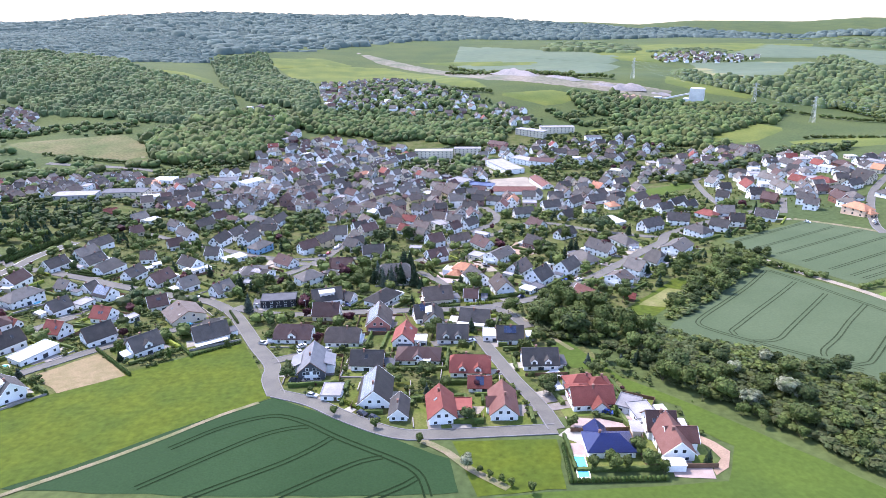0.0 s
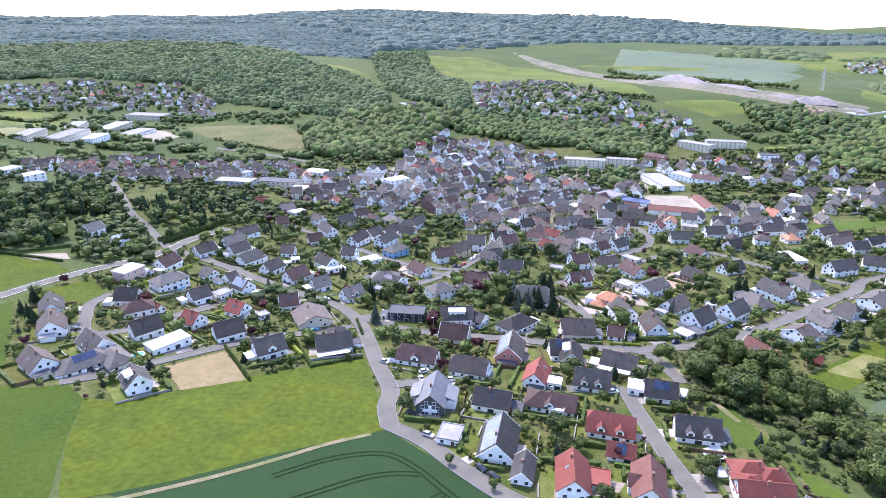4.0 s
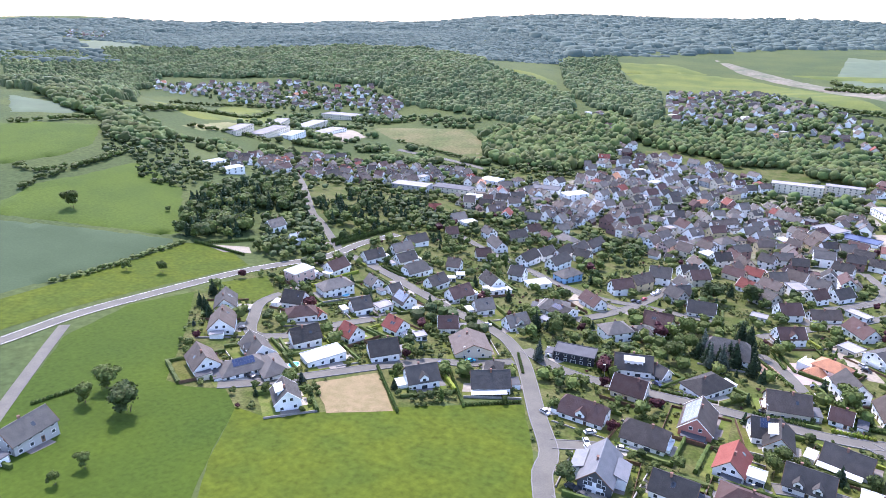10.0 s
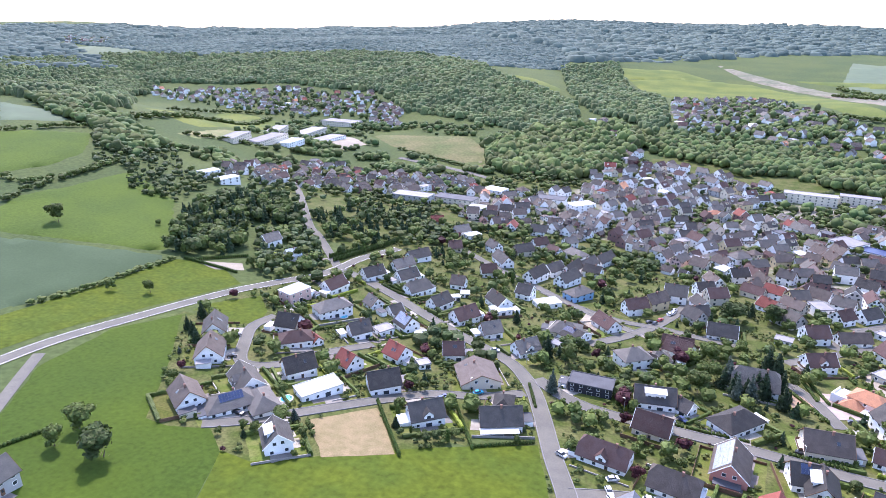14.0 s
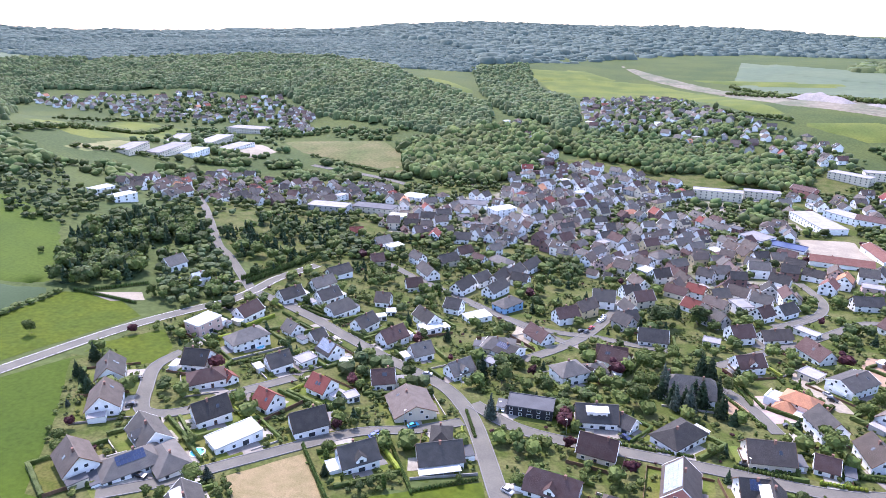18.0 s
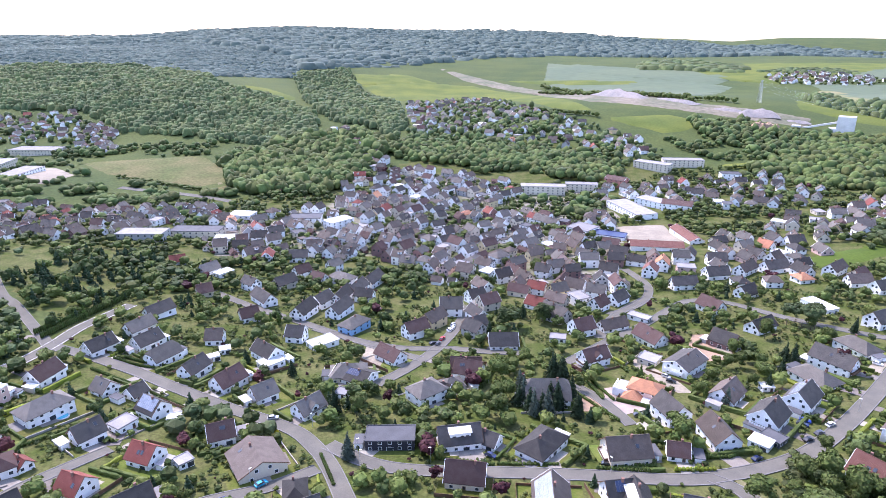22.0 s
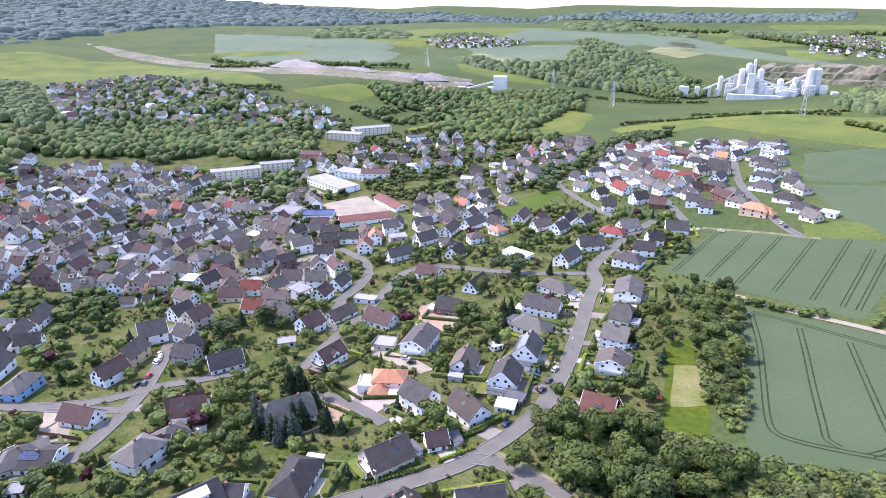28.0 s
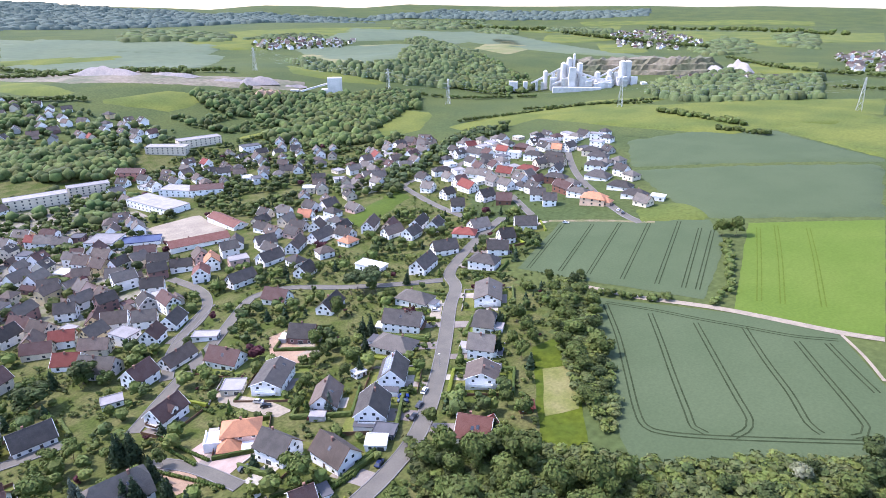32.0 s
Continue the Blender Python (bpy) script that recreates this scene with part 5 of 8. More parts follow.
def trunk_mesh(h, r):
    v, f = [], []
    n = 7
    for j, t in enumerate((0, 0.15, 0.5, 1.0)):
        rr = r * (1.35, 1.0, 0.8, 0.35)[j]
        v += [(rr * math.cos(2 * math.pi * i / n) + 0.1 * t, rr * math.sin(2 * math.pi * i / n), t * h - 0.4) for i in range(n)]
    f = [(j * n + i, j * n + (i + 1) % n, (j + 1) * n + (i + 1) % n, (j + 1) * n + i) for j in range(3) for i in range(n)]
    for a in range(5):                                      # limbs
        ang, z0 = a * 2.4, h * (0.45 + 0.09 * a)
        d = Vector((math.cos(ang), math.sin(ang), 0.9)).normalized() * h * 0.42
        s = Vector((-math.sin(ang), math.cos(ang), 0)) * r * 0.35
        b = len(v)
        o = Vector((0, 0, z0 - 0.4))
        v += [tuple(o + s), tuple(o - s), tuple(o + Vector((0, 0, r * 0.7))), tuple(o + d)]
        f += [(b, b + 1, b + 3), (b + 1, b + 2, b + 3), (b + 2, b, b + 3)]
    return mesh_of("trunk", v, f, [BARK], smooth=True)


def tree_kinds():
    """Templates one metre high; each tree is a scaled copy."""
    kinds = {}
    for kind in LEAF:
        kinds[kind] = []
        for n in range(4 if kind in ("broad", "oak") else 2):
            rng = random.Random(kind + str(n))
            if kind in ("spruce", "blue"):
                lobes = [(0, 0, 0.12 + 0.8 * t, 0.235 * (1 - t) + 0.02, 0.09) for t in (0.0, 0.12, 0.24, 0.36, 0.48, 0.6, 0.72, 0.84, 0.95)]
                crown = leafy("crown", lobes, 620, 0.034, LEAF[kind], n + 5, 0.62)
                stem = 0.3
            elif kind == "cypress":
                lobes = [(0, 0, 0.1 + 0.8 * t, 0.15 * (1 - abs(t - 0.4)), 0.14) for t in (0.05, 0.25, 0.45, 0.65, 0.85)]
                crown, stem = leafy("crown", lobes, 420, 0.03, LEAF[kind], n + 9), 0.2
            elif kind in ("hedge", "lime", "scrub", "hazel"):
                continue
            else:
                top = {"birch": 0.24, "pine": 0.2, "plum": 0.3}.get(kind, 0.30)
                low = {"pine": 0.62, "birch": 0.42}.get(kind, 0.36)
                lobes = [(0, 0, 0.62 if kind != "pine" else 0.78, top, 0.30 if kind != "pine" else 0.15)]
                for k in range(8):
                    a = rng.uniform(0, 6.28)
                    d = rng.uniform(0.14, 0.30) * (0.8 if kind in ("birch", "pine") else 1.0)
                    lobes.append((d * math.cos(a), d * math.sin(a), rng.uniform(low, 0.84), rng.uniform(0.11, 0.19), rng.uniform(0.10, 0.16)))
                crown, stem = leafy("crown", lobes, 700, 0.036, LEAF[kind], n + 20, 0.86), 0.5
            kinds[kind].append((crown, trunk_mesh(stem + 0.1, 0.022)))
    return kinds


TREES = tree_kinds()
TREE_WORD = {"broad": ("broad-leaved green tree with a rounded crown", "tree"), "oak": ("dark green broad-leaved tree with a dense crown", "tree"), "spruce": ("dark green spruce with a pointed crown", "conifer"), "blue": ("silvery blue spruce beside the houses", "conifer"),
             "plum": ("dark red-leaved plum tree in a garden", "tree"), "birch": ("light green birch with a loose crown", "tree"), "cypress": ("slim yellow-green cypress in a garden", "conifer"),
             "gold": ("rounded bush in yellow bloom by the street", "bush"), "pine": ("tall pine with a high open crown", "conifer"), "willow": ("pale flowering bush at the wood edge", "tree")}


def tree(kind, x, y, h, spread=1.0):
    rnd = random.Random(int(x * 11 + y * 17))
    crown, stem = rnd.choice(TREES[kind])
    ob = tagged(new("tree"), TREE_WORD[kind][0], TREE_WORD[kind][1], group="trees of the village")
    s = h * spread * rnd.uniform(0.9, 1.1)
    ob.matrix_basis = pose(x, y, ground(x, y), rnd.uniform(-3, 3), rnd.uniform(-3, 3), rnd.uniform(0, 360)) @ Matrix.Diagonal((s, s, h, 1))
    part("trunk", stem, ob)
    part("crown", crown, ob)
    BUILT.append((x, y, h * 0.12))
    return ob


def light_crowns():
    kinds = {}
    for kind in ("broad", "oak", "hazel", "spruce", "birch", "plum", "cypress"):
        kinds[kind] = []
        kinds[kind + "_shrub"], kinds[kind + "_far"] = [], []
        for n in range(3):
            rng = random.Random(n * 7 + len(kind))
            if kind in ("spruce", "cypress"):
                r = 0.2 if kind == "spruce" else 0.13
                lobes = [(0, 0, 0.12 + 0.8 * t, r * (1.08 - t), 0.13) for t in (0.0, 0.22, 0.44, 0.66, 0.86)]
            else:
                lobes = [(0, 0, 0.58, 0.30, 0.30)]
                for k in range(4):
                    a, d = rng.uniform(0, 6.28), rng.uniform(0.14, 0.28)
                    lobes.append((d * math.cos(a), d * math.sin(a), rng.uniform(0.36, 0.8), rng.uniform(0.13, 0.2), rng.uniform(0.12, 0.18)))
            for me, key in ((leafy("light_crown", lobes, 78, 0.066, LEAF[kind], n + 60, 0.93), kind), (leafy("light_crown", lobes[:3:2], 28, 0.096, LEAF[kind], n + 60, 0.82), kind + "_shrub"),
                            (leafy("light_crown", lobes[:3] if kind not in ("spruce", "cypress") else lobes[::2], 16, 0.12, LEAF[kind], n + 60, 1.1), kind + "_far")):
                co = np.empty(len(me.vertices) * 3)
                me.vertices.foreach_get("co", co)
                kinds[key].append((co.reshape(-1, 3), [tuple(p.vertices) for p in me.polygons]))
                bpy.data.meshes.remove(me)
    return kinds


LIGHT = light_crowns()


def thicket(name, X, Y, low, high, label, mix, seed, spread=1.15, build=""):
    """Many small trees or bushes as one mesh, each a crown of leaf clumps."""
    rng = random.Random(seed)
    kinds = sorted({k for k, _ in mix})
    Z = height(X, Y) if len(X) else []
    vs, fs, ix, k = [], [], [], 0
    for x, y, z in zip(X, Y, Z):
        kind = rng.choices([m[0] for m in mix], [m[1] for m in mix])[0]
        v, f = rng.choice(LIGHT[kind + build])
        h = rng.uniform(low, high)
        a, s = rng.uniform(0, 6.28), h * spread * rng.uniform(0.85, 1.15)
        c, d = math.cos(a) * s, math.sin(a) * s
        vs.append(np.c_[v[:, 0] * c - v[:, 1] * d + x, v[:, 0] * d + v[:, 1] * c + y, v[:, 2] * h + z - 0.12 * h])
        fs += [tuple(i + k for i in q) for q in f]
        ix += [kinds.index(kind)] * len(f)
        k += len(v)
    if not vs:
        return None
    return tagged(new(name, mesh_of(name, np.concatenate(vs), fs, [LEAF["pine" if q == "broad" and name == "woodland" and build else "scrub" if q == "broad" and name == "undergrowth" else q] for q in kinds], ix)), label, "greenery", kind="stuff")


def hedge(pts, h):
    """A clipped hedge: a dense body with leaf clumps on it."""
    line = smooth_line(pts, 1.2)
    rng = np.random.default_rng(int(abs(pts[0][0]) * 10))
    lobes = [(q.x, q.y, ground(q.x, q.y) + h * 0.45, 0.75, h * 0.62) for q in line]
    o = lobes[len(lobes) // 2]
    rel = [(a - o[0], b - o[1], c - o[2] + h * 0.45, r, s) for a, b, c, r, s in lobes]
    ob = tagged(new("hedge", leafy("hedge", rel, 26 * len(rel), 0.17, LEAF["lime" if h == 1.7 else "hedge"], int(rng.integers(999)), 0.95)), "clipped lime-green garden hedge" if h == 1.7 else "clipped dark green garden hedge", "hedge")
    ob.matrix_basis = Matrix.Translation((o[0], o[1], o[2] - h * 0.45))
    return ob


def scatter(poly, gap, rnd, clear=0.0, fields=False):
    """Uneven spots about gap apart inside a polygon, off roads and buildings."""
    xs, ys = [p[0] for p in poly], [p[1] for p in poly]
    cols, rows = int((max(xs) - min(xs)) / gap) + 2, int((max(ys) - min(ys)) / (gap * 0.87)) + 2
    jit = np.random.default_rng(rnd.randrange(9999)).uniform(-0.42, 0.42, (rows, cols, 2)) * gap
    X = min(xs) + (np.arange(cols)[None] + 0.5 * (np.arange(rows)[:, None] % 2)) * gap + jit[..., 0]
    Y = min(ys) + np.arange(rows)[:, None] * gap * 0.87 + jit[..., 1]
    X, Y = X.ravel(), Y.ravel()
    ok = inside(X, Y, poly)
    X, Y = X[ok], Y[ok]
    if clear:
        keep = np.ones(len(X), bool)
        for bx, by, br in BUILT + ROAD_SPOTS:
            keep &= (X - bx) ** 2 + (Y - by) ** 2 > (br + clear) ** 2
        if fields:
            for f in FIELDS:
                keep &= ~inside(X, Y, f)
        X, Y = X[keep], Y[keep]
    return X, Y


def crowns(name, X, Y, r, label, mat=None, lvl=1, tall=1.0, seed=1):
    """A wood seen from afar: one uneven crown for each tree, all one mesh."""
    rng = np.random.default_rng(seed)
    iv, jf = ICO[lvl] if lvl else DOME
    n, m = len(X), len(iv)
    if not n:
        return None
    rr = r * rng.uniform(0.55, 1.4, n)
    hh = rr * rng.uniform(0.75, 1.25, n) * tall
    low, top = (0.62, 1.3) if tall > 0.5 else (0.8, 1.2)
    v = iv[None] * np.stack([rr, rr, hh], 1)[:, None] * rng.uniform(low, top, (n, m, 1))
    stand = np.array([noise.noise(Vector((a / (r * 9), b / (r * 9), 8))) for a, b in zip(X, Y)]) * r * (0.9 if tall > 0.5 else 0.45)      # older and younger stands
    v += np.stack([X, Y, height(X, Y) + hh * 0.55 + stand + (r * 0.3 if tall > 0.5 else 0)], 1)[:, None]
    faces = np.array(jf)[None] + (np.arange(n) * m)[:, None, None]
    me = bpy.data.meshes.new(name)
    fl = faces.reshape(-1)
    me.vertices.add(n * m)
    me.vertices.foreach_set("co", v.reshape(-1))
    me.loops.add(len(fl))
    me.loops.foreach_set("vertex_index", fl.astype(np.int32))
    me.polygons.add(len(fl) // 3)
    me.polygons.foreach_set("loop_start", np.arange(0, len(fl), 3, dtype=np.int32))
    if not lvl and tall < 0.5:
        me.polygons.foreach_set("use_smooth", np.ones(len(fl) // 3, bool))
    me.update(calc_edges=True)
    me.materials.append(mat or WOODLAND)
    return tagged(new(name, me), label, "woodland", kind="stuff")


def wood(name, poly):
    rnd = random.Random(name)
    mix = (("broad", 8), ("birch", 2))
    if name in ("rightgrove", "treeline", "rightwood", "treeline2"):
        X, Y = scatter(poly, 10.5 if name.startswith("tree") else 12.5, rnd, 1.0)
        for x, y in zip(X, Y):
            if name.startswith("tree") or rnd.random() < 0.6:
                pale = name == "rightwood" and y < 185 and rnd.random() < 0.3
                tree("willow" if pale else rnd.choices(("broad", "oak", "birch"), (7, 2, 1))[0], x, y, rnd.choice((5, 6, 7, 8, 9.5)), 1.35)
        X, Y = scatter(poly, 2.7, rnd, 0.0)
        thicket("undergrowth", X, Y, 2.2, 4.6, "dense olive-green scrub between the trees", (("broad", 6), ("hazel", 5), ("oak", 1)), len(X), 1.8, "_shrub")
    elif name == "far_fill":
        X, Y = scatter(poly, 9.5, rnd)
        crowns("forest", X, Y, 5.4, "forest on the far slopes", WOODLAND, 0, 1.0, len(X))
    else:
        if name in ("belt", "loose", "band", "hillband", "diag") and sum(p[1] for p in poly) / len(poly) > 640:      # closed canopies further off
            gap = 8.0 if name != "loose" else 9.5
            X, Y = scatter(poly, gap, rnd, 2.5, name == "loose")
            keep = np.array([name != "loose" or noise.noise(Vector((x / 40, y / 40, 4))) > 0.05 for x, y in zip(X, Y)], bool)
            crowns("woodland", X[keep], Y[keep], gap * (0.66 if name != "loose" else 0.45), "dense broad-leaved trees beyond the village", BELT[len(X) % 2], 2 if sum(p[1] for p in poly) / len(poly) < 880 else 1, 0.95 if name != "loose" else 0.8, len(X))
            return
        gap = {"grove": 5.5, "cemetery": 6.5, "hedge1": 4.5, "belt": 9.0, "loose": 11.5, "orchard": 6.0, "garden_grove": 6.5}.get(name, 8.5)
        X, Y = scatter(poly, gap, rnd, 1.0 if name in ("belt", "loose") else 3.0, name == "loose")
        if name in ("cemetery", "loose"):
            keep = np.array([noise.noise(Vector((x / 26, y / 26, 4))) > -0.12 and rnd.random() < 0.85 for x, y in zip(X, Y)], bool)
            X, Y = X[keep], Y[keep]
        dark = (("spruce", 8), ("oak", 3), ("broad", 3)) if name in ("grove", "cemetery") else (("broad", 9), ("oak", 6), ("hazel", 2), ("birch", 2), ("spruce", 2))
        thicket("woodland", X, Y, {"grove": 7.0, "cemetery": 5.0, "loose": 4.0, "hillwood": 3.5, "garden_grove": 4.0}.get(name, gap * 0.8), {"grove": 15.0, "cemetery": 13.0, "loose": 10.5, "hillwood": 9.0}.get(name, gap * 1.45), "dense mixed trees at the edge of the village", dark, len(X) + 3, 1.15, "_far" if name not in ("grove", "cemetery", "hedge1") else "")


def car_kinds():
    prof = [(-2.1, 0.35), (-2.15, 0.75), (-1.95, 0.95), (-1.2, 1.0), (0.95, 1.0), (1.9, 0.85), (2.12, 0.65), (2.1, 0.35)]
    n = len(prof)
    v = [(x, s * 0.88, z) for s in (-1, 1) for x, z in prof]
    f = [tuple(range(n)), tuple(range(2 * n - 1, n - 1, -1))] + [(i, n + i, n + (i + 1) % n, (i + 1) % n) for i in range(n)]
    cab = [(-1.9, 0.98), (-1.35, 1.42), (0.25, 1.46), (1.05, 1.0)]
    top = [(-1.3, 1.45), (-1.2, 1.50), (0.15, 1.53), (0.3, 1.47)]
    cv = [(x, s * (0.80 if z < 1.1 else 0.66), z) for s in (-1, 1) for x, z in cab]
    cf = [(0, 1, 2, 3), (7, 6, 5, 4)] + [(i, 4 + i, 4 + (i + 1) % 4, (i + 1) % 4) for i in range(4)]
    tv = [(x, s * 0.62, z) for s in (-1, 1) for x, z in top]
    CACHE["cabin"] = mesh_of("cabin_glass", cv, cf, [GLASS])
    w = [(0.33 * math.cos(a * math.pi / 6), d, 0.33 * math.sin(a * math.pi / 6)) for d in (-0.1, 0.1) for a in range(12)]
    wf = [tuple(range(12)), tuple(range(23, 11, -1))] + [(i, 12 + i, 12 + (i + 1) % 12, (i + 1) % 12) for i in range(12)]
    CACHE["wheel"] = mesh_of("wheel", w, wf, [RUBBER, METAL], [1, 1] + [0] * 12)
    for k, p in PAINT.items():
        CACHE["body_" + k] = mesh_of("body", v, f, [p])
        CACHE["top_" + k] = mesh_of("roof_panel", tv, cf, [p])


car_kinds()


def car(colour, x, y, turn):
    ob = tagged(new("car"), f"{colour} hatchback car parked by the houses", "car", group="parked cars")
    ob.matrix_basis = pose(x, y, ground(x, y) + 0.3, 0, 0, turn)
    part("body", CACHE["body_" + colour], ob)
    part("cabin_glass", CACHE["cabin"], ob, "dark car windows")
    part("roof_panel", CACHE["top_" + colour], ob)
    for px in (-1.3, 1.3):
        for py in (-0.82, 0.82):
            part("wheel", CACHE["wheel"], ob, at=pose(px, py, 0.33))

# Houses of the plan: x, y, turn, length, width, eaves height, roof form, roof, wall, extras.
house(-27.5, 257.4, 168, 15.8, 10, 3.2, "K", "brown", "white", "d1")
house(-5.7, 249.2, 168, 14.3, 10, 3.2, "K", "tile", "white", "-")
house(-17.7, 221.3, 86, 16.2, 10, 4.6, "G", "silver", "darkgrey", "cross")
house(3.8, 221.7, 168, 12.5, 9, 3.4, "G", "slate", "white", "-")
house(20.7, 243.6, 76, 12.2, 9, 3.6, "G", "red", "white", "win")
house(41.9, 241.9, 167, 13.2, 10, 3.2, "G", "slate", "white", "d2")
house(24.5, 223.8, 168, 17.5, 10, 3, "H", "brown", "white", "d1")
house(42.9, 208.2, 168, 15.0, 10, 3.2, "K", "red", "white", "d2")
house(5.6, 194.3, 82, 16.4, 11, 3.2, "G", "slate", "white", "solar_l")
house(12.7, 181.0, 80, 10.0, 6, 2.6, "G", "slate", "white", "garage")
house(26.6, 177.7, 86, 13.3, 9, 3.6, "G", "red", "white", "bi")
house(47.9, 176.4, 80, 13.9, 9, 3.4, "G", "russet", "white", "cg")
house(70.9, 208.6, 172, 13.4, 10, 3.2, "G", "slate", "white", "d2")
house(65.9, 235.1, 170, 11.0, 9, 3.4, "G", "slate", "white", "solar_f")
house(78.5, 174.4, 175, 13.8, 9, 3.4, "G", "red", "white", "cg2")
house(73.2, 146.7, 171, 13.9, 9, 3.2, "H", "blue", "white", "back")
house(92.2, 144.4, 80, 14.4, 9, 3.6, "G", "russet", "white", "side")
house(92.6, 153.1, 168, 8.4, 9, 4, "G", "brown", "white", "-")
house(-38.9, 307.9, 178, 17.5, 9, 4.6, "F", "black", "black", "strip")
house(-14.3, 307.0, 7, 15.0, 10, 3.8, "G", "slate", "white", "shed")
house(-3.8, 306.0, 146, 8.3, 7, 2.8, "G", "slate", "white", "-")
house(-13.6, 283.5, 168, 12.4, 10, 3.6, "G", "brown", "cream", "-")
house(11.0, 267.1, 82, 15.2, 11, 4, "G", "tile", "redbase", "solar_l")
house(14.8, 301.0, 47, 17.5, 11, 3.6, "H", "slate", "white", "-")
house(-25.3, 343.4, 35, 13.4, 11, 5.4, "H", "grey", "white", "-")
house(-14.2, 352.8, 17, 9.9, 8, 2.8, "H", "grey", "white", "-")
house(-6.5, 368.7, 175, 13.4, 10, 3.8, "G", "brown", "white", "-")
house(-83.6, 295.1, 120, 15.5, 16, 3.6, "G", "tile", "cream", "-")
house(-65.2, 264.4, 23, 14.3, 10, 3.6, "G", "slate", "white", "terrace")
house(-67.5, 277.5, 100, 10.1, 7, 2.8, "H", "slate", "white", "-")
house(-90.8, 255.9, 38, 11.8, 10, 3.8, "G", "slate", "white", "d1")
house(-114.7, 270.7, 39, 12.0, 10, 4, "G", "slate", "white", "-")
house(-135.0, 255.9, 54, 16.4, 9, 3.2, "F", "white", "white", "-")
house(-150.6, 266.7, 49, 11.8, 10, 4, "G", "slate", "white", "sky")
house(-160.7, 246.9, 145, 15.3, 10, 3.8, "G", "grey", "white", "-")
house(-156.5, 232.5, 50, 17.5, 11, 2.8, "H", "grey", "white", "solar_f")
house(-147.5, 237.5, 144, 16.2, 10, 2.8, "H", "grey", "white", "-")
house(-172.0, 227.9, 145, 13.4, 10, 3.6, "G", "tile", "white", "-")
house(-190.4, 261.6, 123, 14.2, 11, 3.8, "G", "tile", "white", "-")
house(-204.9, 281.9, 126, 14.3, 10, 3.8, "G", "slate", "white", "-")
house(-179.1, 302.7, 4, 10.5, 10, 4, "G", "slate", "white", "-")
house(-167.8, 290.5, 37, 13.9, 10, 3.6, "H", "brown", "white", "-")
house(-160.4, 294.8, 147, 5.8, 5, 2.4, "G", "red", "white", "-")
house(-172.4, 330.1, 55, 17.5, 11, 5, "H", "grey", "white", "-")
house(-199.2, 337.1, 71, 13.6, 10, 6, "F", "white", "pink", "-")
house(-147.7, 312.5, 50, 9.4, 9, 4, "G", "slate", "white", "-")
house(-132.1, 331.9, 147, 10.2, 9, 4, "G", "slate", "white", "solar_l")
house(-159.3, 350.3, 148, 8.6, 8, 3, "G", "grey", "white", "-")
house(-145.2, 346.9, 59, 7.0, 7, 2.6, "G", "slate", "white", "-")
house(-139.3, 321.3, 57, 8.2, 7, 3, "F", "grey", "white", "-")
house(-129.3, 369.6, 65, 12.0, 9, 3.8, "G", "slate", "white", "-")
house(-110.8, 357.6, 55, 13.0, 10, 3.8, "G", "brown", "white", "-")
house(-100.8, 387.8, 136, 14.6, 9, 4.2, "G", "slate", "white", "-")
house(-97.2, 378.6, 41, 10.5, 8, 2.8, "F", "white", "white", "-")
house(-93.2, 345.8, 40, 9.7, 9, 3.6, "G", "grey", "white", "-")
house(-72.3, 332.5, 47, 10.9, 9, 3.6, "G", "grey", "white", "-")
house(-59.7, 366.0, 5, 15.9, 11, 3.6, "H", "grey", "cream", "-")
house(-148.1, 383.4, 56, 14.2, 10, 3.8, "K", "grey", "white", "-")
house(-161.8, 399.3, 56, 12.9, 9, 3.8, "G", "slate", "white", "-")
house(-131.1, 406.9, 2, 7.8, 9, 3.8, "G", "tile", "white", "-")
house(-91.1, 411.3, 168, 8.8, 9, 4.4, "G", "slate", "white", "-")
house(-62.8, 426.2, 54, 15.4, 10, 4.8, "H", "grey", "lightblue", "-")
house(-76.8, 403.6, 38, 14.0, 9, 2.8, "F", "white", "white", "-")
house(-41.6, 385.0, 134, 13.7, 9, 3.4, "G", "brown", "white", "-")
house(-120.9, 468.9, 129, 17.5, 9, 4.2, "G", "slate", "white", "-")
house(-134.5, 493.6, 140, 11.1, 8, 5.2, "G", "slate", "white", "-")
house(-114.3, 499.0, 44, 14.1, 9, 4.6, "G", "slate", "cream", "-")
house(-93.4, 448.0, 69, 16.7, 9, 4.8, "G", "slate", "white", "-")
house(-85.4, 464.9, 58, 13.2, 9, 4.8, "G", "slate", "white", "-")
house(-74.4, 473.4, 73, 17.5, 9, 4.8, "G", "slate", "white", "-")
house(-73.4, 450.6, 65, 17.5, 9, 4.8, "G", "slate", "white", "-")
house(-66.7, 488.2, 68, 17.5, 9, 4.8, "G", "slate", "white", "-")
house(-57.9, 507.3, 65, 17.5, 9, 4.8, "G", "slate", "white", "-")
house(-78.2, 510.9, 145, 17.3, 10, 4.8, "H", "grey", "white", "-")
house(-29.6, 416.7, 34, 12.4, 9, 5.2, "G", "brown", "white", "-")
house(-19.5, 430.5, 48, 13.6, 9, 6, "G", "tile", "yellow", "-")
house(-8.5, 450.3, 178, 12.6, 11, 6, "G", "grey", "white", "d2")
house(3.3, 424.3, 27, 10.9, 9, 4, "G", "slate", "white", "-")
house(14.9, 399.2, 178, 14.0, 10, 3.4, "G", "slate", "white", "-")
house(58.9, 413.2, 22, 11.5, 10, 5, "G", "brown", "white", "-")
house(54.2, 374.8, 22, 12.9, 9, 4.6, "G", "brown", "white", "-")
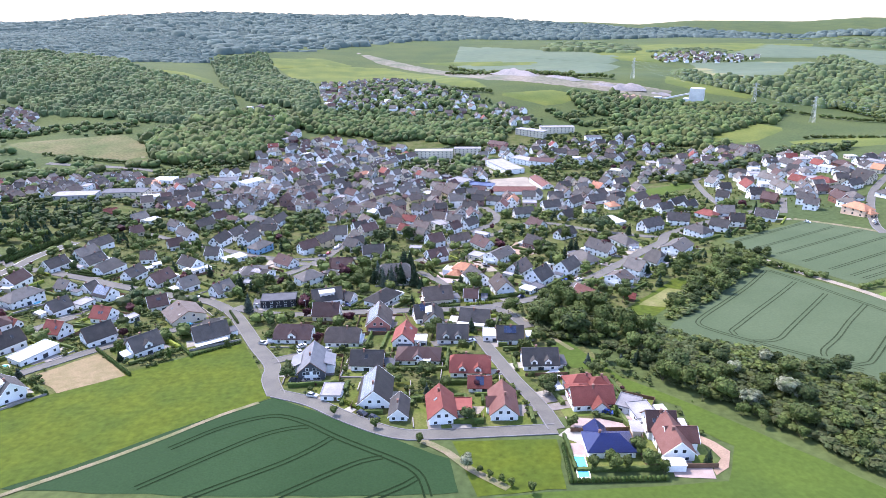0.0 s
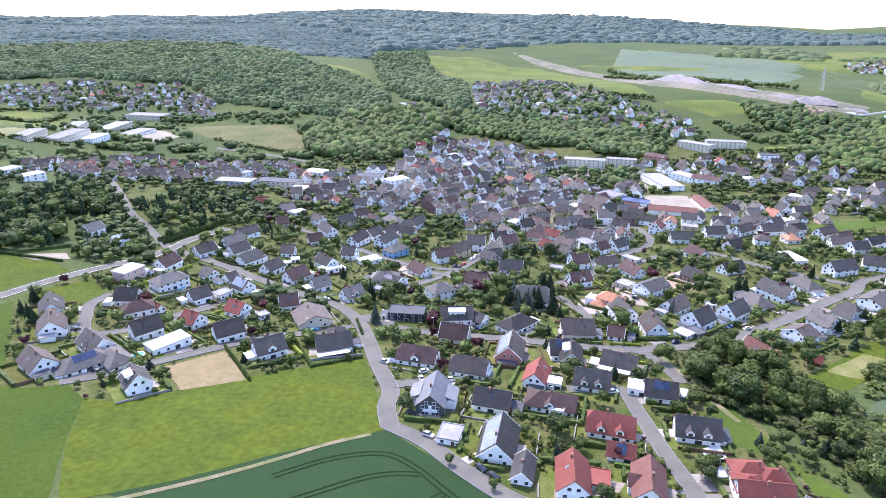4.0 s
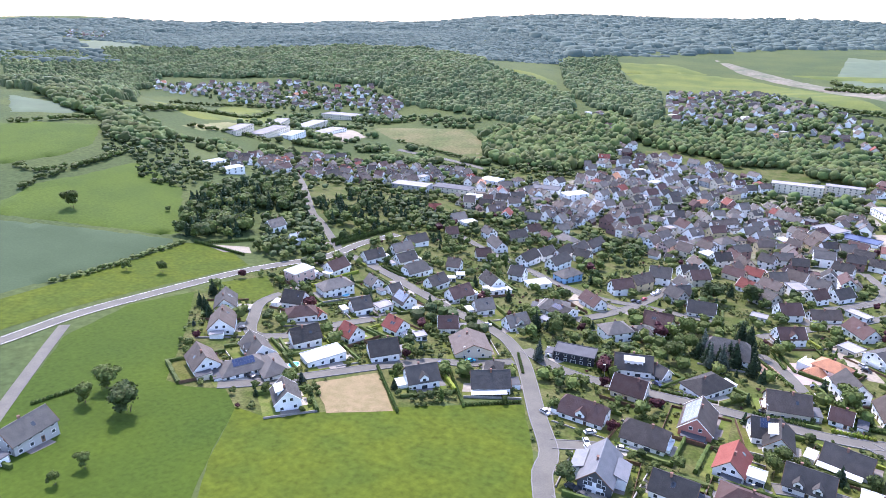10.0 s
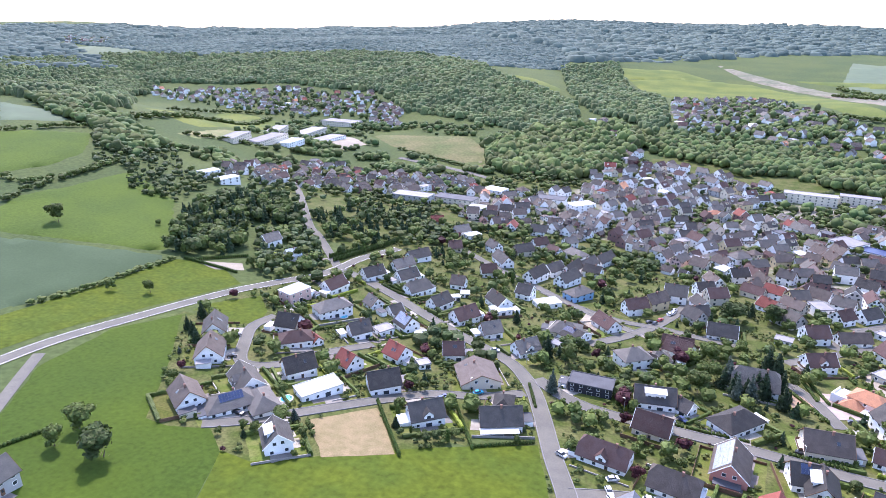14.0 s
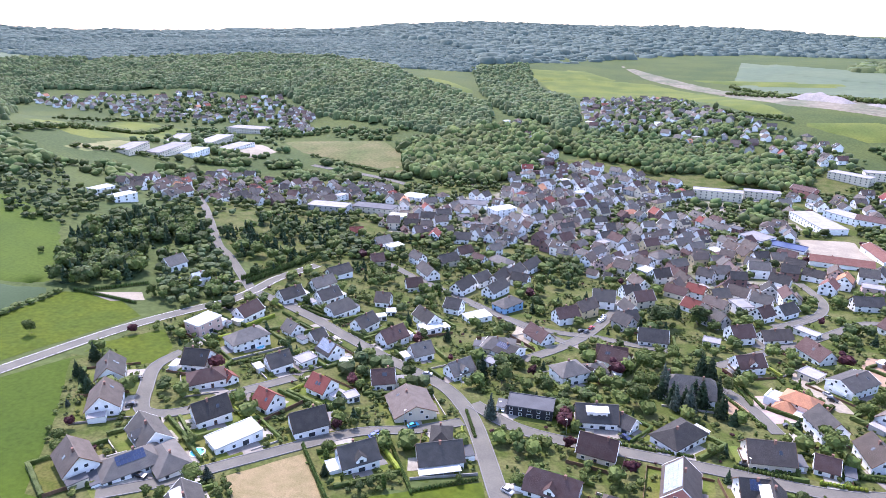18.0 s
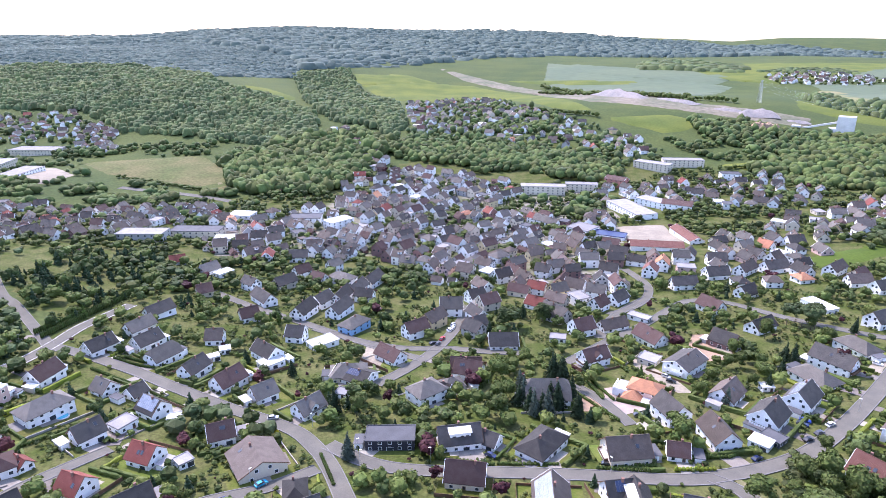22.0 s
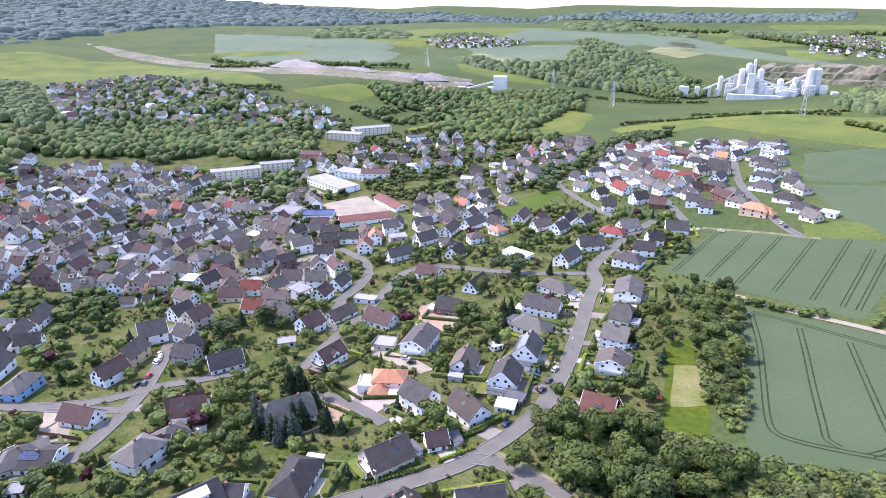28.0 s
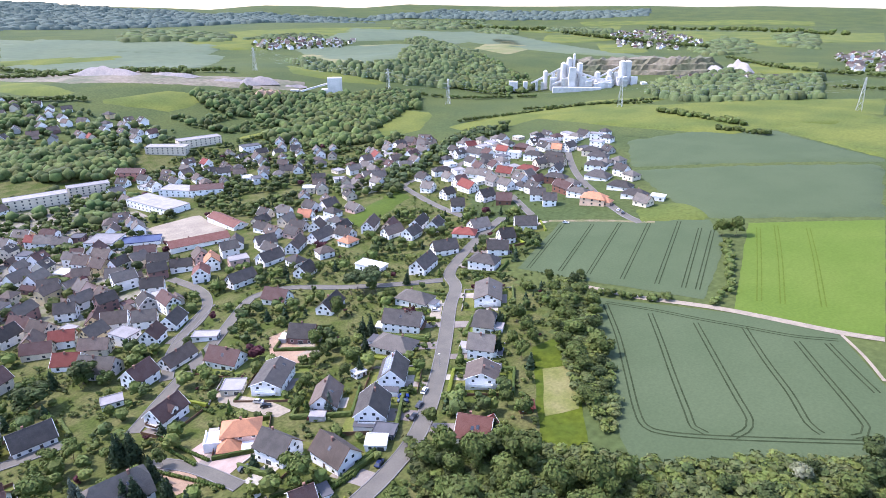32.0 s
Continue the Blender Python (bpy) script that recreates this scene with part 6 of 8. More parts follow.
house(24.3, 338.3, 177, 17.7, 13, 5, "K", "grey", "white", "-")
house(66.2, 339.5, 146, 12.9, 9, 5, "H", "orange", "pink", "villa")
house(69.0, 319.8, 106, 11.8, 10, 5.2, "G", "slate", "white", "-")
house(79.5, 302.4, 94, 13.3, 10, 4.2, "G", "tile", "white", "-")
house(103.7, 313.0, 41, 13.4, 11, 4.6, "G", "slate", "white", "balc")
house(124.7, 325.6, 40, 14.0, 10, 4.8, "G", "slate", "white", "solar_l")
house(93.4, 363.8, 38, 17.5, 12, 5, "G", "slate", "white", "balc")
house(90.2, 397.7, 116, 15.1, 10, 3.8, "G", "brown", "white", "-")
house(80.8, 373.4, 137, 8.6, 8, 2.8, "F", "grey", "cream", "-")
house(98.2, 333.9, 42, 13.2, 10, 3.6, "G", "tile", "white", "-")
house(124.7, 389.2, 128, 11.8, 10, 3.6, "G", "slate", "brick", "-")
house(158.9, 357.5, 121, 17.5, 10, 5, "G", "slate", "white", "balc")
house(143.0, 345.7, 111, 17.5, 12, 3, "H", "grey", "white", "-")
house(182.3, 374.5, 107, 17.5, 11, 3.4, "H", "grey", "white", "-")
house(116.5, 275.3, 120, 10.8, 11, 3.4, "G", "russet", "white", "-")
house(161.1, 311.2, 122, 10.4, 10, 5, "G", "grey", "white", "-")
house(143.8, 295.9, 37, 10.7, 12, 5, "G", "tile", "white", "balc")
house(180.6, 326.2, 120, 8.9, 12, 3.6, "K", "grey", "white", "balc")
house(205.2, 345.5, 39, 19.0, 13, 4.6, "G", "grey", "white", "balc")
house(237.5, 375.9, 110, 16.2, 11, 5.2, "H", "slate", "white", "-")
house(257.9, 383.5, 133, 12.1, 9, 4.8, "G", "slate", "white", "-")
house(216.5, 404.2, 20, 17.5, 10, 4.8, "G", "slate", "white", "balc")
house(242.7, 412.9, 157, 15.2, 10, 4.4, "G", "slate", "white", "-")
house(272.7, 423.5, 122, 14.8, 10, 3, "H", "red", "white", "-")
house(287.0, 423.9, 164, 13.0, 10, 3.4, "G", "grey", "white", "-")
house(201.0, 432.4, 107, 17.5, 9, 3.4, "F", "white", "white", "-")
house(173.8, 461.4, 28, 12.2, 10, 3.4, "G", "slate", "white", "-")
house(141.9, 440.4, 116, 13.6, 10, 3.6, "G", "brown", "white", "-")
house(152.6, 406.8, 27, 15.1, 9, 3.4, "G", "slate", "white", "-")
house(42.6, 294.1, 3, 14.7, 11, 4.2, "G", "tile", "cream", "-")
house(32.0, 270.1, 5, 7.8, 10, 3.8, "G", "slate", "white", "solar_f")
house(36.5, 265.3, 85, 12.0, 9, 3.8, "G", "slate", "white", "-")
house(60.7, 293.6, 165, 7.0, 7, 3, "G", "brown", "white", "-")
house(55.8, 260.2, 159, 13.4, 9, 3.2, "G", "slate", "white", "terrace")
house(-182.7, 164.0, 88, 13.8, 9, 4.6, "G", "grey", "grey", "-")
house(-127.5, 218.8, 133, 10.4, 9, 4, "G", "slate", "white", "-")
house(-135.6, 281.0, 157, 8.7, 9, 3.6, "G", "red", "white", "-")
house(-121.5, 298.9, 157, 9.3, 9, 3.6, "G", "red", "white", "-")
house(-100.5, 312.6, 21, 8.9, 9, 3.8, "G", "brown", "white", "-")
house(-108.4, 296.5, 43, 5.0, 5, 2.4, "F", "grey", "white", "hut")
house(-188.7, 359.8, 72, 13.0, 9, 4, "G", "brown", "white", "-")
house(-262.7, 405.2, 68, 11.5, 9, 4.2, "G", "grey", "white", "-")
house(-237.4, 392.4, 57, 7.9, 8, 3.2, "G", "white", "white", "-")
house(-180.7, 391.6, 56, 13.2, 9, 3.8, "G", "slate", "white", "-")
house(-172.3, 441.6, 54, 15.0, 9, 3.8, "G", "slate", "white", "-")
house(-172.8, 417.4, 57, 14.1, 9, 3.8, "G", "grey", "white", "-")
house(339.7, 526.3, 106, 9.9, 10, 4.4, "G", "grey", "white", "-")
house(332.5, 497.0, 177, 9.8, 9, 5, "G", "slate", "white", "-")
house(312.8, 467.5, 138, 9.3, 10, 5, "G", "slate", "white", "-")
house(364.3, 513.2, 171, 11.5, 9, 5, "G", "brown", "white", "-")
house(355.3, 495.8, 78, 17.0, 10, 4.6, "G", "red", "white", "-")
house(341.1, 464.4, 170, 12.2, 10, 5, "G", "slate", "white", "-")
house(341.2, 446.5, 126, 10.9, 10, 4, "G", "brown", "brown", "-")
house(384.3, 553.9, 151, 17.5, 10, 5, "H", "slate", "white", "-")
house(391.8, 522.4, 106, 12.3, 9, 3.6, "G", "grey", "white", "-")
house(452.0, 573.6, 91, 17.5, 10, 4, "G", "slate", "white", "-")
house(436.3, 544.8, 126, 10.7, 9, 4.2, "G", "slate", "white", "-")
house(469.2, 552.5, 100, 12.1, 9, 4.4, "G", "red", "white", "-")
house(486.9, 541.1, 101, 17.5, 10, 4.4, "H", "brown", "brown", "-")
house(460.9, 531.1, 113, 12.2, 10, 5.6, "F", "white", "white", "-")
house(460.4, 507.9, 103, 17.5, 10, 5.6, "H", "slate", "white", "-")
house(406.4, 498.5, 107, 13.8, 10, 3.4, "G", "red", "cream", "-")
house(420.8, 484.9, 108, 17.5, 10, 4, "H", "red", "cream", "-")
house(515.6, 533.1, 113, 15.0, 10, 5.6, "F", "grey", "white", "-")
house(493.2, 505.1, 113, 9.7, 9, 4.4, "G", "orange", "cream", "-")
house(531.8, 515.0, 100, 12.7, 10, 5.4, "F", "white", "white", "-")
house(503.0, 497.9, 2, 13.8, 9, 5, "G", "slate", "white", "-")
house(557.8, 501.4, 114, 12.2, 10, 6, "F", "grey", "white", "-")
house(526.9, 481.3, 102, 12.2, 10, 5.8, "F", "grey", "white", "-")
house(494.7, 466.6, 106, 17.5, 10, 5, "H", "slate", "cream", "-")
house(478.5, 450.6, 107, 17.5, 10, 5.2, "H", "slate", "white", "-")
house(450.6, 435.5, 109, 17.5, 10, 5.2, "H", "slate", "white", "-")
house(462.1, 485.6, 99, 16.8, 10, 4.6, "G", "slate", "cream", "-")
house(448.1, 473.7, 99, 15.2, 10, 4.6, "G", "slate", "cream", "-")
house(428.2, 460.5, 19, 17.5, 9, 4.8, "G", "slate", "white", "-")
house(428.2, 419.5, 99, 19.0, 13, 3.2, "H", "slate", "white", "-")
house(404.9, 444.2, 108, 17.5, 9, 5.2, "H", "slate", "brown", "-")
house(384.4, 422.7, 75, 17.0, 9, 5, "G", "brown", "brown", "-")
house(379.0, 406.3, 98, 15.7, 9, 4.6, "H", "grey", "white", "-")
house(368.7, 386.6, 106, 17.5, 11, 5.4, "H", "orange", "peach", "-")
house(370.0, 380.7, 100, 13.4, 7, 3.4, "H", "orange", "peach", "-")
house(359.8, 429.4, 127, 10.8, 9, 5.2, "G", "slate", "white", "-")
house(352.7, 413.5, 128, 9.6, 9, 5.2, "G", "slate", "white", "-")
house(410.0, 389.2, 100, 17.5, 11, 3.2, "H", "slate", "white", "-")
house(394.7, 368.8, 101, 17.5, 11, 3.2, "H", "slate", "white", "-")
house(397.1, 352.5, 105, 9.7, 8, 3, "F", "white", "white", "-")
house(303.4, 397.6, 136, 14.0, 10, 4, "G", "slate", "white", "-")
house(276.6, 392.3, 153, 8.8, 10, 4.8, "G", "slate", "white", "-")
house(272.7, 451.0, 28, 14.4, 9, 4.2, "G", "slate", "white", "-")
house(253.2, 453.7, 15, 12.9, 9, 4, "G", "slate", "white", "-")
house(254.4, 476.6, 30, 12.0, 9, 5, "G", "brown", "cream", "-")
house(78.7, 185.2, 1, 9.9, 8, 4, "H", "red", "white", "-")
house(84.4, 182.4, 177, 8.2, 7, 4, "H", "red", "white", "-")
house(89.9, 168.7, 143, 7.0, 8, 2.8, "F", "grey", "white", "-")
house(91.7, 162.8, 180, 7.0, 9, 2.8, "F", "grey", "white", "-")
house(33.8, 178.8, 169, 7.0, 7, 2.6, "F", "red", "white", "-")
house(27.5, 240.2, 167, 5.0, 5, 2.8, "F", "white", "white", "-")
house(58.6, 239.3, 167, 7.0, 7, 3, "F", "white", "white", "-")
house(43.5, 193.7, 168, 7.9, 6, 2.6, "G", "red", "white", "solar_f")
house(-10.1, 198.7, 169, 7.0, 8, 2.6, "F", "grey", "white", "-")
house(26.2, 219.6, 168, 5.0, 5, 2.6, "F", "white", "white", "-")
house(92.7, 297.8, 132, 6.8, 6, 2.3, "F", "white", "white", "-")
house(98.7, 300.5, 123, 7.6, 6, 2.3, "F", "black", "darkgrey", "-")
house(-5.5, 364.3, 158, 12.0, 10, 4.2, "G", "brown", "white", "-")
house(44.2, 404.5, 165, 8.0, 6, 2.6, "F", "grey", "white", "-")
house(96.4, 430.7, 136, 11.9, 6, 2.6, "F", "grey", "white", "-")
house(1.5, 415.9, 137, 10.0, 9, 5, "G", "slate", "grey", "-")
house(-57.0, 363.7, 151, 17.5, 12, 3, "G", "slate", "white", "-")
house(-197.2, 540.7, 24, 10.1, 8, 3, "G", "red", "white", "-")
house(-170.5, 524.1, 49, 12.3, 9, 3.2, "G", "grey", "white", "-")
house(-159.5, 519.4, 50, 11.5, 8, 3, "F", "white", "white", "-")
house(-159.4, 479.0, 31, 8.7, 9, 3.6, "G", "brown", "cream", "-")
house(-122.4, 439.5, 29, 9.7, 9, 4, "G", "brown", "white", "-")
house(43.2, 457.3, 139, 11.5, 9, 3.4, "G", "red", "white", "-")
house(36.8, 482.0, 150, 13.1, 8, 4, "G", "brown", "cream", "-")
house(50.1, 437.0, 128, 16.0, 11, 4.5, "G", "grey", "grey", "-")
house(93.2, 460.5, 40, 13.1, 9, 4, "G", "slate", "white", "-")
house(77.1, 418.3, 19, 15.3, 8, 3, "G", "tile", "white", "-")
house(143.5, 482.9, 4, 16.2, 9, 4.4, "G", "slate", "white", "-")
house(173.1, 500.2, 6, 15.5, 10, 4, "G", "slate", "white", "-")
house(196.7, 506.7, 36, 17.5, 9, 4.4, "G", "tile", "white", "-")
house(217.1, 506.8, 13, 17.5, 10, 4.2, "G", "slate", "white", "-")
house(236.8, 509.9, 17, 14.3, 8, 4, "G", "slate", "white", "-")
house(250.4, 493.5, 34, 17.5, 9, 5, "G", "tile", "white", "-")
house(249.0, 468.6, 179, 14.2, 9, 3.6, "G", "tile", "white", "-")
house(269.4, 463.5, 26, 17.5, 8, 5, "G", "slate", "white", "-")
house(138.8, 271.5, 146, 5.0, 4, 2.2, "G", "red", "brown", "hut")
house(-138.5, 323.2, 39, 5.0, 6, 2.6, "F", "white", "grey", "-")
house(-122.4, 326.6, 13, 5.0, 4, 2.3, "F", "white", "white", "hut")
house(-125.4, 384.8, 30, 5.0, 4, 2.3, "F", "white", "white", "hut")
house(-122.7, 394.0, 20, 5.0, 5, 2.3, "F", "white", "white", "hut")
house(-60.6, 347.2, 158, 5.0, 5, 2.4, "F", "silver", "white", "hut")
house(-17.5, 350.1, 157, 5.6, 4, 2.3, "G", "tile", "white", "hut")
house(118.7, 340.4, 177, 5.2, 4, 2.2, "F", "white", "white", "hut")
house(122.1, 275.1, 1, 6.5, 4, 2.2, "G", "red", "brown", "hut")
house(-107.4, 524.0, 44, 11, 9, 4.6, "G", "brown", "white", "-")
house(-93.5, 509.1, 145, 10, 8, 4.6, "G", "brown", "white", "-")
house(-86.9, 537.6, 44, 10, 8, 5.6, "G", "grey", "white", "-")
house(-60.6, 474.6, 163, 11, 8, 5.0, "G", "slate", "white", "-")
house(-163.7, 582.1, 2, 12, 9, 4.6, "G", "slate", "white", "-")
house(-137.7, 556.4, 92, 12, 8, 5.6, "G", "red", "white", "-")
house(-115.8, 560.7, 2, 13, 9.5, 4.6, "G", "slate", "white", "-")
house(-108.3, 589.4, 2, 12, 8, 5.6, "G", "tile", "white", "-")
house(-147.5, 641.4, 269, 12, 9.5, 4.6, "G", "brown", "white", "-")
house(-156.5, 611.8, 2, 12, 9, 5.0, "G", "slate", "white", "-")
house(5.4, 439.8, 117, 12, 8, 4.6, "G", "slate", "white", "-")
house(14.0, 458.3, 27, 12, 9.5, 5.6, "G", "brown", "cream", "-")
house(7.9, 471.7, 27, 11, 9.5, 4.6, "G", "slate", "white", "-")
house(14.2, 492.1, 117, 13, 9, 4.6, "G", "tile", "white", "-")
house(29.7, 511.3, 27, 12, 9.5, 5.6, "G", "slate", "white", "-")
house(37.1, 493.0, 240, 10, 9.5, 4.6, "G", "tile", "yellow", "-")
house(48.7, 484.4, 150, 11, 8, 5.0, "G", "red", "white", "-")
house(56.3, 461.3, 139, 13, 8, 4.6, "G", "tile", "cream", "-")
house(72.9, 483.1, 150, 12, 9.5, 5.6, "G", "tile", "white", "-")
house(67.4, 495.3, 240, 12, 9, 4.6, "G", "brown", "yellow", "-")
house(60.1, 520.6, 150, 10, 9, 5.6, "G", "slate", "white", "-")
house(84.2, 473.4, 150, 11, 9, 5.0, "G", "grey", "white", "-")
house(78.9, 450.7, 40, 10, 9, 4.6, "G", "brown", "white", "-")
house(105.5, 517.1, 150, 12, 9, 5.6, "G", "slate", "white", "-")
house(132.3, 538.8, 150, 13, 8, 4.6, "G", "slate", "white", "-")
house(132.6, 511.7, 240, 11, 9.5, 5.6, "G", "russet", "white", "-")
house(97.9, 556.4, 150, 10, 9.5, 5.0, "G", "grey", "white", "-")
house(84.4, 575.0, 150, 10, 8, 5.6, "G", "tile", "yellow", "-")
house(65.4, 572.9, 150, 11, 9, 4.6, "G", "slate", "white", "-")
house(128.9, 588.3, 151, 13, 8, 4.6, "G", "brown", "white", "-")
house(127.3, 562.5, 150, 13, 8, 5.0, "G", "slate", "white", "-")
house(112.3, 783.6, 171, 48.2, 14, 9, "F", "grey", "cream", "big")
house(157.1, 791.3, 169, 34.9, 12, 8, "F", "tile", "cream", "big")
house(183.2, 699.9, 103, 56.6, 22, 6, "F", "tile", "white", "big")
house(215.0, 725.2, 125, 33.5, 18, 6, "F", "flatgrey", "white", "big")
house(230.4, 703.4, 150, 28.2, 14, 7, "G", "brown", "white", "big")
house(162.2, 578.5, 168, 40.6, 13, 4, "G", "russet", "white", "big")
house(198.2, 605.3, 93, 38.7, 12, 4, "G", "russet", "white", "big")
house(118.2, 634.9, 133, 20.8, 20, 6, "F", "flatgrey", "white", "big")
house(136.9, 619.1, 151, 27.8, 14, 3.4, "F", "blue", "white", "big")
house(-248.1, 608.1, 176, 37.5, 16, 6, "F", "grey", "grey", "big")
house(-209.8, 622.2, 174, 41.7, 16, 6, "F", "black", "cream", "big")
house(-188.3, 681.9, 166, 21.5, 16, 6, "F", "white", "white", "big")
house(-180.9, 601.8, 2, 17.1, 12, 5, "F", "white", "white", "big")
house(-97.6, 659.9, 41, 23.6, 14, 8, "F", "white", "white", "big")
house(-129.1, 675.9, 179, 28.4, 16, 6, "F", "black", "white", "big")
house(-575.6, 1051.6, 172, 70.0, 30, 7, "F", "grey", "cream", "big")
house(-567.3, 934.6, 94, 70.0, 26, 7, "F", "flatgrey", "cream", "big")
house(-532.4, 775.8, 94, 70.0, 24, 6, "F", "flatgrey", "cream", "big")
house(-512.1, 800.0, 92, 39.5, 20, 6, "F", "white", "white", "big")
house(-540.8, 722.5, 103, 53.1, 20, 6, "F", "grey", "cream", "big")
house(-504.5, 884.6, 84, 54.9, 26, 5, "F", "flatgrey", "white", "big")
house(-602.9, 896.0, 109, 70.0, 20, 6, "F", "flatgrey", "cream", "big")
house(-400.6, 511.2, 70, 16.4, 12, 5, "F", "white", "white", "big")
house(-378.2, 506.9, 66, 17.9, 12, 5, "F", "white", "white", "big")
house(306.3, 876.4, 172, 48.6, 16, 8, "F", "tile", "cream", "big")
house(266.1, 868.6, 136, 44.1, 16, 8, "F", "grey", "cream", "big")
house(338.1, 816.0, 169, 21.7, 14, 7, "F", "black", "white", "big")
house(201.8, 807.0, 135, 23.7, 14, 8, "G", "brown", "redbase", "big")

# Built-up quarters filled with houses, woods, hedges, trees, cars.
quarter("infill", [(-214, 611), (-167, 545), (-138, 572), (-99, 551), (-66, 575), (-72, 646), (-153, 664), (-205, 672)])
quarter("infill", [(-181, 610), (-158, 633), (-104, 621), (-58, 558), (-26, 540), (7.6, 484.8), (25, 459.7), (70.1, 447.7), (100, 508), (130, 512), (177, 541), (109, 580), (-24, 628), (-165, 667)])
quarter("estate", [(360, 556), (408, 590), (488, 623), (535, 586), (566, 535), (580, 503), (485, 431), (456, 404), (408, 343), (384.2, 352.9), (354.6, 378.1), (334, 420.4), (339.9, 475.1)])
quarter("core", [(-169, 540), (-203, 607), (-200, 661), (-147, 714), (-60, 805), (30, 810), (115, 724), (158, 662), (130, 544), (101.8, 470), (63.4, 455.1), (43, 518), (6, 498.7), (-13, 504), (-50, 570), (-100, 579)])
quarter("midleft", [(-454, 593), (-448, 760), (-302, 746), (-227, 732), (-200, 669), (-270, 617), (-349, 561), (-382, 509)])
quarter("right", [(186, 573), (249, 608), (329, 663), (447, 708), (505, 686), (462, 641), (324, 567), (285, 555), (283.8, 482.8), (216.1, 475.4), (162.9, 462.7), (151, 504)])
quarter("upper", [(-43, 1398), (100, 1485), (163, 1212), (236, 1074), (302, 957), (267, 904), (160, 967), (55, 1014), (-25, 1063)])
quarter("strip", [(-158, 1114), (-132, 1113), (-51, 897), (-67, 849)])
quarter("far_left", [(-1168, 1210), (-862, 1295), (-610, 1242), (-502, 1115), (-666, 1114), (-771, 1120), (-1088, 1143)])
quarter("mid", [(-128, 816), (-41, 896), (94, 810), (164, 802), (179, 764), (94, 711), (-6, 733), (-87, 759)])
quarter("east", [(162, 790), (312, 822), (390, 818), (402, 736), (354, 690), (251, 676), (171, 713)])

wood("grove", [(-299.1, 353.2), (-347.4, 422.3), (-342.8, 473.4), (-323, 506), (-266.1, 454.8), (-302.7, 434.2), (-270, 385), (-271.2, 370.2)])
wood("hillwood", [(-543, 550), (-514, 586), (-422, 506), (-382, 509), (-369.7, 460), (-363.5, 423.2), (-412, 427), (-441, 463), (-467, 454), (-549, 524)])
wood("garden_grove", [(-242.7, 550.6), (-230.2, 567.3), (-197.3, 533.2), (-173.4, 490.5), (-190.3, 472.8), (-208.6, 471.6)])
wood("garden_grove", [(-279.5, 416.8), (-275.6, 472.2), (-223.4, 407.3), (-200.0, 366.5), (-214.5, 352.8), (-240.3, 358.2)])
wood("garden_grove", [(-129.5, 338.1), (-112.2, 344.7), (-86.7, 329.3), (-73.5, 313.0), (-83.5, 303.5), (-119.9, 315.6)])
wood("rightgrove", [(101.6, 278.2), (110.8, 271.4), (123.4, 267.3), (123.3, 255.2), (132.1, 241.7), (139.6, 222.8), (157.1, 200.3), (167.8, 179.3), (156.6, 176.2), (80.4, 256.1)])
wood("rightgrove", [(154.2, 207.7), (178.2, 173.4), (162.7, 170.3), (137.6, 201.2)])
wood("rightgrove", [(160, 196), (186, 167), (200, 148), (163, 112), (143, 116), (161, 139), (157, 162), (150, 185)])
wood("treeline", [(228.6, 328.6), (252.8, 322.1), (223.6, 296.5), (188.9, 268.7), (154.6, 244.2), (145.6, 240.5), (142, 245.2), (179.9, 275.9), (201.7, 299.2)])
wood("cemetery", [(-277.5, 484.9), (-272, 550), (-227, 571), (-183.2, 478.4), (-217.9, 408.5)])
wood("band", [(376, 851), (584, 962), (654, 867), (491, 779), (455, 725), (388, 770)])
wood("diag", [(371, 616), (524, 661), (591, 640), (545, 611), (478, 618), (411, 585), (337, 552), (305, 538)])
wood("hillband", [(-72, 979), (17, 927), (106, 879), (188, 891), (158, 955), (55, 1014), (-33, 1048)])
wood("belt", [(-69, 1020), (-20, 1017), (86, 953), (180, 901), (229, 877), (217, 837), (91, 880), (8, 906), (-58, 946)])
wood("belt", [(62, 998), (124, 951), (193, 938), (207, 837), (179, 809), (105, 871), (40, 864)])
wood("loose", [(57, 853), (98, 844), (178, 762), (188, 716), (166, 677), (118, 673), (44, 732)])
wood("loose", [(296, 764), (363, 830), (528, 812), (537, 744), (443, 690), (410, 732), (344, 705)])
wood("loose", [(-542, 793), (-446, 906), (-276, 793), (-188, 744), (-197, 651), (-314, 704), (-477, 698)])
wood("belt", [(-264, 951), (-116, 928), (-79, 854), (-133, 776), (-226, 795)])
wood("loose", [(-493, 564), (-487, 719), (-396, 815), (-245, 789), (-215, 737), (-384, 760), (-420, 572), (-437, 524)])
wood("belt", [(1078, 1186), (1068, 1076), (950, 866), (864, 824), (821, 942)])
wood("loose", [(-982, 1252), (-876, 1272), (-615, 1226), (-517, 1148), (-666, 1114), (-785, 1140)])
wood("loose", [(-751, 1022), (-566, 1108), (-482, 1027), (-469, 960), (-502, 792), (-524, 716)])
wood("loose", [(-43, 1398), (100, 1485), (163, 1212), (236, 1074), (302, 957), (267, 904), (160, 967), (55, 1014), (-25, 1063)])
wood("loose", [(105, 1278), (212, 1106), (295, 904), (202, 840), (115, 938), (61, 994)])
wood("far_fill", [(-1639, 1522), (-1358, 1616), (-1216, 1331), (-1096, 1130), (-1216, 1124)])
wood("far_fill", [(-1713, 1267), (-1659, 1442), (-1209, 1216), (-665, 682), (-678, 614), (-816, 627)])
wood("loose", [(-546, 1094), (-292, 1055), (-226, 982), (-264, 943), (-435, 983), (-491, 980)])
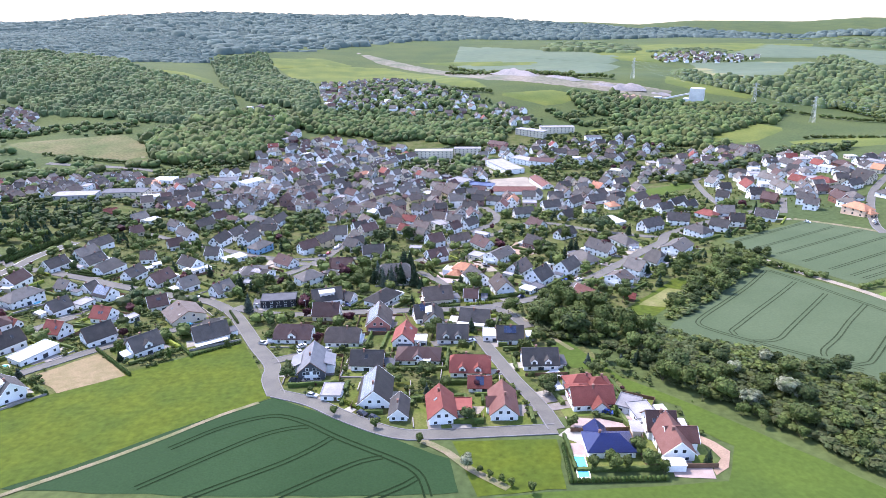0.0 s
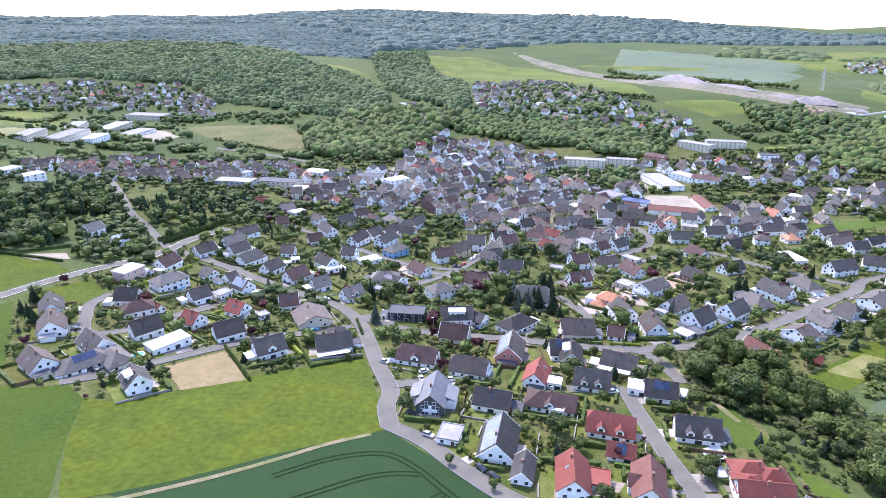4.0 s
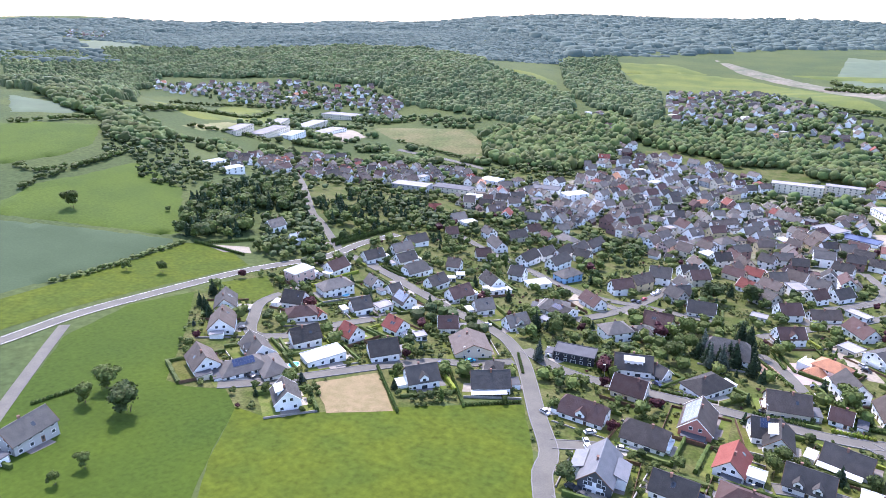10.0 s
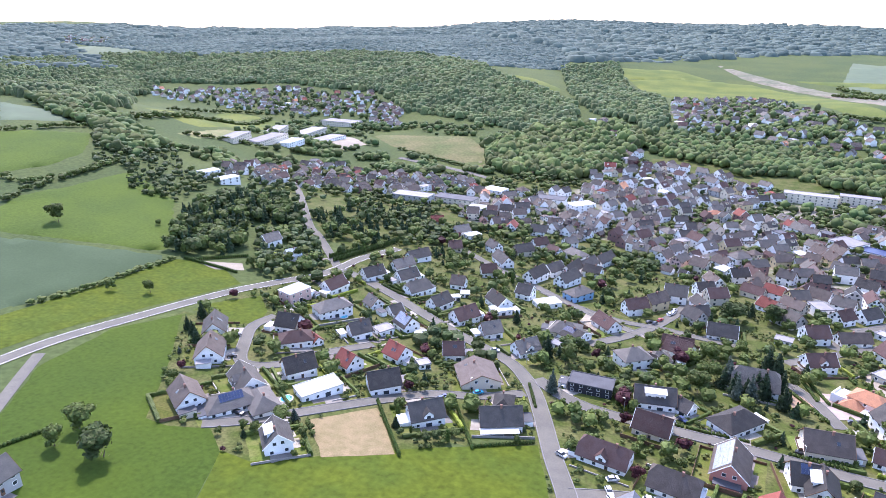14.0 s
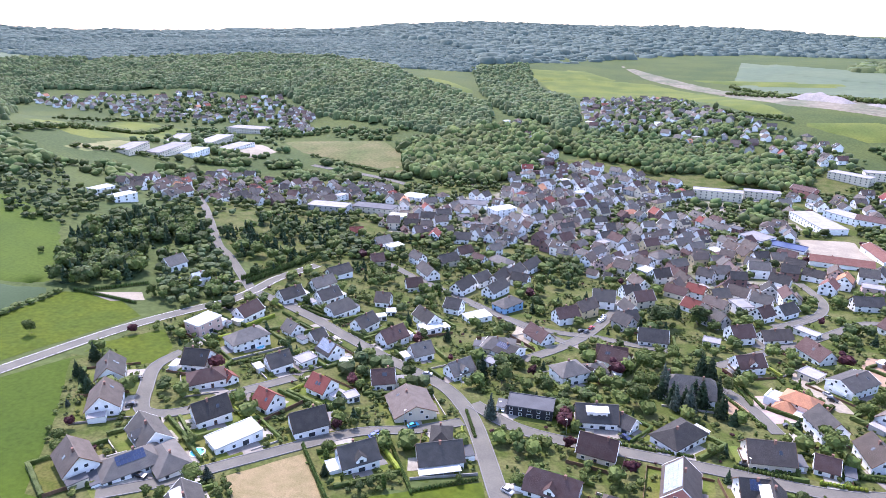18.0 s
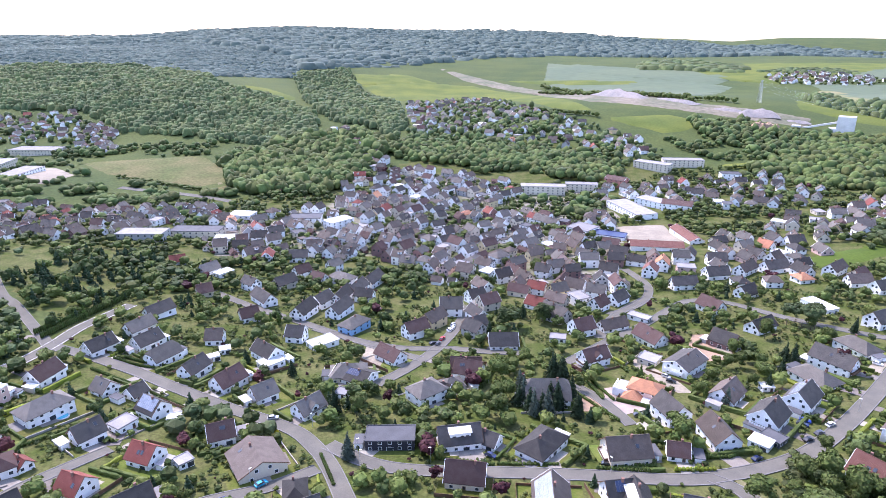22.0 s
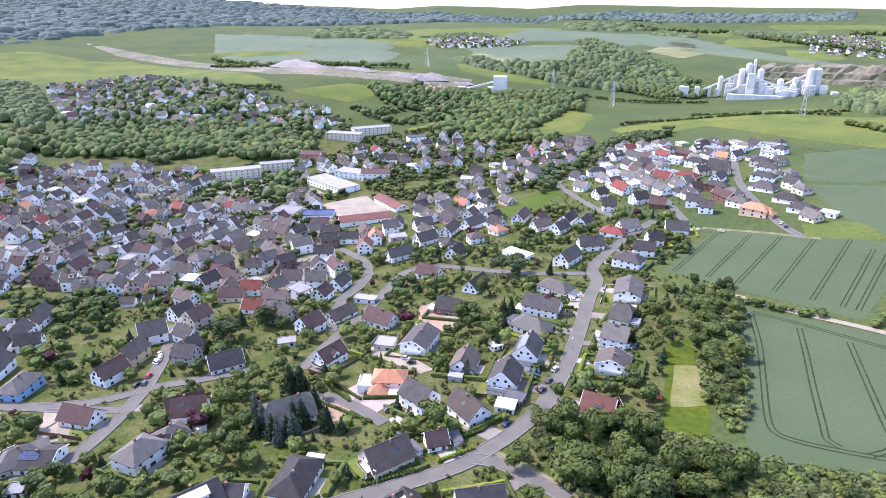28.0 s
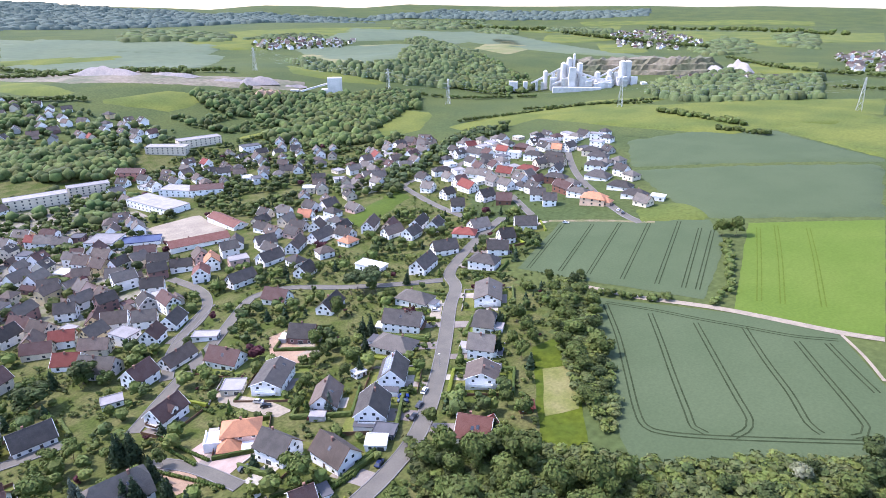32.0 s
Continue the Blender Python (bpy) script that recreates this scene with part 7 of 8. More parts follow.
wood("loose", [(-526, 826), (-406, 822), (-237, 791), (-190, 756), (-263, 756), (-419, 797), (-499, 766)])
wood("far_fill", [(-325, 1745), (-203, 1928), (-131, 1516), (-63, 1194), (-47, 1083), (-126, 1174), (-168, 1342), (-235, 1342)])
wood("belt", [(386, 1073), (470, 1032), (536, 968), (721, 942), (619, 834), (491, 854), (422, 908), (378, 977)])
wood("loose", [(318, 997), (398, 952), (469, 873), (484, 820), (403, 827), (358, 882), (323, 944)])
wood("loose", [(-362, 530), (-366, 611), (-292, 524), (-259.2, 460.4), (-248.5, 406.4), (-261.3, 380.3), (-311.9, 392.3), (-355.1, 433.9)])
wood("loose", [(-423, 545), (-352, 713), (-283, 589), (-337, 566), (-378, 491.2)])
car("black", 0.1, 182.4, -43)
car("black", 3.9, 178.6, -40)
car("graphite", -24.6, 212.9, -18)
car("graphite", -20.6, 209.9, -24)
car("silver", -17.4, 199.2, -26)
car("white", -23.9, 247.0, 31)
car("white", -12.4, 240.9, 0)
car("white", 49.2, 237.2, 11)
car("blue", 81.8, 166.6, -29)
car("white", 89.0, 157.8, -38)
car("cyan", -79.6, 283.8, 40)
car("navy", -90.0, 275.0, 43)
car("silver", -85.4, 327.8, 5)
car("silver", -41.1, 253.9, -28)
car("white", -146.3, 232.2, -48)
car("black", -150.8, 229.2, -2)
car("black", -182.7, 265.3, 40)
car("black", -194.2, 282.9, 63)
car("navy", -3.6, 297.5, -39)
car("white", 125.8, 309.2, 26)
car("graphite", 117.9, 303.7, 23)
car("black", 111.3, 299.7, 21)
car("blue", 118.3, 312.8, -38)
car("navy", 115.9, 310.4, -38)
car("navy", 86.8, 289.4, 25)
car("black", 82.2, 351.2, -32)
car("silver", 82.1, 356.2, -55)
car("graphite", 57.7, 322.8, -2)
car("white", -17.1, 292.2, 15)
car("white", -11.8, 292.4, 12)
car("black", -20.7, 404.0, 39)
car("red", -15.6, 410.2, 64)
car("white", -10.9, 423.6, 58)
car("silver", -8.6, 430.8, 59)
car("white", 184.4, 362.2, -44)
car("white", 180.4, 358.1, -44)
car("black", 35.0, 289.6, -13)
car("white", 53.8, 308.7, -95)
car("red", -51.5, 457.4, 40)
car("white", 362.2, 363.4, 19)
car("black", 357.8, 357.4, 17)
car("white", 323.1, 379.1, -58)
tree("broad", -385.6, 351.1, 14)
tree("broad", -263.7, 302.4, 8)
tree("broad", -281.2, 294.9, 7)
tree("oak", -170.8, 189.6, 12, 1.35)
tree("broad", -189, 198.1, 10, 1.2)
tree("broad", -186.9, 187.9, 9)
tree("broad", -336.9, 385.5, 5)
tree("spruce", -221.5, 292.2, 10)
tree("spruce", -210.5, 274, 9)
tree("spruce", -217.7, 278.5, 8)
tree("spruce", -204.1, 269.2, 9)
tree("blue", -53.4, 298.9, 12)
tree("spruce", -62, 332.5, 13)
tree("birch", -52.3, 329.2, 11)
tree("spruce", 20.1, 327.1, 12)
tree("spruce", 25, 335, 12)
tree("spruce", 16.1, 330.7, 12)
tree("blue", 15.6, 349.9, 11)
tree("spruce", 32.5, 361.2, 13)
tree("spruce", 35.3, 359.2, 12)
tree("spruce", 35.3, 340.9, 12)
tree("spruce", 11.9, 335.8, 11)
tree("spruce", 27.9, 331.8, 12)
tree("broad", 6.8, 359.1, 12)
tree("broad", 2.7, 325.5, 11)
tree("spruce", -109.1, 381.8, 9)
tree("spruce", -85.5, 368.4, 9)
tree("cypress", -107.9, 428.8, 10)
tree("cypress", -104.2, 431.2, 9)
tree("plum", -41.4, 340.5, 6)
tree("plum", -104.9, 272, 6)
tree("broad", -99.9, 276.3, 5)
tree("plum", -23.4, 284.7, 6)
tree("plum", 161.2, 356.2, 11)
tree("broad", 157.8, 362.7, 10)
tree("spruce", 195.9, 395.9, 10)
tree("oak", 22, 426, 13, 1.5)
tree("oak", 42, 433, 12, 1.45)
tree("pine", 170.5, 411.1, 13, 1.2)
tree("pine", 176.8, 414.7, 13, 1.2)
tree("pine", 175.8, 407.6, 13, 1.2)
tree("pine", 182.4, 410.9, 13, 1.2)
tree("pine", 181.2, 403.9, 13, 1.2)
tree("broad", 178.6, 454.1, 9)
tree("broad", 149.4, 396, 12)
tree("broad", 101.1, 275, 13)
tree("broad", 102.9, 263.9, 14)
tree("broad", 113.1, 252.8, 15)
tree("broad", 108.7, 237.6, 13)
tree("broad", 115.9, 263.3, 11)
tree("blue", 95.2, 328, 10)
tree("spruce", 31.3, 359.3, 14)
tree("spruce", 35.2, 357.6, 14)
tree("spruce", 142, 367.4, 11)
tree("broad", 127.6, 361.6, 8)
tree("broad", 119.2, 363.1, 9)
tree("broad", 122.5, 377.2, 9)
tree("cypress", 88.5, 332.6, 8)
tree("plum", 159, 314, 4)
tree("plum", 209.3, 359.2, 4)
tree("broad", 167.4, 295.5, 9)
tree("broad", 178.5, 298.3, 9)
tree("broad", 192.6, 317.6, 10)
tree("broad", 346.4, 288.1, 12)
tree("broad", 350.5, 281.1, 13)
tree("broad", 94, 231.9, 14)
tree("broad", 84.6, 246.6, 12)
tree("broad", 90.9, 241.5, 12)
tree("broad", 104.2, 228.1, 11)
tree("broad", 113.5, 182.2, 10)
tree("broad", 116.2, 177.1, 10)
tree("broad", 111.3, 186.4, 9)
tree("broad", 115.9, 225.2, 10)
tree("willow", 28.8, 144.7, 6)
tree("broad", 70.9, 135.9, 6)
tree("broad", 80.9, 135.3, 7)
tree("spruce", 98.2, 134.2, 6)
tree("broad", 66.2, 160.1, 5)
tree("blue", 89.8, 204.9, 6)
tree("broad", 94.2, 198.6, 4)
tree("broad", 92, 201.7, 4)
tree("broad", 43.7, 226.6, 7)
tree("plum", -17.2, 250.5, 6)
tree("plum", 42.5, 192.9, 5)
tree("broad", 23.1, 196.9, 5)
tree("broad", -9.7, 184.3, 4)
tree("broad", 3.8, 173.1, 4)
tree("broad", 17.1, 161.2, 4)
tree("broad", 154.9, 281.9, 5)
tree("broad", 124, 157.3, 5)
tree("broad", 128.4, 156.3, 5)
tree("broad", 126.7, 149.5, 5)
tree("broad", 130.8, 147, 4)
hedge([(-219.8, 407.6), (-214.1, 425.1), (-206.2, 447.9), (-200.4, 480.2)], 3.6)
hedge([(-11.5, 199.4), (-0.1, 185.2)], 1.7)
hedge([(-12, 200.8), (-10.8, 208.5)], 1.6)
hedge([(-111.6, 259.6), (-89.5, 230.6)], 2)
hedge([(-87.5, 276.4), (-69.6, 245.3)], 1.8)
hedge([(-69.9, 246), (-51.5, 257.7)], 1.5)
hedge([(-180.1, 391.6), (-167.4, 385.5), (-154.1, 379.4), (-143.7, 376.6)], 1.6)
hedge([(63.4, 289.9), (93.8, 296.5)], 2)
hedge([(126.2, 408.6), (157.8, 429.5)], 1.6)
hedge([(-280.9, 351.8), (-259.8, 377.2)], 2.2)
hedge([(-259.8, 377.2), (-246.4, 364.8)], 2.2)
hedge([(-285.2, 352), (-248.1, 351.3)], 2)
hedge([(-3.6, 292.3), (-22.1, 297.2)], 1.5)
hedge([(-1.7, 292.8), (18.4, 291.2)], 1.2)
hedge([(36.1, 289.1), (49.9, 285.9)], 1.2)
hedge([(-201.4, 179.5), (-197.6, 192.5)], 1.5)
hedge([(14.3, 216.1), (13.6, 236.3)], 1.6)
hedge([(56.4, 133.3), (83.1, 129.5)], 1.8)
hedge([(60.3, 151.2), (56.8, 134.5)], 1.6)
hedge([(-168.3, 307.8), (-153.4, 325.5)], 1.5)
hedge([(-205.8, 339.9), (-172.5, 331.7)], 1.5)
hedge([(37.6, 346.6), (48.7, 319.6)], 1.5)
wood("rightwood", [(84.4, 268.4), (99.6, 293.2), (108.9, 267.8), (121.1, 248.4), (121, 230.5), (129.9, 212.4), (143.4, 190), (157.9, 160.5), (161.4, 139), (141.8, 118.3), (138.7, 128.3), (133.1, 144.8), (125, 162), (115.2, 177.4), (108.9, 195.3), (107.3, 212), (88.7, 227.9), (78.9, 236.9)])
wood("treeline2", [(152.8, 259.9), (200.7, 304.3), (234.6, 329.4), (227.6, 306.7), (170, 263.6), (149.2, 247.8)])
tree("broad", 86.0, 253.7, 12, 1.45)
tree("oak", 94.1, 232.6, 13, 1.45)
tree("broad", 107.9, 226.7, 9, 1.45)
tree("oak", 117.3, 187.3, 11, 1.45)
tree("broad", 124.8, 180.0, 8, 1.45)
tree("broad", 140.1, 168.6, 8, 1.45)
tree("oak", 148.6, 158.5, 8, 1.45)
tree("broad", 75.3, 268.1, 9, 1.45)
tree("broad", 40.5, 430.7, 9)
tree("broad", 15.9, 378.5, 8)
tree("broad", 21.5, 376.9, 9)
tree("broad", 9.1, 370.4, 8)
tree("blue", 14.5, 337.9, 14)
tree("blue", 21.6, 323.4, 15)
tree("blue", 17.3, 326.3, 13)
tree("spruce", 27, 330.9, 14)
tree("spruce", 33.7, 323.8, 12)
tree("broad", 4.4, 340.5, 9)
tree("broad", 8.5, 340.1, 10)
tree("broad", -19.9, 371.6, 8)
tree("broad", -2.9, 404.1, 7)
tree("spruce", 32, 440.2, 10)
tree("birch", 40.1, 347, 8)
tree("broad", 98.6, 347.9, 9)
tree("broad", 112.6, 362.5, 8)
tree("broad", 88.9, 338.5, 7)
tree("spruce", 144.6, 364.1, 12)
tree("spruce", 133.5, 354.3, 10)
tree("broad", 122.5, 350.4, 8)
tree("broad", 124.3, 379.8, 8)
tree("broad", 114.6, 343.9, 7)
tree("spruce", 120.1, 341.2, 9)
tree("broad", 177.6, 402.8, 8)
tree("broad", 175.5, 385.8, 9)
tree("spruce", 185.5, 321.8, 9)
tree("spruce", 165.4, 306.1, 9)
tree("broad", 173.2, 304.9, 8)
tree("broad", 185.7, 307.1, 9)
tree("broad", 238.5, 332.3, 8)
tree("broad", 210.5, 310, 8)
tree("broad", 217.1, 306.7, 9)
tree("broad", 135.9, 277.9, 8)
tree("broad", 134.1, 268.6, 9)
tree("spruce", 120.8, 270.2, 8)
tree("broad", 111.5, 291.5, 8)
tree("broad", 116.4, 229.3, 14)
tree("broad", 124.1, 224.9, 12)
tree("willow", 154.6, 188.9, 7)
tree("broad", 79.4, 420.3, 5)
tree("broad", 74.8, 403.5, 5)
tree("broad", 32.5, 142.3, 3)
tree("broad", 34.8, 139.4, 3)
tree("broad", 37.5, 136.8, 3)
tree("broad", 39.8, 135.1, 3)
tree("broad", 44.3, 131.2, 4)
tree("broad", 65.1, 138.4, 5)
tree("broad", 81, 142.5, 6)
tree("broad", 74.6, 136.5, 5)
tree("broad", 83.8, 132.6, 5)
car("silver", -8.6, 427.7, 72)
car("white", -10.6, 422.2, 68)
car("red", -15.6, 409.8, 62)
car("graphite", -18.0, 403.6, 68)
car("white", -24.2, 239.9, -66)
car("white", -22.9, 235.9, -54)
car("blue", -90.7, 272.8, 39)
car("white", -9.1, 425.0, 71)
hedge([(49.5, 293.2), (78, 291.2)], 1.6)
hedge([(78, 291.2), (90.5, 296.4)], 1.6)
hedge([(45.4, 357.4), (48, 338.4)], 1.5)
hedge([(66.9, 363.9), (64.1, 379.4)], 1.5)
hedge([(76.9, 384.7), (88.8, 418.6)], 1.6)
hedge([(87.1, 340.6), (99.7, 354)], 1.5)
hedge([(-24.3, 290.9), (-11.1, 285.1)], 1.5)
hedge([(31.3, 288), (47.4, 285)], 1.5)
hedge([(56.8, 285.1), (69.5, 284.3)], 1.7)
hedge([(-63, 301), (-56.5, 283.3)], 1.5)
hedge([(-175.7, 372), (-150.5, 356.8)], 1.5)
hedge([(-150.5, 356.8), (-123.2, 337.5)], 1.5)
hedge([(-170.7, 383.6), (-154.8, 375.8), (-138.6, 372.3)], 1.5)
hedge([(46.7, 363.6), (52.1, 337)], 1.5)
hedge([(64.5, 290.8), (88.9, 296.3)], 1.5)
hedge([(35.7, 290.5), (50.7, 287.7)], 1.5)
hedge([(-214.4, 403.4), (-207.3, 435.2), (-198.4, 475.7)], 3.6)
tree("broad", 81.4, 143.7, 6)
tree("broad", 70.7, 138.8, 6)
tree("broad", 101, 250.8, 9)
tree("broad", 99.8, 244.2, 12)
tree("broad", 111.7, 235.4, 9)
tree("broad", 116.5, 191.8, 11)
tree("broad", 124.6, 156.6, 5)
tree("broad", 128.4, 152.1, 5)
tree("broad", 132.3, 147.8, 5)
tree("broad", 133.3, 140.9, 5)
tree("broad", 68.2, 162, 4)
tree("birch", 93.5, 204.4, 5)
tree("broad", 64.8, 300, 14)
tree("broad", 96.3, 266, 10)
tree("broad", -156.6, 161.6, 6)
tree("broad", -157.4, 152.5, 5)
tree("gold", -81.4, 315, 3)
tree("gold", -114.6, 297.5, 2.5)
tree("broad", -56.5, 254.1, 4)
tree("broad", -246.8, 362.8, 8)
tree("broad", -237.9, 360.1, 7)
tree("broad", -239.1, 371.2, 9)
tree("broad", -236.7, 376.6, 7)
tree("broad", -234.6, 383.9, 8)
tree("broad", -234, 393.5, 9)
tree("broad", -234.5, 413.6, 8)
tree("broad", -289.5, 413.8, 9)
tree("broad", -304, 444, 10)
tree("broad", -265, 433.2, 8)
tree("broad", -315.4, 497.8, 9)

# ---- far woods and works ----
rnd = random.Random(5)
def forest(label, poly, gap, lvl, mat):
    X, Y = scatter(poly, gap, rnd)
    crowns("forest", X, Y, gap * 0.72, label, mat, lvl, 0.75 if gap < 12 else 0.34, seed=int(gap * 10 + len(X)))


forest("dense forest on the valley hill", [(-1250, 1260), (-860, 1330), (-600, 1250), (-480, 1120), (-330, 1060), (-230, 1010), (-170, 1050), (-190, 1200), (-260, 1290), (-420, 1420), (-470, 1560), (-700, 1700), (-1300, 1600)], 8.5, 0, WOODLAND)
forest("forest slope beside the clearing", [(-230, 1330), (-160, 1160), (-110, 1130), (-60, 1060), (-40, 1120), (-60, 1400), (-160, 1560), (-260, 1500)], 8.5, 0, WOODLAND)
forest("forest upland behind the valley", [(-1300, 1600), (-700, 1700), (-470, 1560), (-300, 1700), (-400, 2200), (-200, 2450), (-900, 2800), (-1900, 2600), (-2000, 1700)], 13, 0, HAZED_WOOD)
forest("far forest ridge along the skyline", [(-2800, 2400), (-1900, 2600), (-900, 2800), (-400, 2210), (-330, 1890), (-206, 1985), (-90, 2060), (60, 2235), (300, 2480), (430, 2560), (520, 2690), (760, 2780), (1000, 2830), (1500, 2790), (1700, 2900), (2400, 3150), (2700, 3450), (2300, 4000), (1200, 4500), (0, 4600), (-1800, 4200), (-2900, 3300)], 31, 0, HAZED_WOOD)
forest("forest hills beyond the fields", [(-3500, 600), (-1800, 1000), (-1400, 1350), (-2000, 1700), (-1900, 2600), (-2800, 2400), (-3900, 1800)], 27, 0, HAZED_WOOD)
forest("wooded hill beside the quarry", [(760, 1402), (716, 1171), (832, 1122), (1200, 1404), (1278, 1589), (1364, 1597), (1259, 1357), (1059, 1100), (1010, 1004), (951, 905), (855, 892), (799, 948), (741, 1003), (694, 1073), (654, 1157)], 11, 0, WOODLAND)
forest("dark wooded spine above the pastures", [(-741, 611), (-745, 667), (-625, 617), (-538, 584), (-486, 551), (-473, 504), (-498, 490), (-563, 544), (-642, 560)], 7.5, 2, BELT[0])
forest("wood beside the far works", [(903, 629), (1030, 672), (1085, 632), (1150, 594), (1107, 510), (1165, 461), (919, 392), (835, 470), (830, 539)], 9.5, 0, WOODLAND)
forest("dark wood beyond the quarry", [(1581, 871), (2091, 986), (1984, 866), (1606, 715), (1468, 769)], 15, 0, WOODLAND)
forest("dark wood on the far slope", [(2306, 916), (3266, 1048), (1787, 636), (1862, 740)], 20, 0, WOODLAND)
forest("dark wood on the far upland", [(1581, 1973), (2814, 3319), (3352, 3078), (2020, 1877), (1723, 1853)], 26, 0, WOODLAND)
forest("dark wood between the far fields", [(1711, 1683), (1943, 1854), (1968, 1709), (1777, 1570)], 16, 0, WOODLAND)
forest("tree belt between the far fields", [(1989, 1597), (2281, 1781), (3179, 2023), (2118, 1402)], 16, 0, WOODLAND)
forest("tree belt on the far slope", [(1955, 1187), (2206, 1300), (1757, 984), (1542, 894)], 14, 0, WOODLAND)
forest("far wooded ridge behind the fields", [(2409, 3870), (3548, 3522), (4286, 2394), (3959, 2219), (3240, 3228)], 34, 0, HAZED_WOOD)
forest("copse between the far fields", [(646, 2038), (798, 2388), (963, 2330), (972, 2023), (874, 1881), (754, 1977)], 26, 0, WOODLAND)
forest("copse beside the hamlet", [(930, 1884), (1036, 1967), (1184, 1936), (1176, 1802), (1042, 1846)], 15, 0, WOODLAND)


def block(x, y, z0, sx, sy, h, turn, mat, parent, name="block"):
    v, f = stacked([box(-sx / 2, sx / 2, -sy / 2, sy / 2, 0, h), box(-sx / 2 + 0.5, sx / 2 - 0.5, -sy / 2 + 0.5, sy / 2 - 0.5, h, h + 0.6)])
    return part(name, mesh_of(name, v, f, [mat]), parent, at=pose(x, y, z0, 0, 0, turn))


# stone works with a tall pale silo and a conveyor
works = tagged(new("stone_works"), "white stone works tower with a sloping conveyor", "works")
wx, wy = 582, 982
works.matrix_basis = pose(wx, wy, ground(wx, wy), 0, 0, -38)
block(0, 0, -3, 22, 16, 27, 0, CONCRETE, works, "tower")
block(-14, 0, -3, 14, 14, 10, 0, CONCRETE, works, "side_building")
v, f = stacked([slab([(-60, -2, 4), (-10, -2, 17), (-10, 2, 17), (-60, 2, 4)], [(0, 1, 2, 3)], 2.5)])
part("conveyor", mesh_of("conveyor", v, f, [CONCRETE]), works)
block(-62, 0, -3, 12, 10, 10, 0, CONCRETE, works, "feed_house")

# cement works: silos, towers and halls
plant = tagged(new("cement_works"), "large pale grey cement works with silos and towers", "works")
px, py = 960, 770
plant.matrix_basis = pose(px, py, ground(px, py), 0, 0, -50)
for k in range(84):
    a, b = rnd.gauss(0, 52), rnd.uniform(-26, 26)
    tall = math.exp(-((a + 30) / 30) ** 2) + math.exp(-((a - 62) / 22) ** 2)
    block(a, b, -4, rnd.uniform(4, 13), rnd.uniform(5, 14), rnd.uniform(7, 13) + rnd.uniform(0, 24) * tall + 4, 0, rnd.choice((CONCRETE, CONCRETE, ROOF["white"], METAL)), plant, "hall")
for a0, b0, z0, a1, z1 in ((-95, 8, 6, -40, 34), (-20, -18, 30, 40, 12), (10, 14, 10, 62, 38), (-60, -22, 8, -20, 26)):
    part("conveyor", mesh_of("conveyor", *slab([(a0, b0, z0), (a1, b0, z1), (a1, b0 + 3, z1), (a0, b0 + 3, z0)], [(0, 1, 2, 3)], 3), [CONCRETE]), plant)
block(-20, -38, -4, 80, 9, 9, 0, ROOF["white"], plant, "long_hall")
for a, b, h, r in ((-40, 0, 40, 5), (-30, 6, 48, 5), (-22, 8, 54, 2.5), (-12, 2, 40, 5), (60, 0, 44, 6), (70, 4, 44, 6), (40, 6, 28, 4), (18, -4, 26, 5), (-70, 4, 26, 4)):
    n = 14
    v = [(r * math.cos(2 * math.pi * i / n), r * math.sin(2 * math.pi * i / n), z) for z in (-4, h) for i in range(n)] + [(0, 0, h + 3)]
    f = [(i, (i + 1) % n, n + (i + 1) % n, n + i) for i in range(n)] + [(n + i, n + (i + 1) % n, 2 * n) for i in range(n)]
    part("silo", mesh_of("silo", v, f, [CONCRETE]), plant, at=pose(a, b, 0))


# hedgerows and lines of trees between the fields
def hedgerow(gap, pts):
    line = smooth_line(pts, gap)
    j = [(q.x + rnd.uniform(-0.5, 0.5) * gap, q.y + rnd.uniform(-0.5, 0.5) * gap) for q in line for _ in range(2)]
    X, Y = np.array(j).T
    thicket("hedgerow", X, Y, gap * 0.7, gap * 1.3, "line of bushes and trees along a field edge", (("broad", 8), ("birch", 2)), len(j) + int(gap), 1.3, "_far")


hedgerow(6, [(705, 706), (775, 630), (835, 577)])
hedgerow(9, [(720, 512), (674, 396)])
hedgerow(7, [(641, 412), (638, 362)])
hedgerow(6, [(345, 854), (448, 857), (565, 856), (635, 848)])
hedgerow(6, [(587, 721), (661, 687), (767, 643), (798, 569)])
hedgerow(4, [(333, 281), (305, 267), (272, 255), (257, 255)])
hedgerow(4, [(226, 338), (238, 306), (248, 273)])
hedgerow(9, [(18, 1321), (143, 1192), (263, 1100)])
hedgerow(12, [(291, 1678), (386, 1285), (512, 1170)])
hedgerow(7, [(683, 969), (743, 874), (838, 788)])
hedgerow(3, [(-296.4, 263.8), (-291.8, 288.1), (-291.4, 321.5), (-289.6, 347.6)])
hedgerow(5, [(-381.5, 871.5), (-332.9, 844.0), (-284.4, 814.8), (-233.0, 782.4)])
hedgerow(8, [(804, 1092), (815, 954), (827, 834)])
hedgerow(20, [(1922, 1950), (1917, 1717), (2034, 1647)])
hedgerow(16, [(1948, 1487), (1773, 1129), (1649, 855)])
hedgerow(25, [(2900, 1660), (2881, 1261), (2682, 788)])
hedgerow(10, [(1420, 707), (1268, 535), (1241, 384)])
hedgerow(8, [(949, 607), (1038, 464), (1056, 348)])
hedgerow(11, [(259, 1538), (375, 1322), (449, 1187)])
hedgerow(7, [(-152, 1080), (-103, 923), (-58, 818)])
hedgerow(5, [(-489, 389), (-463, 395), (-457, 435), (-464, 474)])
hedgerow(6, [(-603, 474), (-573, 538)])
hedgerow(5, [(-441, 361), (-450, 381), (-457, 450)])
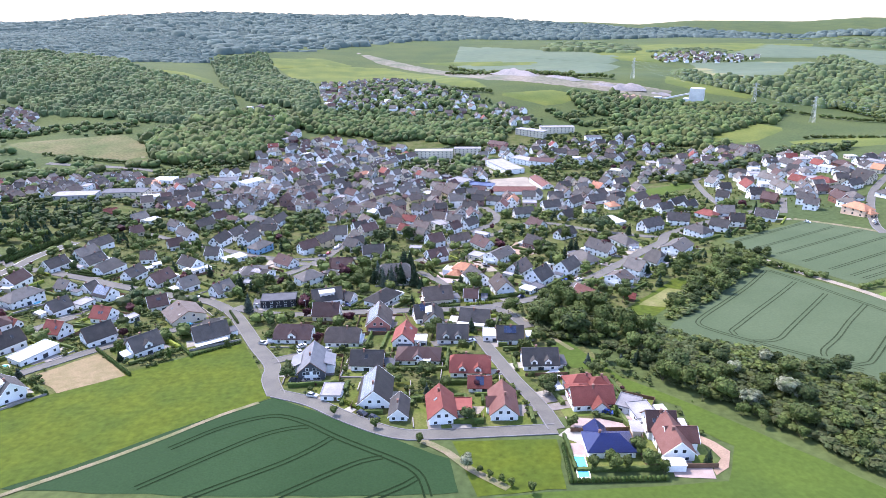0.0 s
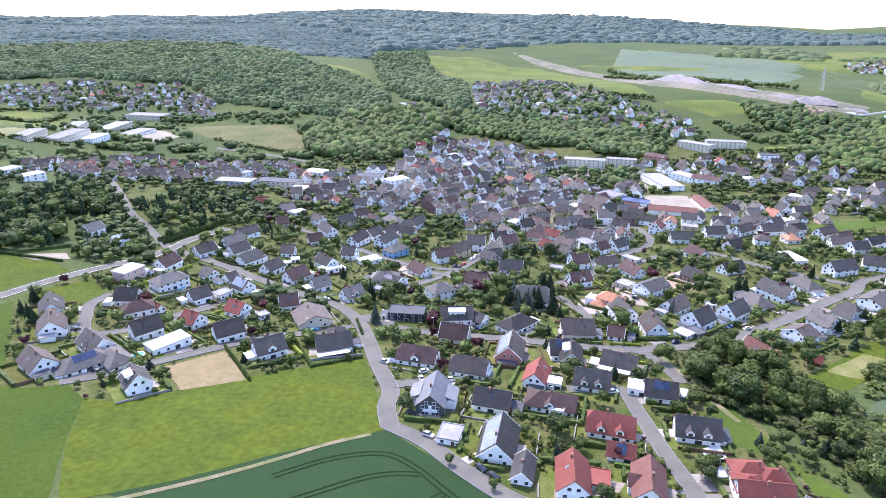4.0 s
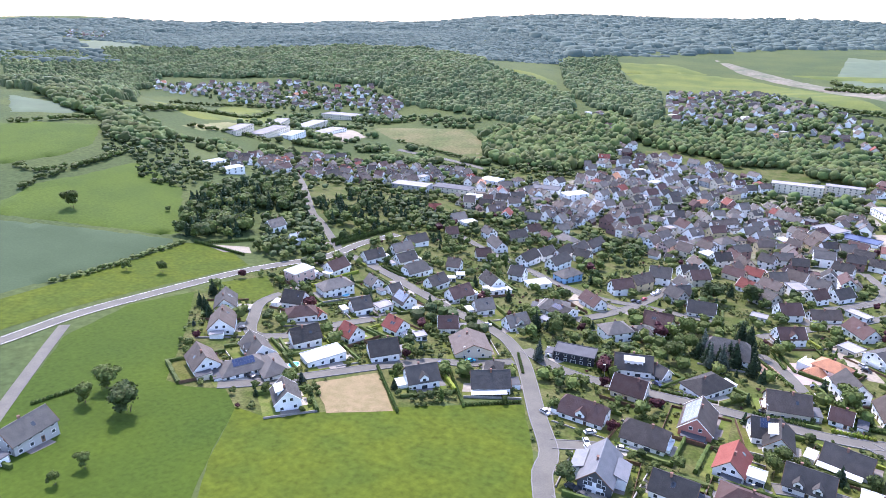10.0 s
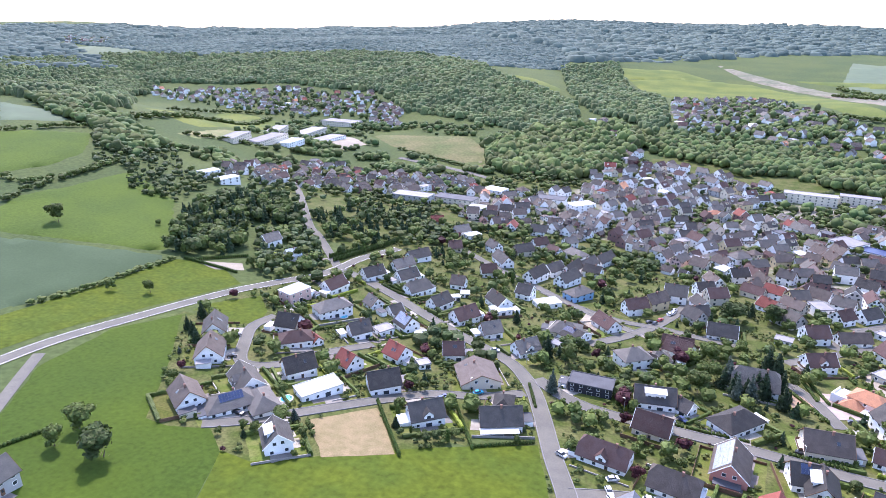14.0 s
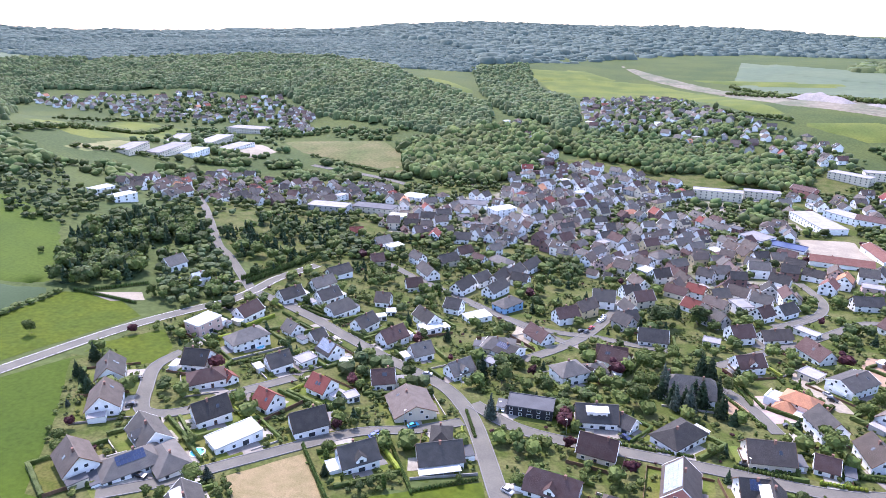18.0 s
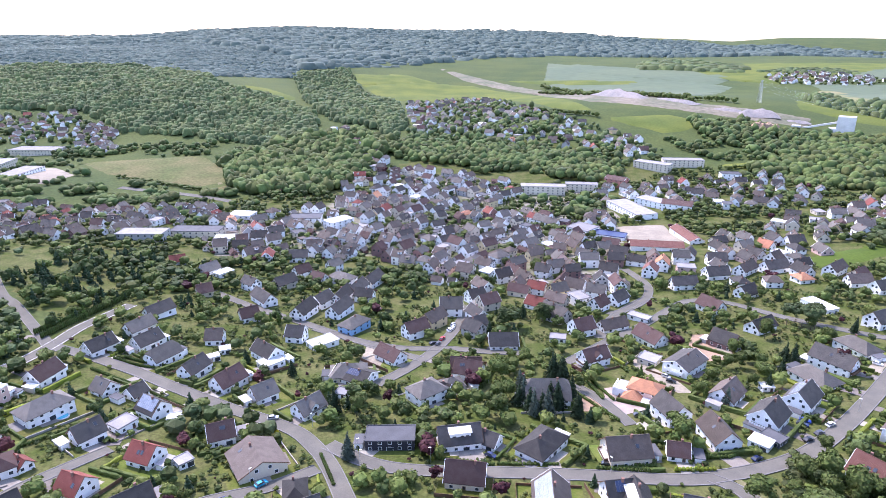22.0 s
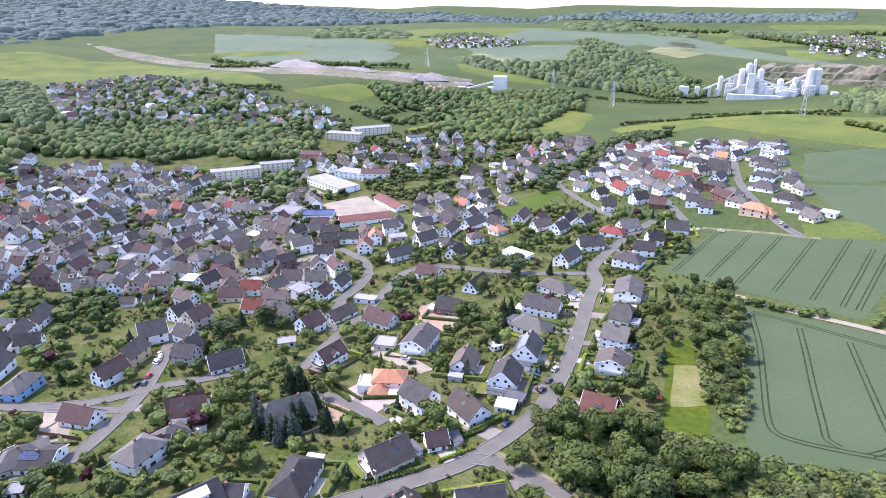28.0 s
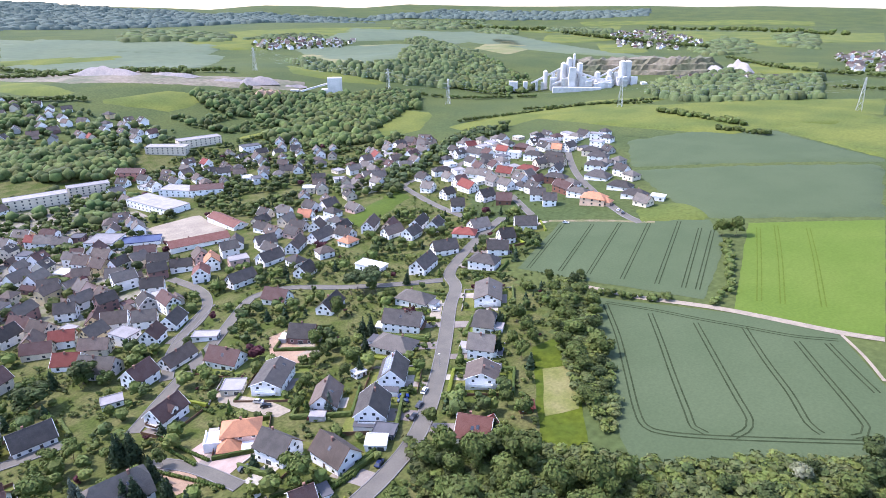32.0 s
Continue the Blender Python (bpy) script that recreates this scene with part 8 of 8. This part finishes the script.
hedgerow(6, [(-548, 647), (-531, 714), (-506, 735)])
hedgerow(9, [(-602, 630), (-734, 1066)])
hedgerow(9, [(-911, 1001), (-846, 1077), (-752, 1130)])

# far hamlets
for poly, gap in (([(890, 1799), (1073, 1860), (1173, 1678), (1035, 1574), (862, 1641)], 32), ([(2082, 1387), (2450, 1400), (1826, 915), (1526, 901), (1581, 1073)], 48),
                  ([(1583, 554), (1799, 495), (1286, 393), (1307, 455)], 34), ([(1040, 661), (1096, 617), (1106, 485), (1010, 536)], 24),
                  ([(-573, 1188), (-500, 1137), (-448, 1021), (-505, 1024)], 20), ([(-2232, 1888), (-2179, 2072), (-1869, 1759), (-1918, 1647)], 45)):
    X, Y = scatter(poly, gap, rnd)
    for x, y in zip(X, Y):
        far_house(x, y, rnd.uniform(0, 180), rnd.choice((10, 12, 14)), rnd.choice((9, 10)), rnd.choice((4.6, 5.2, 5.6)), "G", rnd.choice(("slate", "grey", "tile", "brown")), rnd.choice(("white", "white", "cream")))
    X, Y = scatter(poly, gap * 0.8, rnd, 2.0)
    thicket("hamlet_trees", X, Y, 6, 12, "trees between far houses", (("broad", 1),), len(X), 1.3, "_far")

# quarry face behind the cement works, rock cut and spoil heaps of the stone works
def rock_bank(pts, prof, gap, label, mat):
    """A stepped rock face along a line; the profile gives metres back and up."""
    bank = smooth_line(pts, gap)
    xy = np.array([q[:2] for q in bank])
    way = np.gradient(xy, axis=0)
    way /= np.linalg.norm(way, axis=1)[:, None]
    out = np.c_[-way[:, 1], way[:, 0]]
    rng = np.random.default_rng(8)
    v, n = [], len(xy)
    ends = np.clip(np.minimum(np.arange(n), np.arange(n)[::-1]) / 5, 0, 1)
    for d, z in prof:
        p = xy + out * (d + rng.uniform(-1, 1, (n, 1)) * gap * 0.35)
        v.append(np.c_[p, height(p[:, 0], p[:, 1]) + z * ends * rng.uniform(0.88, 1.1, n) - 1.5])
    f = [(j * n + i, j * n + i + 1, (j + 1) * n + i + 1, (j + 1) * n + i) for j in range(len(prof) - 1) for i in range(n - 1)]
    tagged(new("quarry_face", mesh_of("quarry_face", np.concatenate(v), f, [mat])), label, "quarry", kind="structure")


rock_bank([(1042, 905), (1085, 815), (1110, 735), (1130, 660), (1180, 600)], [(0, 0), (2, 8), (12, 9), (14, 18), (24, 19), (26, 27), (50, 28), (120, -4)], 7, "pale stepped stone face of a quarry", FIELD["quarry"])
rock_bank([(440, 995), (455, 985), (470, 978), (496, 970)], [(0, 0), (2, 9), (5, 10), (8, 16), (16, 16), (34, -3)], 3, "steep reddish rock cut in a wooded slope", FIELD["earth"])


def stone_mound(x, y, L, w, h, turn, label, mat):
    """A long heap of crushed stone with an uneven crest."""
    n, m = 22, 9
    v = []
    for j in range(m):
        for i in range(n):
            a, b = i / (n - 1) * 2 - 1, j / (m - 1) * 2 - 1
            lift = max(0, 1 - abs(b) ** 1.3) * max(0, 1 - abs(a) ** 3.5) * (0.8 + 0.35 * noise.noise(Vector((a * 3 + x, b * 2, 1))))
            v.append((a * L / 2 + noise.noise(Vector((i, j, x))) * 1.5, b * w / 2, lift * h - 0.8))
    f = [(j * n + i, j * n + i + 1, (j + 1) * n + i + 1, (j + 1) * n + i) for j in range(m - 1) for i in range(n - 1)]
    ob = tagged(new("stone_mound", mesh_of("stone_mound", v, f, [mat], smooth=True)), label, "mound", group="stone mounds")
    ob.matrix_basis = pose(x, y, ground(x, y), 0, 0, turn)


HEAP = material("crushed_stone", (0.20, 0.19, 0.185), 0.95, 0.25, 0.05, 0.5, tint=(0.26, 0.23, 0.215), bump=0.3)
stone_mound(360, 1290, 150, 40, 16, 110, "long grey ridge of crushed stone by a quarry", HEAP)
stone_mound(420, 1190, 90, 26, 7, 120, "low grey heap of crushed stone by a track", HEAP)
stone_mound(505, 1078, 62, 36, 13, -25, "pale cone-shaped heap of crushed stone", HEAP)
stone_mound(470, 1110, 50, 22, 6, -30, "low pale heap of crushed stone", HEAP)
stone_mound(545, 1040, 40, 18, 5, -30, "low pale heap of crushed stone", HEAP)
stone_mound(1165, 640, 80, 36, 20, 60, "bright pale heap beside a quarry face", STONE)
stone_mound(1190, 600, 60, 30, 24, 70, "bright pale heap beside a quarry face", STONE)


# lattice pylons and their cables
def pylon(x, y, turn):
    ob = tagged(new("pylon"), "grey steel lattice power pylon in the fields", "pylon", group="power pylons")
    ob.matrix_basis = pose(x, y, ground(x, y), 0, 0, turn)
    bars = []
    for a, b in ((-1, -1), (1, -1), (1, 1), (-1, 1)):
        bars.append((Vector((a * 3, b * 3, -1)), Vector((a * 0.5, b * 0.5, 38))))
    for k in range(6):
        z0, z1 = k * 6.3, (k + 1) * 6.3
        r0, r1 = 3 - 2.5 * z0 / 38, 3 - 2.5 * z1 / 38
        for a, b, c, d in ((-1, -1, 1, -1), (1, -1, 1, 1), (1, 1, -1, 1), (-1, 1, -1, -1)):
            bars.append((Vector((a * r0, b * r0, z0)), Vector((c * r1, d * r1, z1))))
    for z, r in ((25, 9), (31, 7), (36, 5)):
        bars += [(Vector((-r, 0, z)), Vector((r, 0, z))), (Vector((-r, 0, z)), Vector((0, 0, z + 2))), (Vector((r, 0, z)), Vector((0, 0, z + 2)))]
    for p, q in bars:
        part("bar", CACHE["bar"], ob, at=Matrix.Translation(p) @ (q - p).to_track_quat("Z", "Y").to_matrix().to_4x4() @ Matrix.Diagonal((1, 1, (q - p).length, 1)))
    return ob


CACHE["bar"] = mesh_of("bar", *box(-0.13, 0.13, -0.13, 0.13, 0, 1), [METAL])
stands = [(560, 1180), (672, 960), (690, 842), (760, 590), (830, 330)]
tops = []
for i, (x, y) in enumerate(stands):
    j = min(i, len(stands) - 2)
    turn = math.degrees(math.atan2(stands[j + 1][1] - stands[j][1], stands[j + 1][0] - stands[j][0])) + 90
    tops.append(pylon(x, y, turn).matrix_basis)
for a, b in zip(tops, tops[1:]):
    for z, r in ((25, 9), (31, 7), (36, 5)):
        for s in (-r, r):
            p, q = a @ Vector((s, 0, z)), b @ Vector((s, 0, z))
            pts = [p.lerp(q, t / 10) - Vector((0, 0, 28 * t / 10 * (1 - t / 10))) for t in range(11)]
            v = [tuple(c + Vector(o)) for c in pts for o in ((0.1, 0, 0), (-0.05, 0.09, 0), (-0.05, -0.09, 0))]
            f = [(k * 3 + m, k * 3 + (m + 1) % 3, k * 3 + 3 + (m + 1) % 3, k * 3 + 3 + m) for k in range(10) for m in range(3)]
            tagged(new("power_cable", mesh_of("power_cable", v, f, [METAL])), "thin sagging steel power cable between pylons", "cable")

finish_village()

# ---- gardens ----
rnd = random.Random(11)
village = [(-225, 260), (-180, 200), (-110, 205), (-60, 262), (-30, 215), (0, 172), (60, 170), (110, 145), (125, 185), (90, 240), (150, 262), (250, 330), (330, 420), (280, 520), (120, 520), (0, 520), (-150, 560), (-230, 420)]
mixed = (("broad", 34), ("oak", 22), ("hazel", 12), ("birch", 8), ("spruce", 9), ("cypress", 4), ("plum", 2))
X, Y = scatter(village, 6.8, rnd, 3.0, True)
keep = np.array([noise.noise(Vector((x / 24, y / 24, 6))) + 0.5 * noise.noise(Vector((x / 9, y / 9, 3))) > -0.04 for x, y in zip(X, Y)])
X, Y = X[keep], Y[keep]
for x, y in zip(X, Y):
    if y < 265:
        kind = rnd.choices(("broad", "oak", "birch", "spruce", "cypress", "plum", "blue"), (42, 20, 14, 7, 6, 4, 3))[0]
        tree(kind, x, y, rnd.choice((3, 3.6, 4.2, 5, 6, 7.5)) * (1.3 if kind == "spruce" else 1.0), 1.2)
ok = Y >= 265
thicket("garden_trees", X[ok], Y[ok], 2.6, 10.0, "green garden trees between the houses", mixed, 71, 1.15)
X, Y = scatter(village, 3.0, rnd, 1.2, True)
ok = np.array([noise.noise(Vector((x / 15, y / 15, 2))) + 0.55 * noise.noise(Vector((x / 5, y / 5, 5))) > 0.05 for x, y in zip(X, Y)])
thicket("garden_shrubs", X[ok], Y[ok], 0.7, 2.6, "mixed green garden shrubs and bushes", (("broad", 40), ("oak", 22), ("hazel", 14), ("birch", 8), ("cypress", 8), ("plum", 2)), 72, 1.6, "_shrub")
estate = [(262, 500), (300, 462), (330, 420), (375, 400), (430, 420), (500, 520), (500, 600), (400, 600), (320, 570)]
X, Y = scatter(estate, 6.0, rnd, 0.6, True)
ok = np.array([rnd.random() < 0.55 for _ in X])
thicket("garden_shrubs", X[ok], Y[ok], 1.0, 3.0, "small young shrubs in the estate gardens", (("broad", 6), ("birch", 2)), 77, 1.4, "_shrub")
X, Y = scatter(PARK, 7.5, rnd, 0.6, True)
ok = np.array([rnd.random() < 0.7 for _ in X])
thicket("garden_trees", X[ok], Y[ok], 2.2, 4.6, "leafy garden trees between the old blocks", (("broad", 40), ("oak", 22), ("hazel", 14), ("birch", 8), ("cypress", 4)), 78, 1.3)
town = [(-420, 560), (-440, 750), (-200, 760), (-60, 900), (30, 830), (160, 800), (320, 860), (480, 720), (460, 640), (330, 560), (130, 540), (0, 500), (-180, 480), (-300, 560)]
X, Y = scatter(town, 6.2, rnd, 0.2, True)
ok = np.array([noise.noise(Vector((x / 30, y / 30, 4))) + 0.4 * noise.noise(Vector((x / 9, y / 9, 3))) > -0.06 for x, y in zip(X, Y)])
X, Y = X[ok], Y[ok]
thicket("town_trees", X, Y, 2.5, 9.5, "many green trees between the village houses", mixed, 73, 1.15, "_far")
valley = [(-250, 830), (-190, 770), (-90, 870), (-50, 1000), (-110, 1090), (-210, 1030), (-280, 930)]
X, Y = scatter(valley, 8.5, rnd, 0.5, True)
crowns("woodland", X, Y, 6.2, "dense valley wood behind the village", BELT[1], 2, 1.0, 74)
for poly, gap in (([(-60, 1040), (120, 1400), (170, 1200), (310, 940), (260, 880), (50, 1000)], 17), ([(-1180, 1180), (-860, 1300), (-600, 1230), (-480, 1090), (-780, 1100)], 20), ([(-640, 700), (-480, 760), (-420, 900), (-560, 1100), (-720, 1060)], 30)):
    X, Y = scatter(poly, gap, rnd, 1.0, True)
    crowns("town_trees", X, Y, 4.2, "green trees between distant houses", WOODLAND, seed=len(X))


# swimming pools
def pool(pts, label):
    ob = tagged(new("swimming_pool"), label, "pool")
    c = Vector((sum(p[0] for p in pts) / len(pts), sum(p[1] for p in pts) / len(pts), 0))
    c.z = max(ground(*p) for p in pts) + 0.15
    ob.matrix_basis = Matrix.Translation(c)
    o, i = [Vector((p[0] - c.x, p[1] - c.y)) for p in pts], []
    i = [q * 0.86 for q in o]
    n = len(o)
    v = [(q.x, q.y, z) for ring, z in ((o, -2), (o, 0.1), (i, 0.1), (i, -0.3)) for q in ring]
    f = [(k * n + a, k * n + (a + 1) % n, (k + 1) * n + (a + 1) % n, (k + 1) * n + a) for k in range(3) for a in range(n)]
    part("rim", mesh_of("rim", v, f, [FIELD["patio"]]), ob, "pale pool rim")
    part("water", mesh_of("water", [(q.x, q.y, -0.05) for q in i], [tuple(range(n))], [WATER]), ob, "clear turquoise water")


def round_pool(x, y, r):
    pool([(x + r * math.cos(a * math.pi / 8), y + r * math.sin(a * math.pi / 8)) for a in range(16)], "round turquoise garden pool")


pool([(60.8, 144.4), (64.4, 143.7), (62.8, 133.9), (59.0, 134.1)], "rectangular turquoise swimming pool beside a terrace")
round_pool(-142.5, 245.8, 2.6)
round_pool(-165.7, 329.3, 2.4)

# plots: lawn, terrace, drive, hedge line and shed of each house near by
PLOTS = [(h.matrix_basis.copy(), h) for h in scene.objects if h.name.split(".")[0] == "house" and h.location.y < 400 and h.location.x < 330]
roads = np.array(ROAD_SPOTS)


def border(run, n):
    """A clipped hedge, a board fence or a low wall along a stretch of a plot's edge."""
    if len(run) < 4:
        return
    kind = rnd.choices(("hedge", "fence", "garden_wall", ""), (50, 14, 10, 26))[0]
    if not kind:
        return
    xy = np.array(run)
    o = xy[len(xy) // 2]
    z0 = ground(*o)
    way = np.gradient(xy, axis=0)
    way /= np.linalg.norm(way, axis=1)[:, None]
    side = np.c_[-way[:, 1], way[:, 0]]
    h, w, jig = {"hedge": (rnd.uniform(1.2, 2.1), rnd.uniform(0.5, 0.8), 0.16), "fence": (rnd.uniform(1.0, 1.7), 0.06, 0.0), "garden_wall": (rnd.uniform(0.5, 1.0), 0.16, 0.0)}[kind]
    ring = ((-w, -0.6), (-w, h * 0.55), (-w * 0.8, h * 0.95), (0, h * 1.04), (w * 0.8, h * 0.95), (w, h * 0.55), (w, -0.6)) if kind == "hedge" else ((-w, -0.6), (-w, h), (w, h), (w, -0.6))
    g = np.random.default_rng(n * 7 + len(run))
    m = len(ring)
    v = []
    for a, z in ring:
        p = xy + side * (a + g.uniform(-jig, jig, (len(xy), 1)))
        v.append(np.c_[p - o, height(p[:, 0], p[:, 1]) - z0 + z + g.uniform(-jig, jig, len(xy))])
    v, k = np.concatenate(v), len(xy)
    f = [(j * k + i, j * k + i + 1, (j + 1) * k + i + 1, (j + 1) * k + i) for j in range(m - 1) for i in range(k - 1)]
    f += [tuple(j * k for j in range(m))[::-1], tuple(j * k + k - 1 for j in range(m))]
    mat = {"hedge": LEAF[rnd.choices(("hedge", "broad", "lime"), (5, 4, 1))[0]], "fence": WOOD, "garden_wall": STONE}[kind]
    words = {"hedge": "clipped green hedge along a garden", "fence": "brown wooden board fence along a garden", "garden_wall": "low grey stone garden wall"}[kind]
    ob = tagged(new(kind, mesh_of(kind, v, f, [mat])), words, kind.replace("_", " "), group=f"garden borders")
    ob.matrix_basis = Matrix.Translation((o[0], o[1], z0))


for n, (m, h) in enumerate(PLOTS):
    x, y = m.translation.x, m.translation.y
    wall = next(c for c in h.children if c.name.startswith("wall"))
    L, w = wall.dimensions.x, wall.dimensions.y
    if w < 6.5:
        continue

    def corner(a, b):
        q = m @ Vector((a, b, 0))
        return (q.x, q.y)
    a, b = L / 2 + rnd.uniform(2.5, 5), w / 2 + rnd.uniform(3.5, 6.5)
    lot = [corner(-a, -b), corner(a, -b), corner(a, b), corner(-a, b)]
    tagged(new("lawn", linked("lawn", drape(lot, 0.03 + 0.005 * (n % 12), 6.0, 0.8), [LAWN])), "mown garden lawn round a house", "lawn", kind="structure")
    tagged(new("terrace", linked("terrace", drape([corner(-L * 0.3, -w / 2 - rnd.uniform(2, 3.5)), corner(L * 0.25, -w / 2 - 3), corner(L * 0.25, -w / 2 + 0.5), corner(-L * 0.3, -w / 2 + 0.5)], 0.13, 5.0), [DRIVE])),
           "paved garden terrace beside a house", "terrace", kind="structure")
    d = np.hypot(roads[:, 0] - x, roads[:, 1] - y)
    k = int(d.argmin())
    if 6 < d[k] < 26:
        to = Vector((roads[k, 0] - x, roads[k, 1] - y)).normalized()
        side = Vector((-to.y, to.x)) * rnd.uniform(1.8, 3.6)
        off = Vector((-to.y, to.x)) * rnd.uniform(-4, 4)
        p, q = Vector((x, y)) + to * 3 + off, Vector((x, y)) + to * (d[k] - roads[k, 2] + 0.3) + off
        tagged(new("driveway", linked("driveway", drape([tuple(p - side), tuple(q - side), tuple(q + side), tuple(p + side)], 0.16, 5.0), [DRIVE])), "paved driveway from the street to a house", "driveway", kind="structure")
    for i, j in ((0, 1), (1, 2), (2, 3), (3, 0)):
        (ax, ay), (bx, by) = lot[i], lot[j]
        c = max(2, int(math.hypot(bx - ax, by - ay) / 1.2))
        run = []
        for t in range(c + 1):
            qx, qy = ax + (bx - ax) * t / c, ay + (by - ay) * t / c
            if np.hypot(roads[:, 0] - qx, roads[:, 1] - qy).min() > 4.2 and all(math.hypot(qx - bx_, qy - by_) > br_ + 0.5 for bx_, by_, br_ in BUILT if br_ > 2):
                run.append((qx, qy))
            else:
                border(run, n)
                run = []
        border(run, n)
    if rnd.random() < 0.75:                            # a second paved or gravelled yard
        q = rnd.choice((-1, 1))
        tagged(new("yard", linked("yard", drape([corner(q * (L / 2 - 0.3), -w * 0.4), corner(q * (L / 2 + rnd.uniform(2.5, 5)), -w * 0.4), corner(q * (L / 2 + rnd.uniform(2.5, 5)), w * 0.35), corner(q * (L / 2 - 0.3), w * 0.35)], 0.14, 5.0), [rnd.choice((DRIVE, DRIVE, PAVING, FIELD["sand"]))])),
               "paved yard beside a house", "yard", kind="structure")
    if rnd.random() < 0.55:
        s = corner(rnd.choice((-1, 1)) * (L / 2 + rnd.uniform(2.6, 4.0)), rnd.uniform(-0.4, 0.4) * w)
        if all(math.hypot(s[0] - bx, s[1] - by) > br + 3 for bx, by, br in BUILT if br > 2 and (bx, by) != (x, y) and math.hypot(bx - x, by - y) > 1) and np.hypot(roads[:, 0] - s[0], roads[:, 1] - s[1]).min() > 6:
            v, f = stacked([box(-1.6, 1.6, -2.8, 2.8, -1, 2.4)])
            shed = tagged(new("garage"), "small flat-roofed garage beside a house", "garage", group="garages and sheds")
            shed.matrix_basis = pose(s[0], s[1], ground(*s), 0, 0, math.degrees(m.to_euler().z))
            part("wall", mesh_of("wall", v, f, [WALL[rnd.choice(("white", "grey", "cream"))]]), shed)
            part("roof", mesh_of("roof", *box(-1.8, 1.8, -3.0, 3.0, 2.4, 2.6), [ROOF[rnd.choice(("flatgrey", "white", "black"))]]), shed)
            part("garage_gate", CACHE["gate"], shed, at=pose(0, -2.81, 0))


# street lamps
def street_lamp(x, y):
    ob = tagged(new("street_lamp"), "slim grey street lamp with a flat head", "street lamp", group="street lamps")
    ob.matrix_basis = pose(x, y, ground(x, y) + 0.1, 0, 0, (x * 37 + y * 11) % 360)
    n = 8
    v = [(r * math.cos(k * math.pi / 4), r * math.sin(k * math.pi / 4), z) for r, z in ((0.09, -0.5), (0.07, 2.5), (0.045, 6.0)) for k in range(n)]
    f = [(j * n + k, j * n + (k + 1) % n, (j + 1) * n + (k + 1) % n, (j + 1) * n + k) for j in range(2) for k in range(n)]
    part("pole", mesh_of("pole", v, f, [METAL]), ob)
    part("head", mesh_of("head", *stacked([box(-0.1, 0.9, -0.16, 0.16, 6.0, 6.1), box(0.1, 0.8, -0.12, 0.12, 5.95, 6.0)]), [WHITE]), ob, "flat white lamp head")


for x, y in ((-83.1, 284.6), (-48.9, 295.2), (-50.5, 302.3), (-69.2, 321.7), (-24.7, 295.4), (35.0, 285.6), (143.2, 318.2), (25.3, 228.9), (70.8, 186.9)):
    street_lamp(x, y)
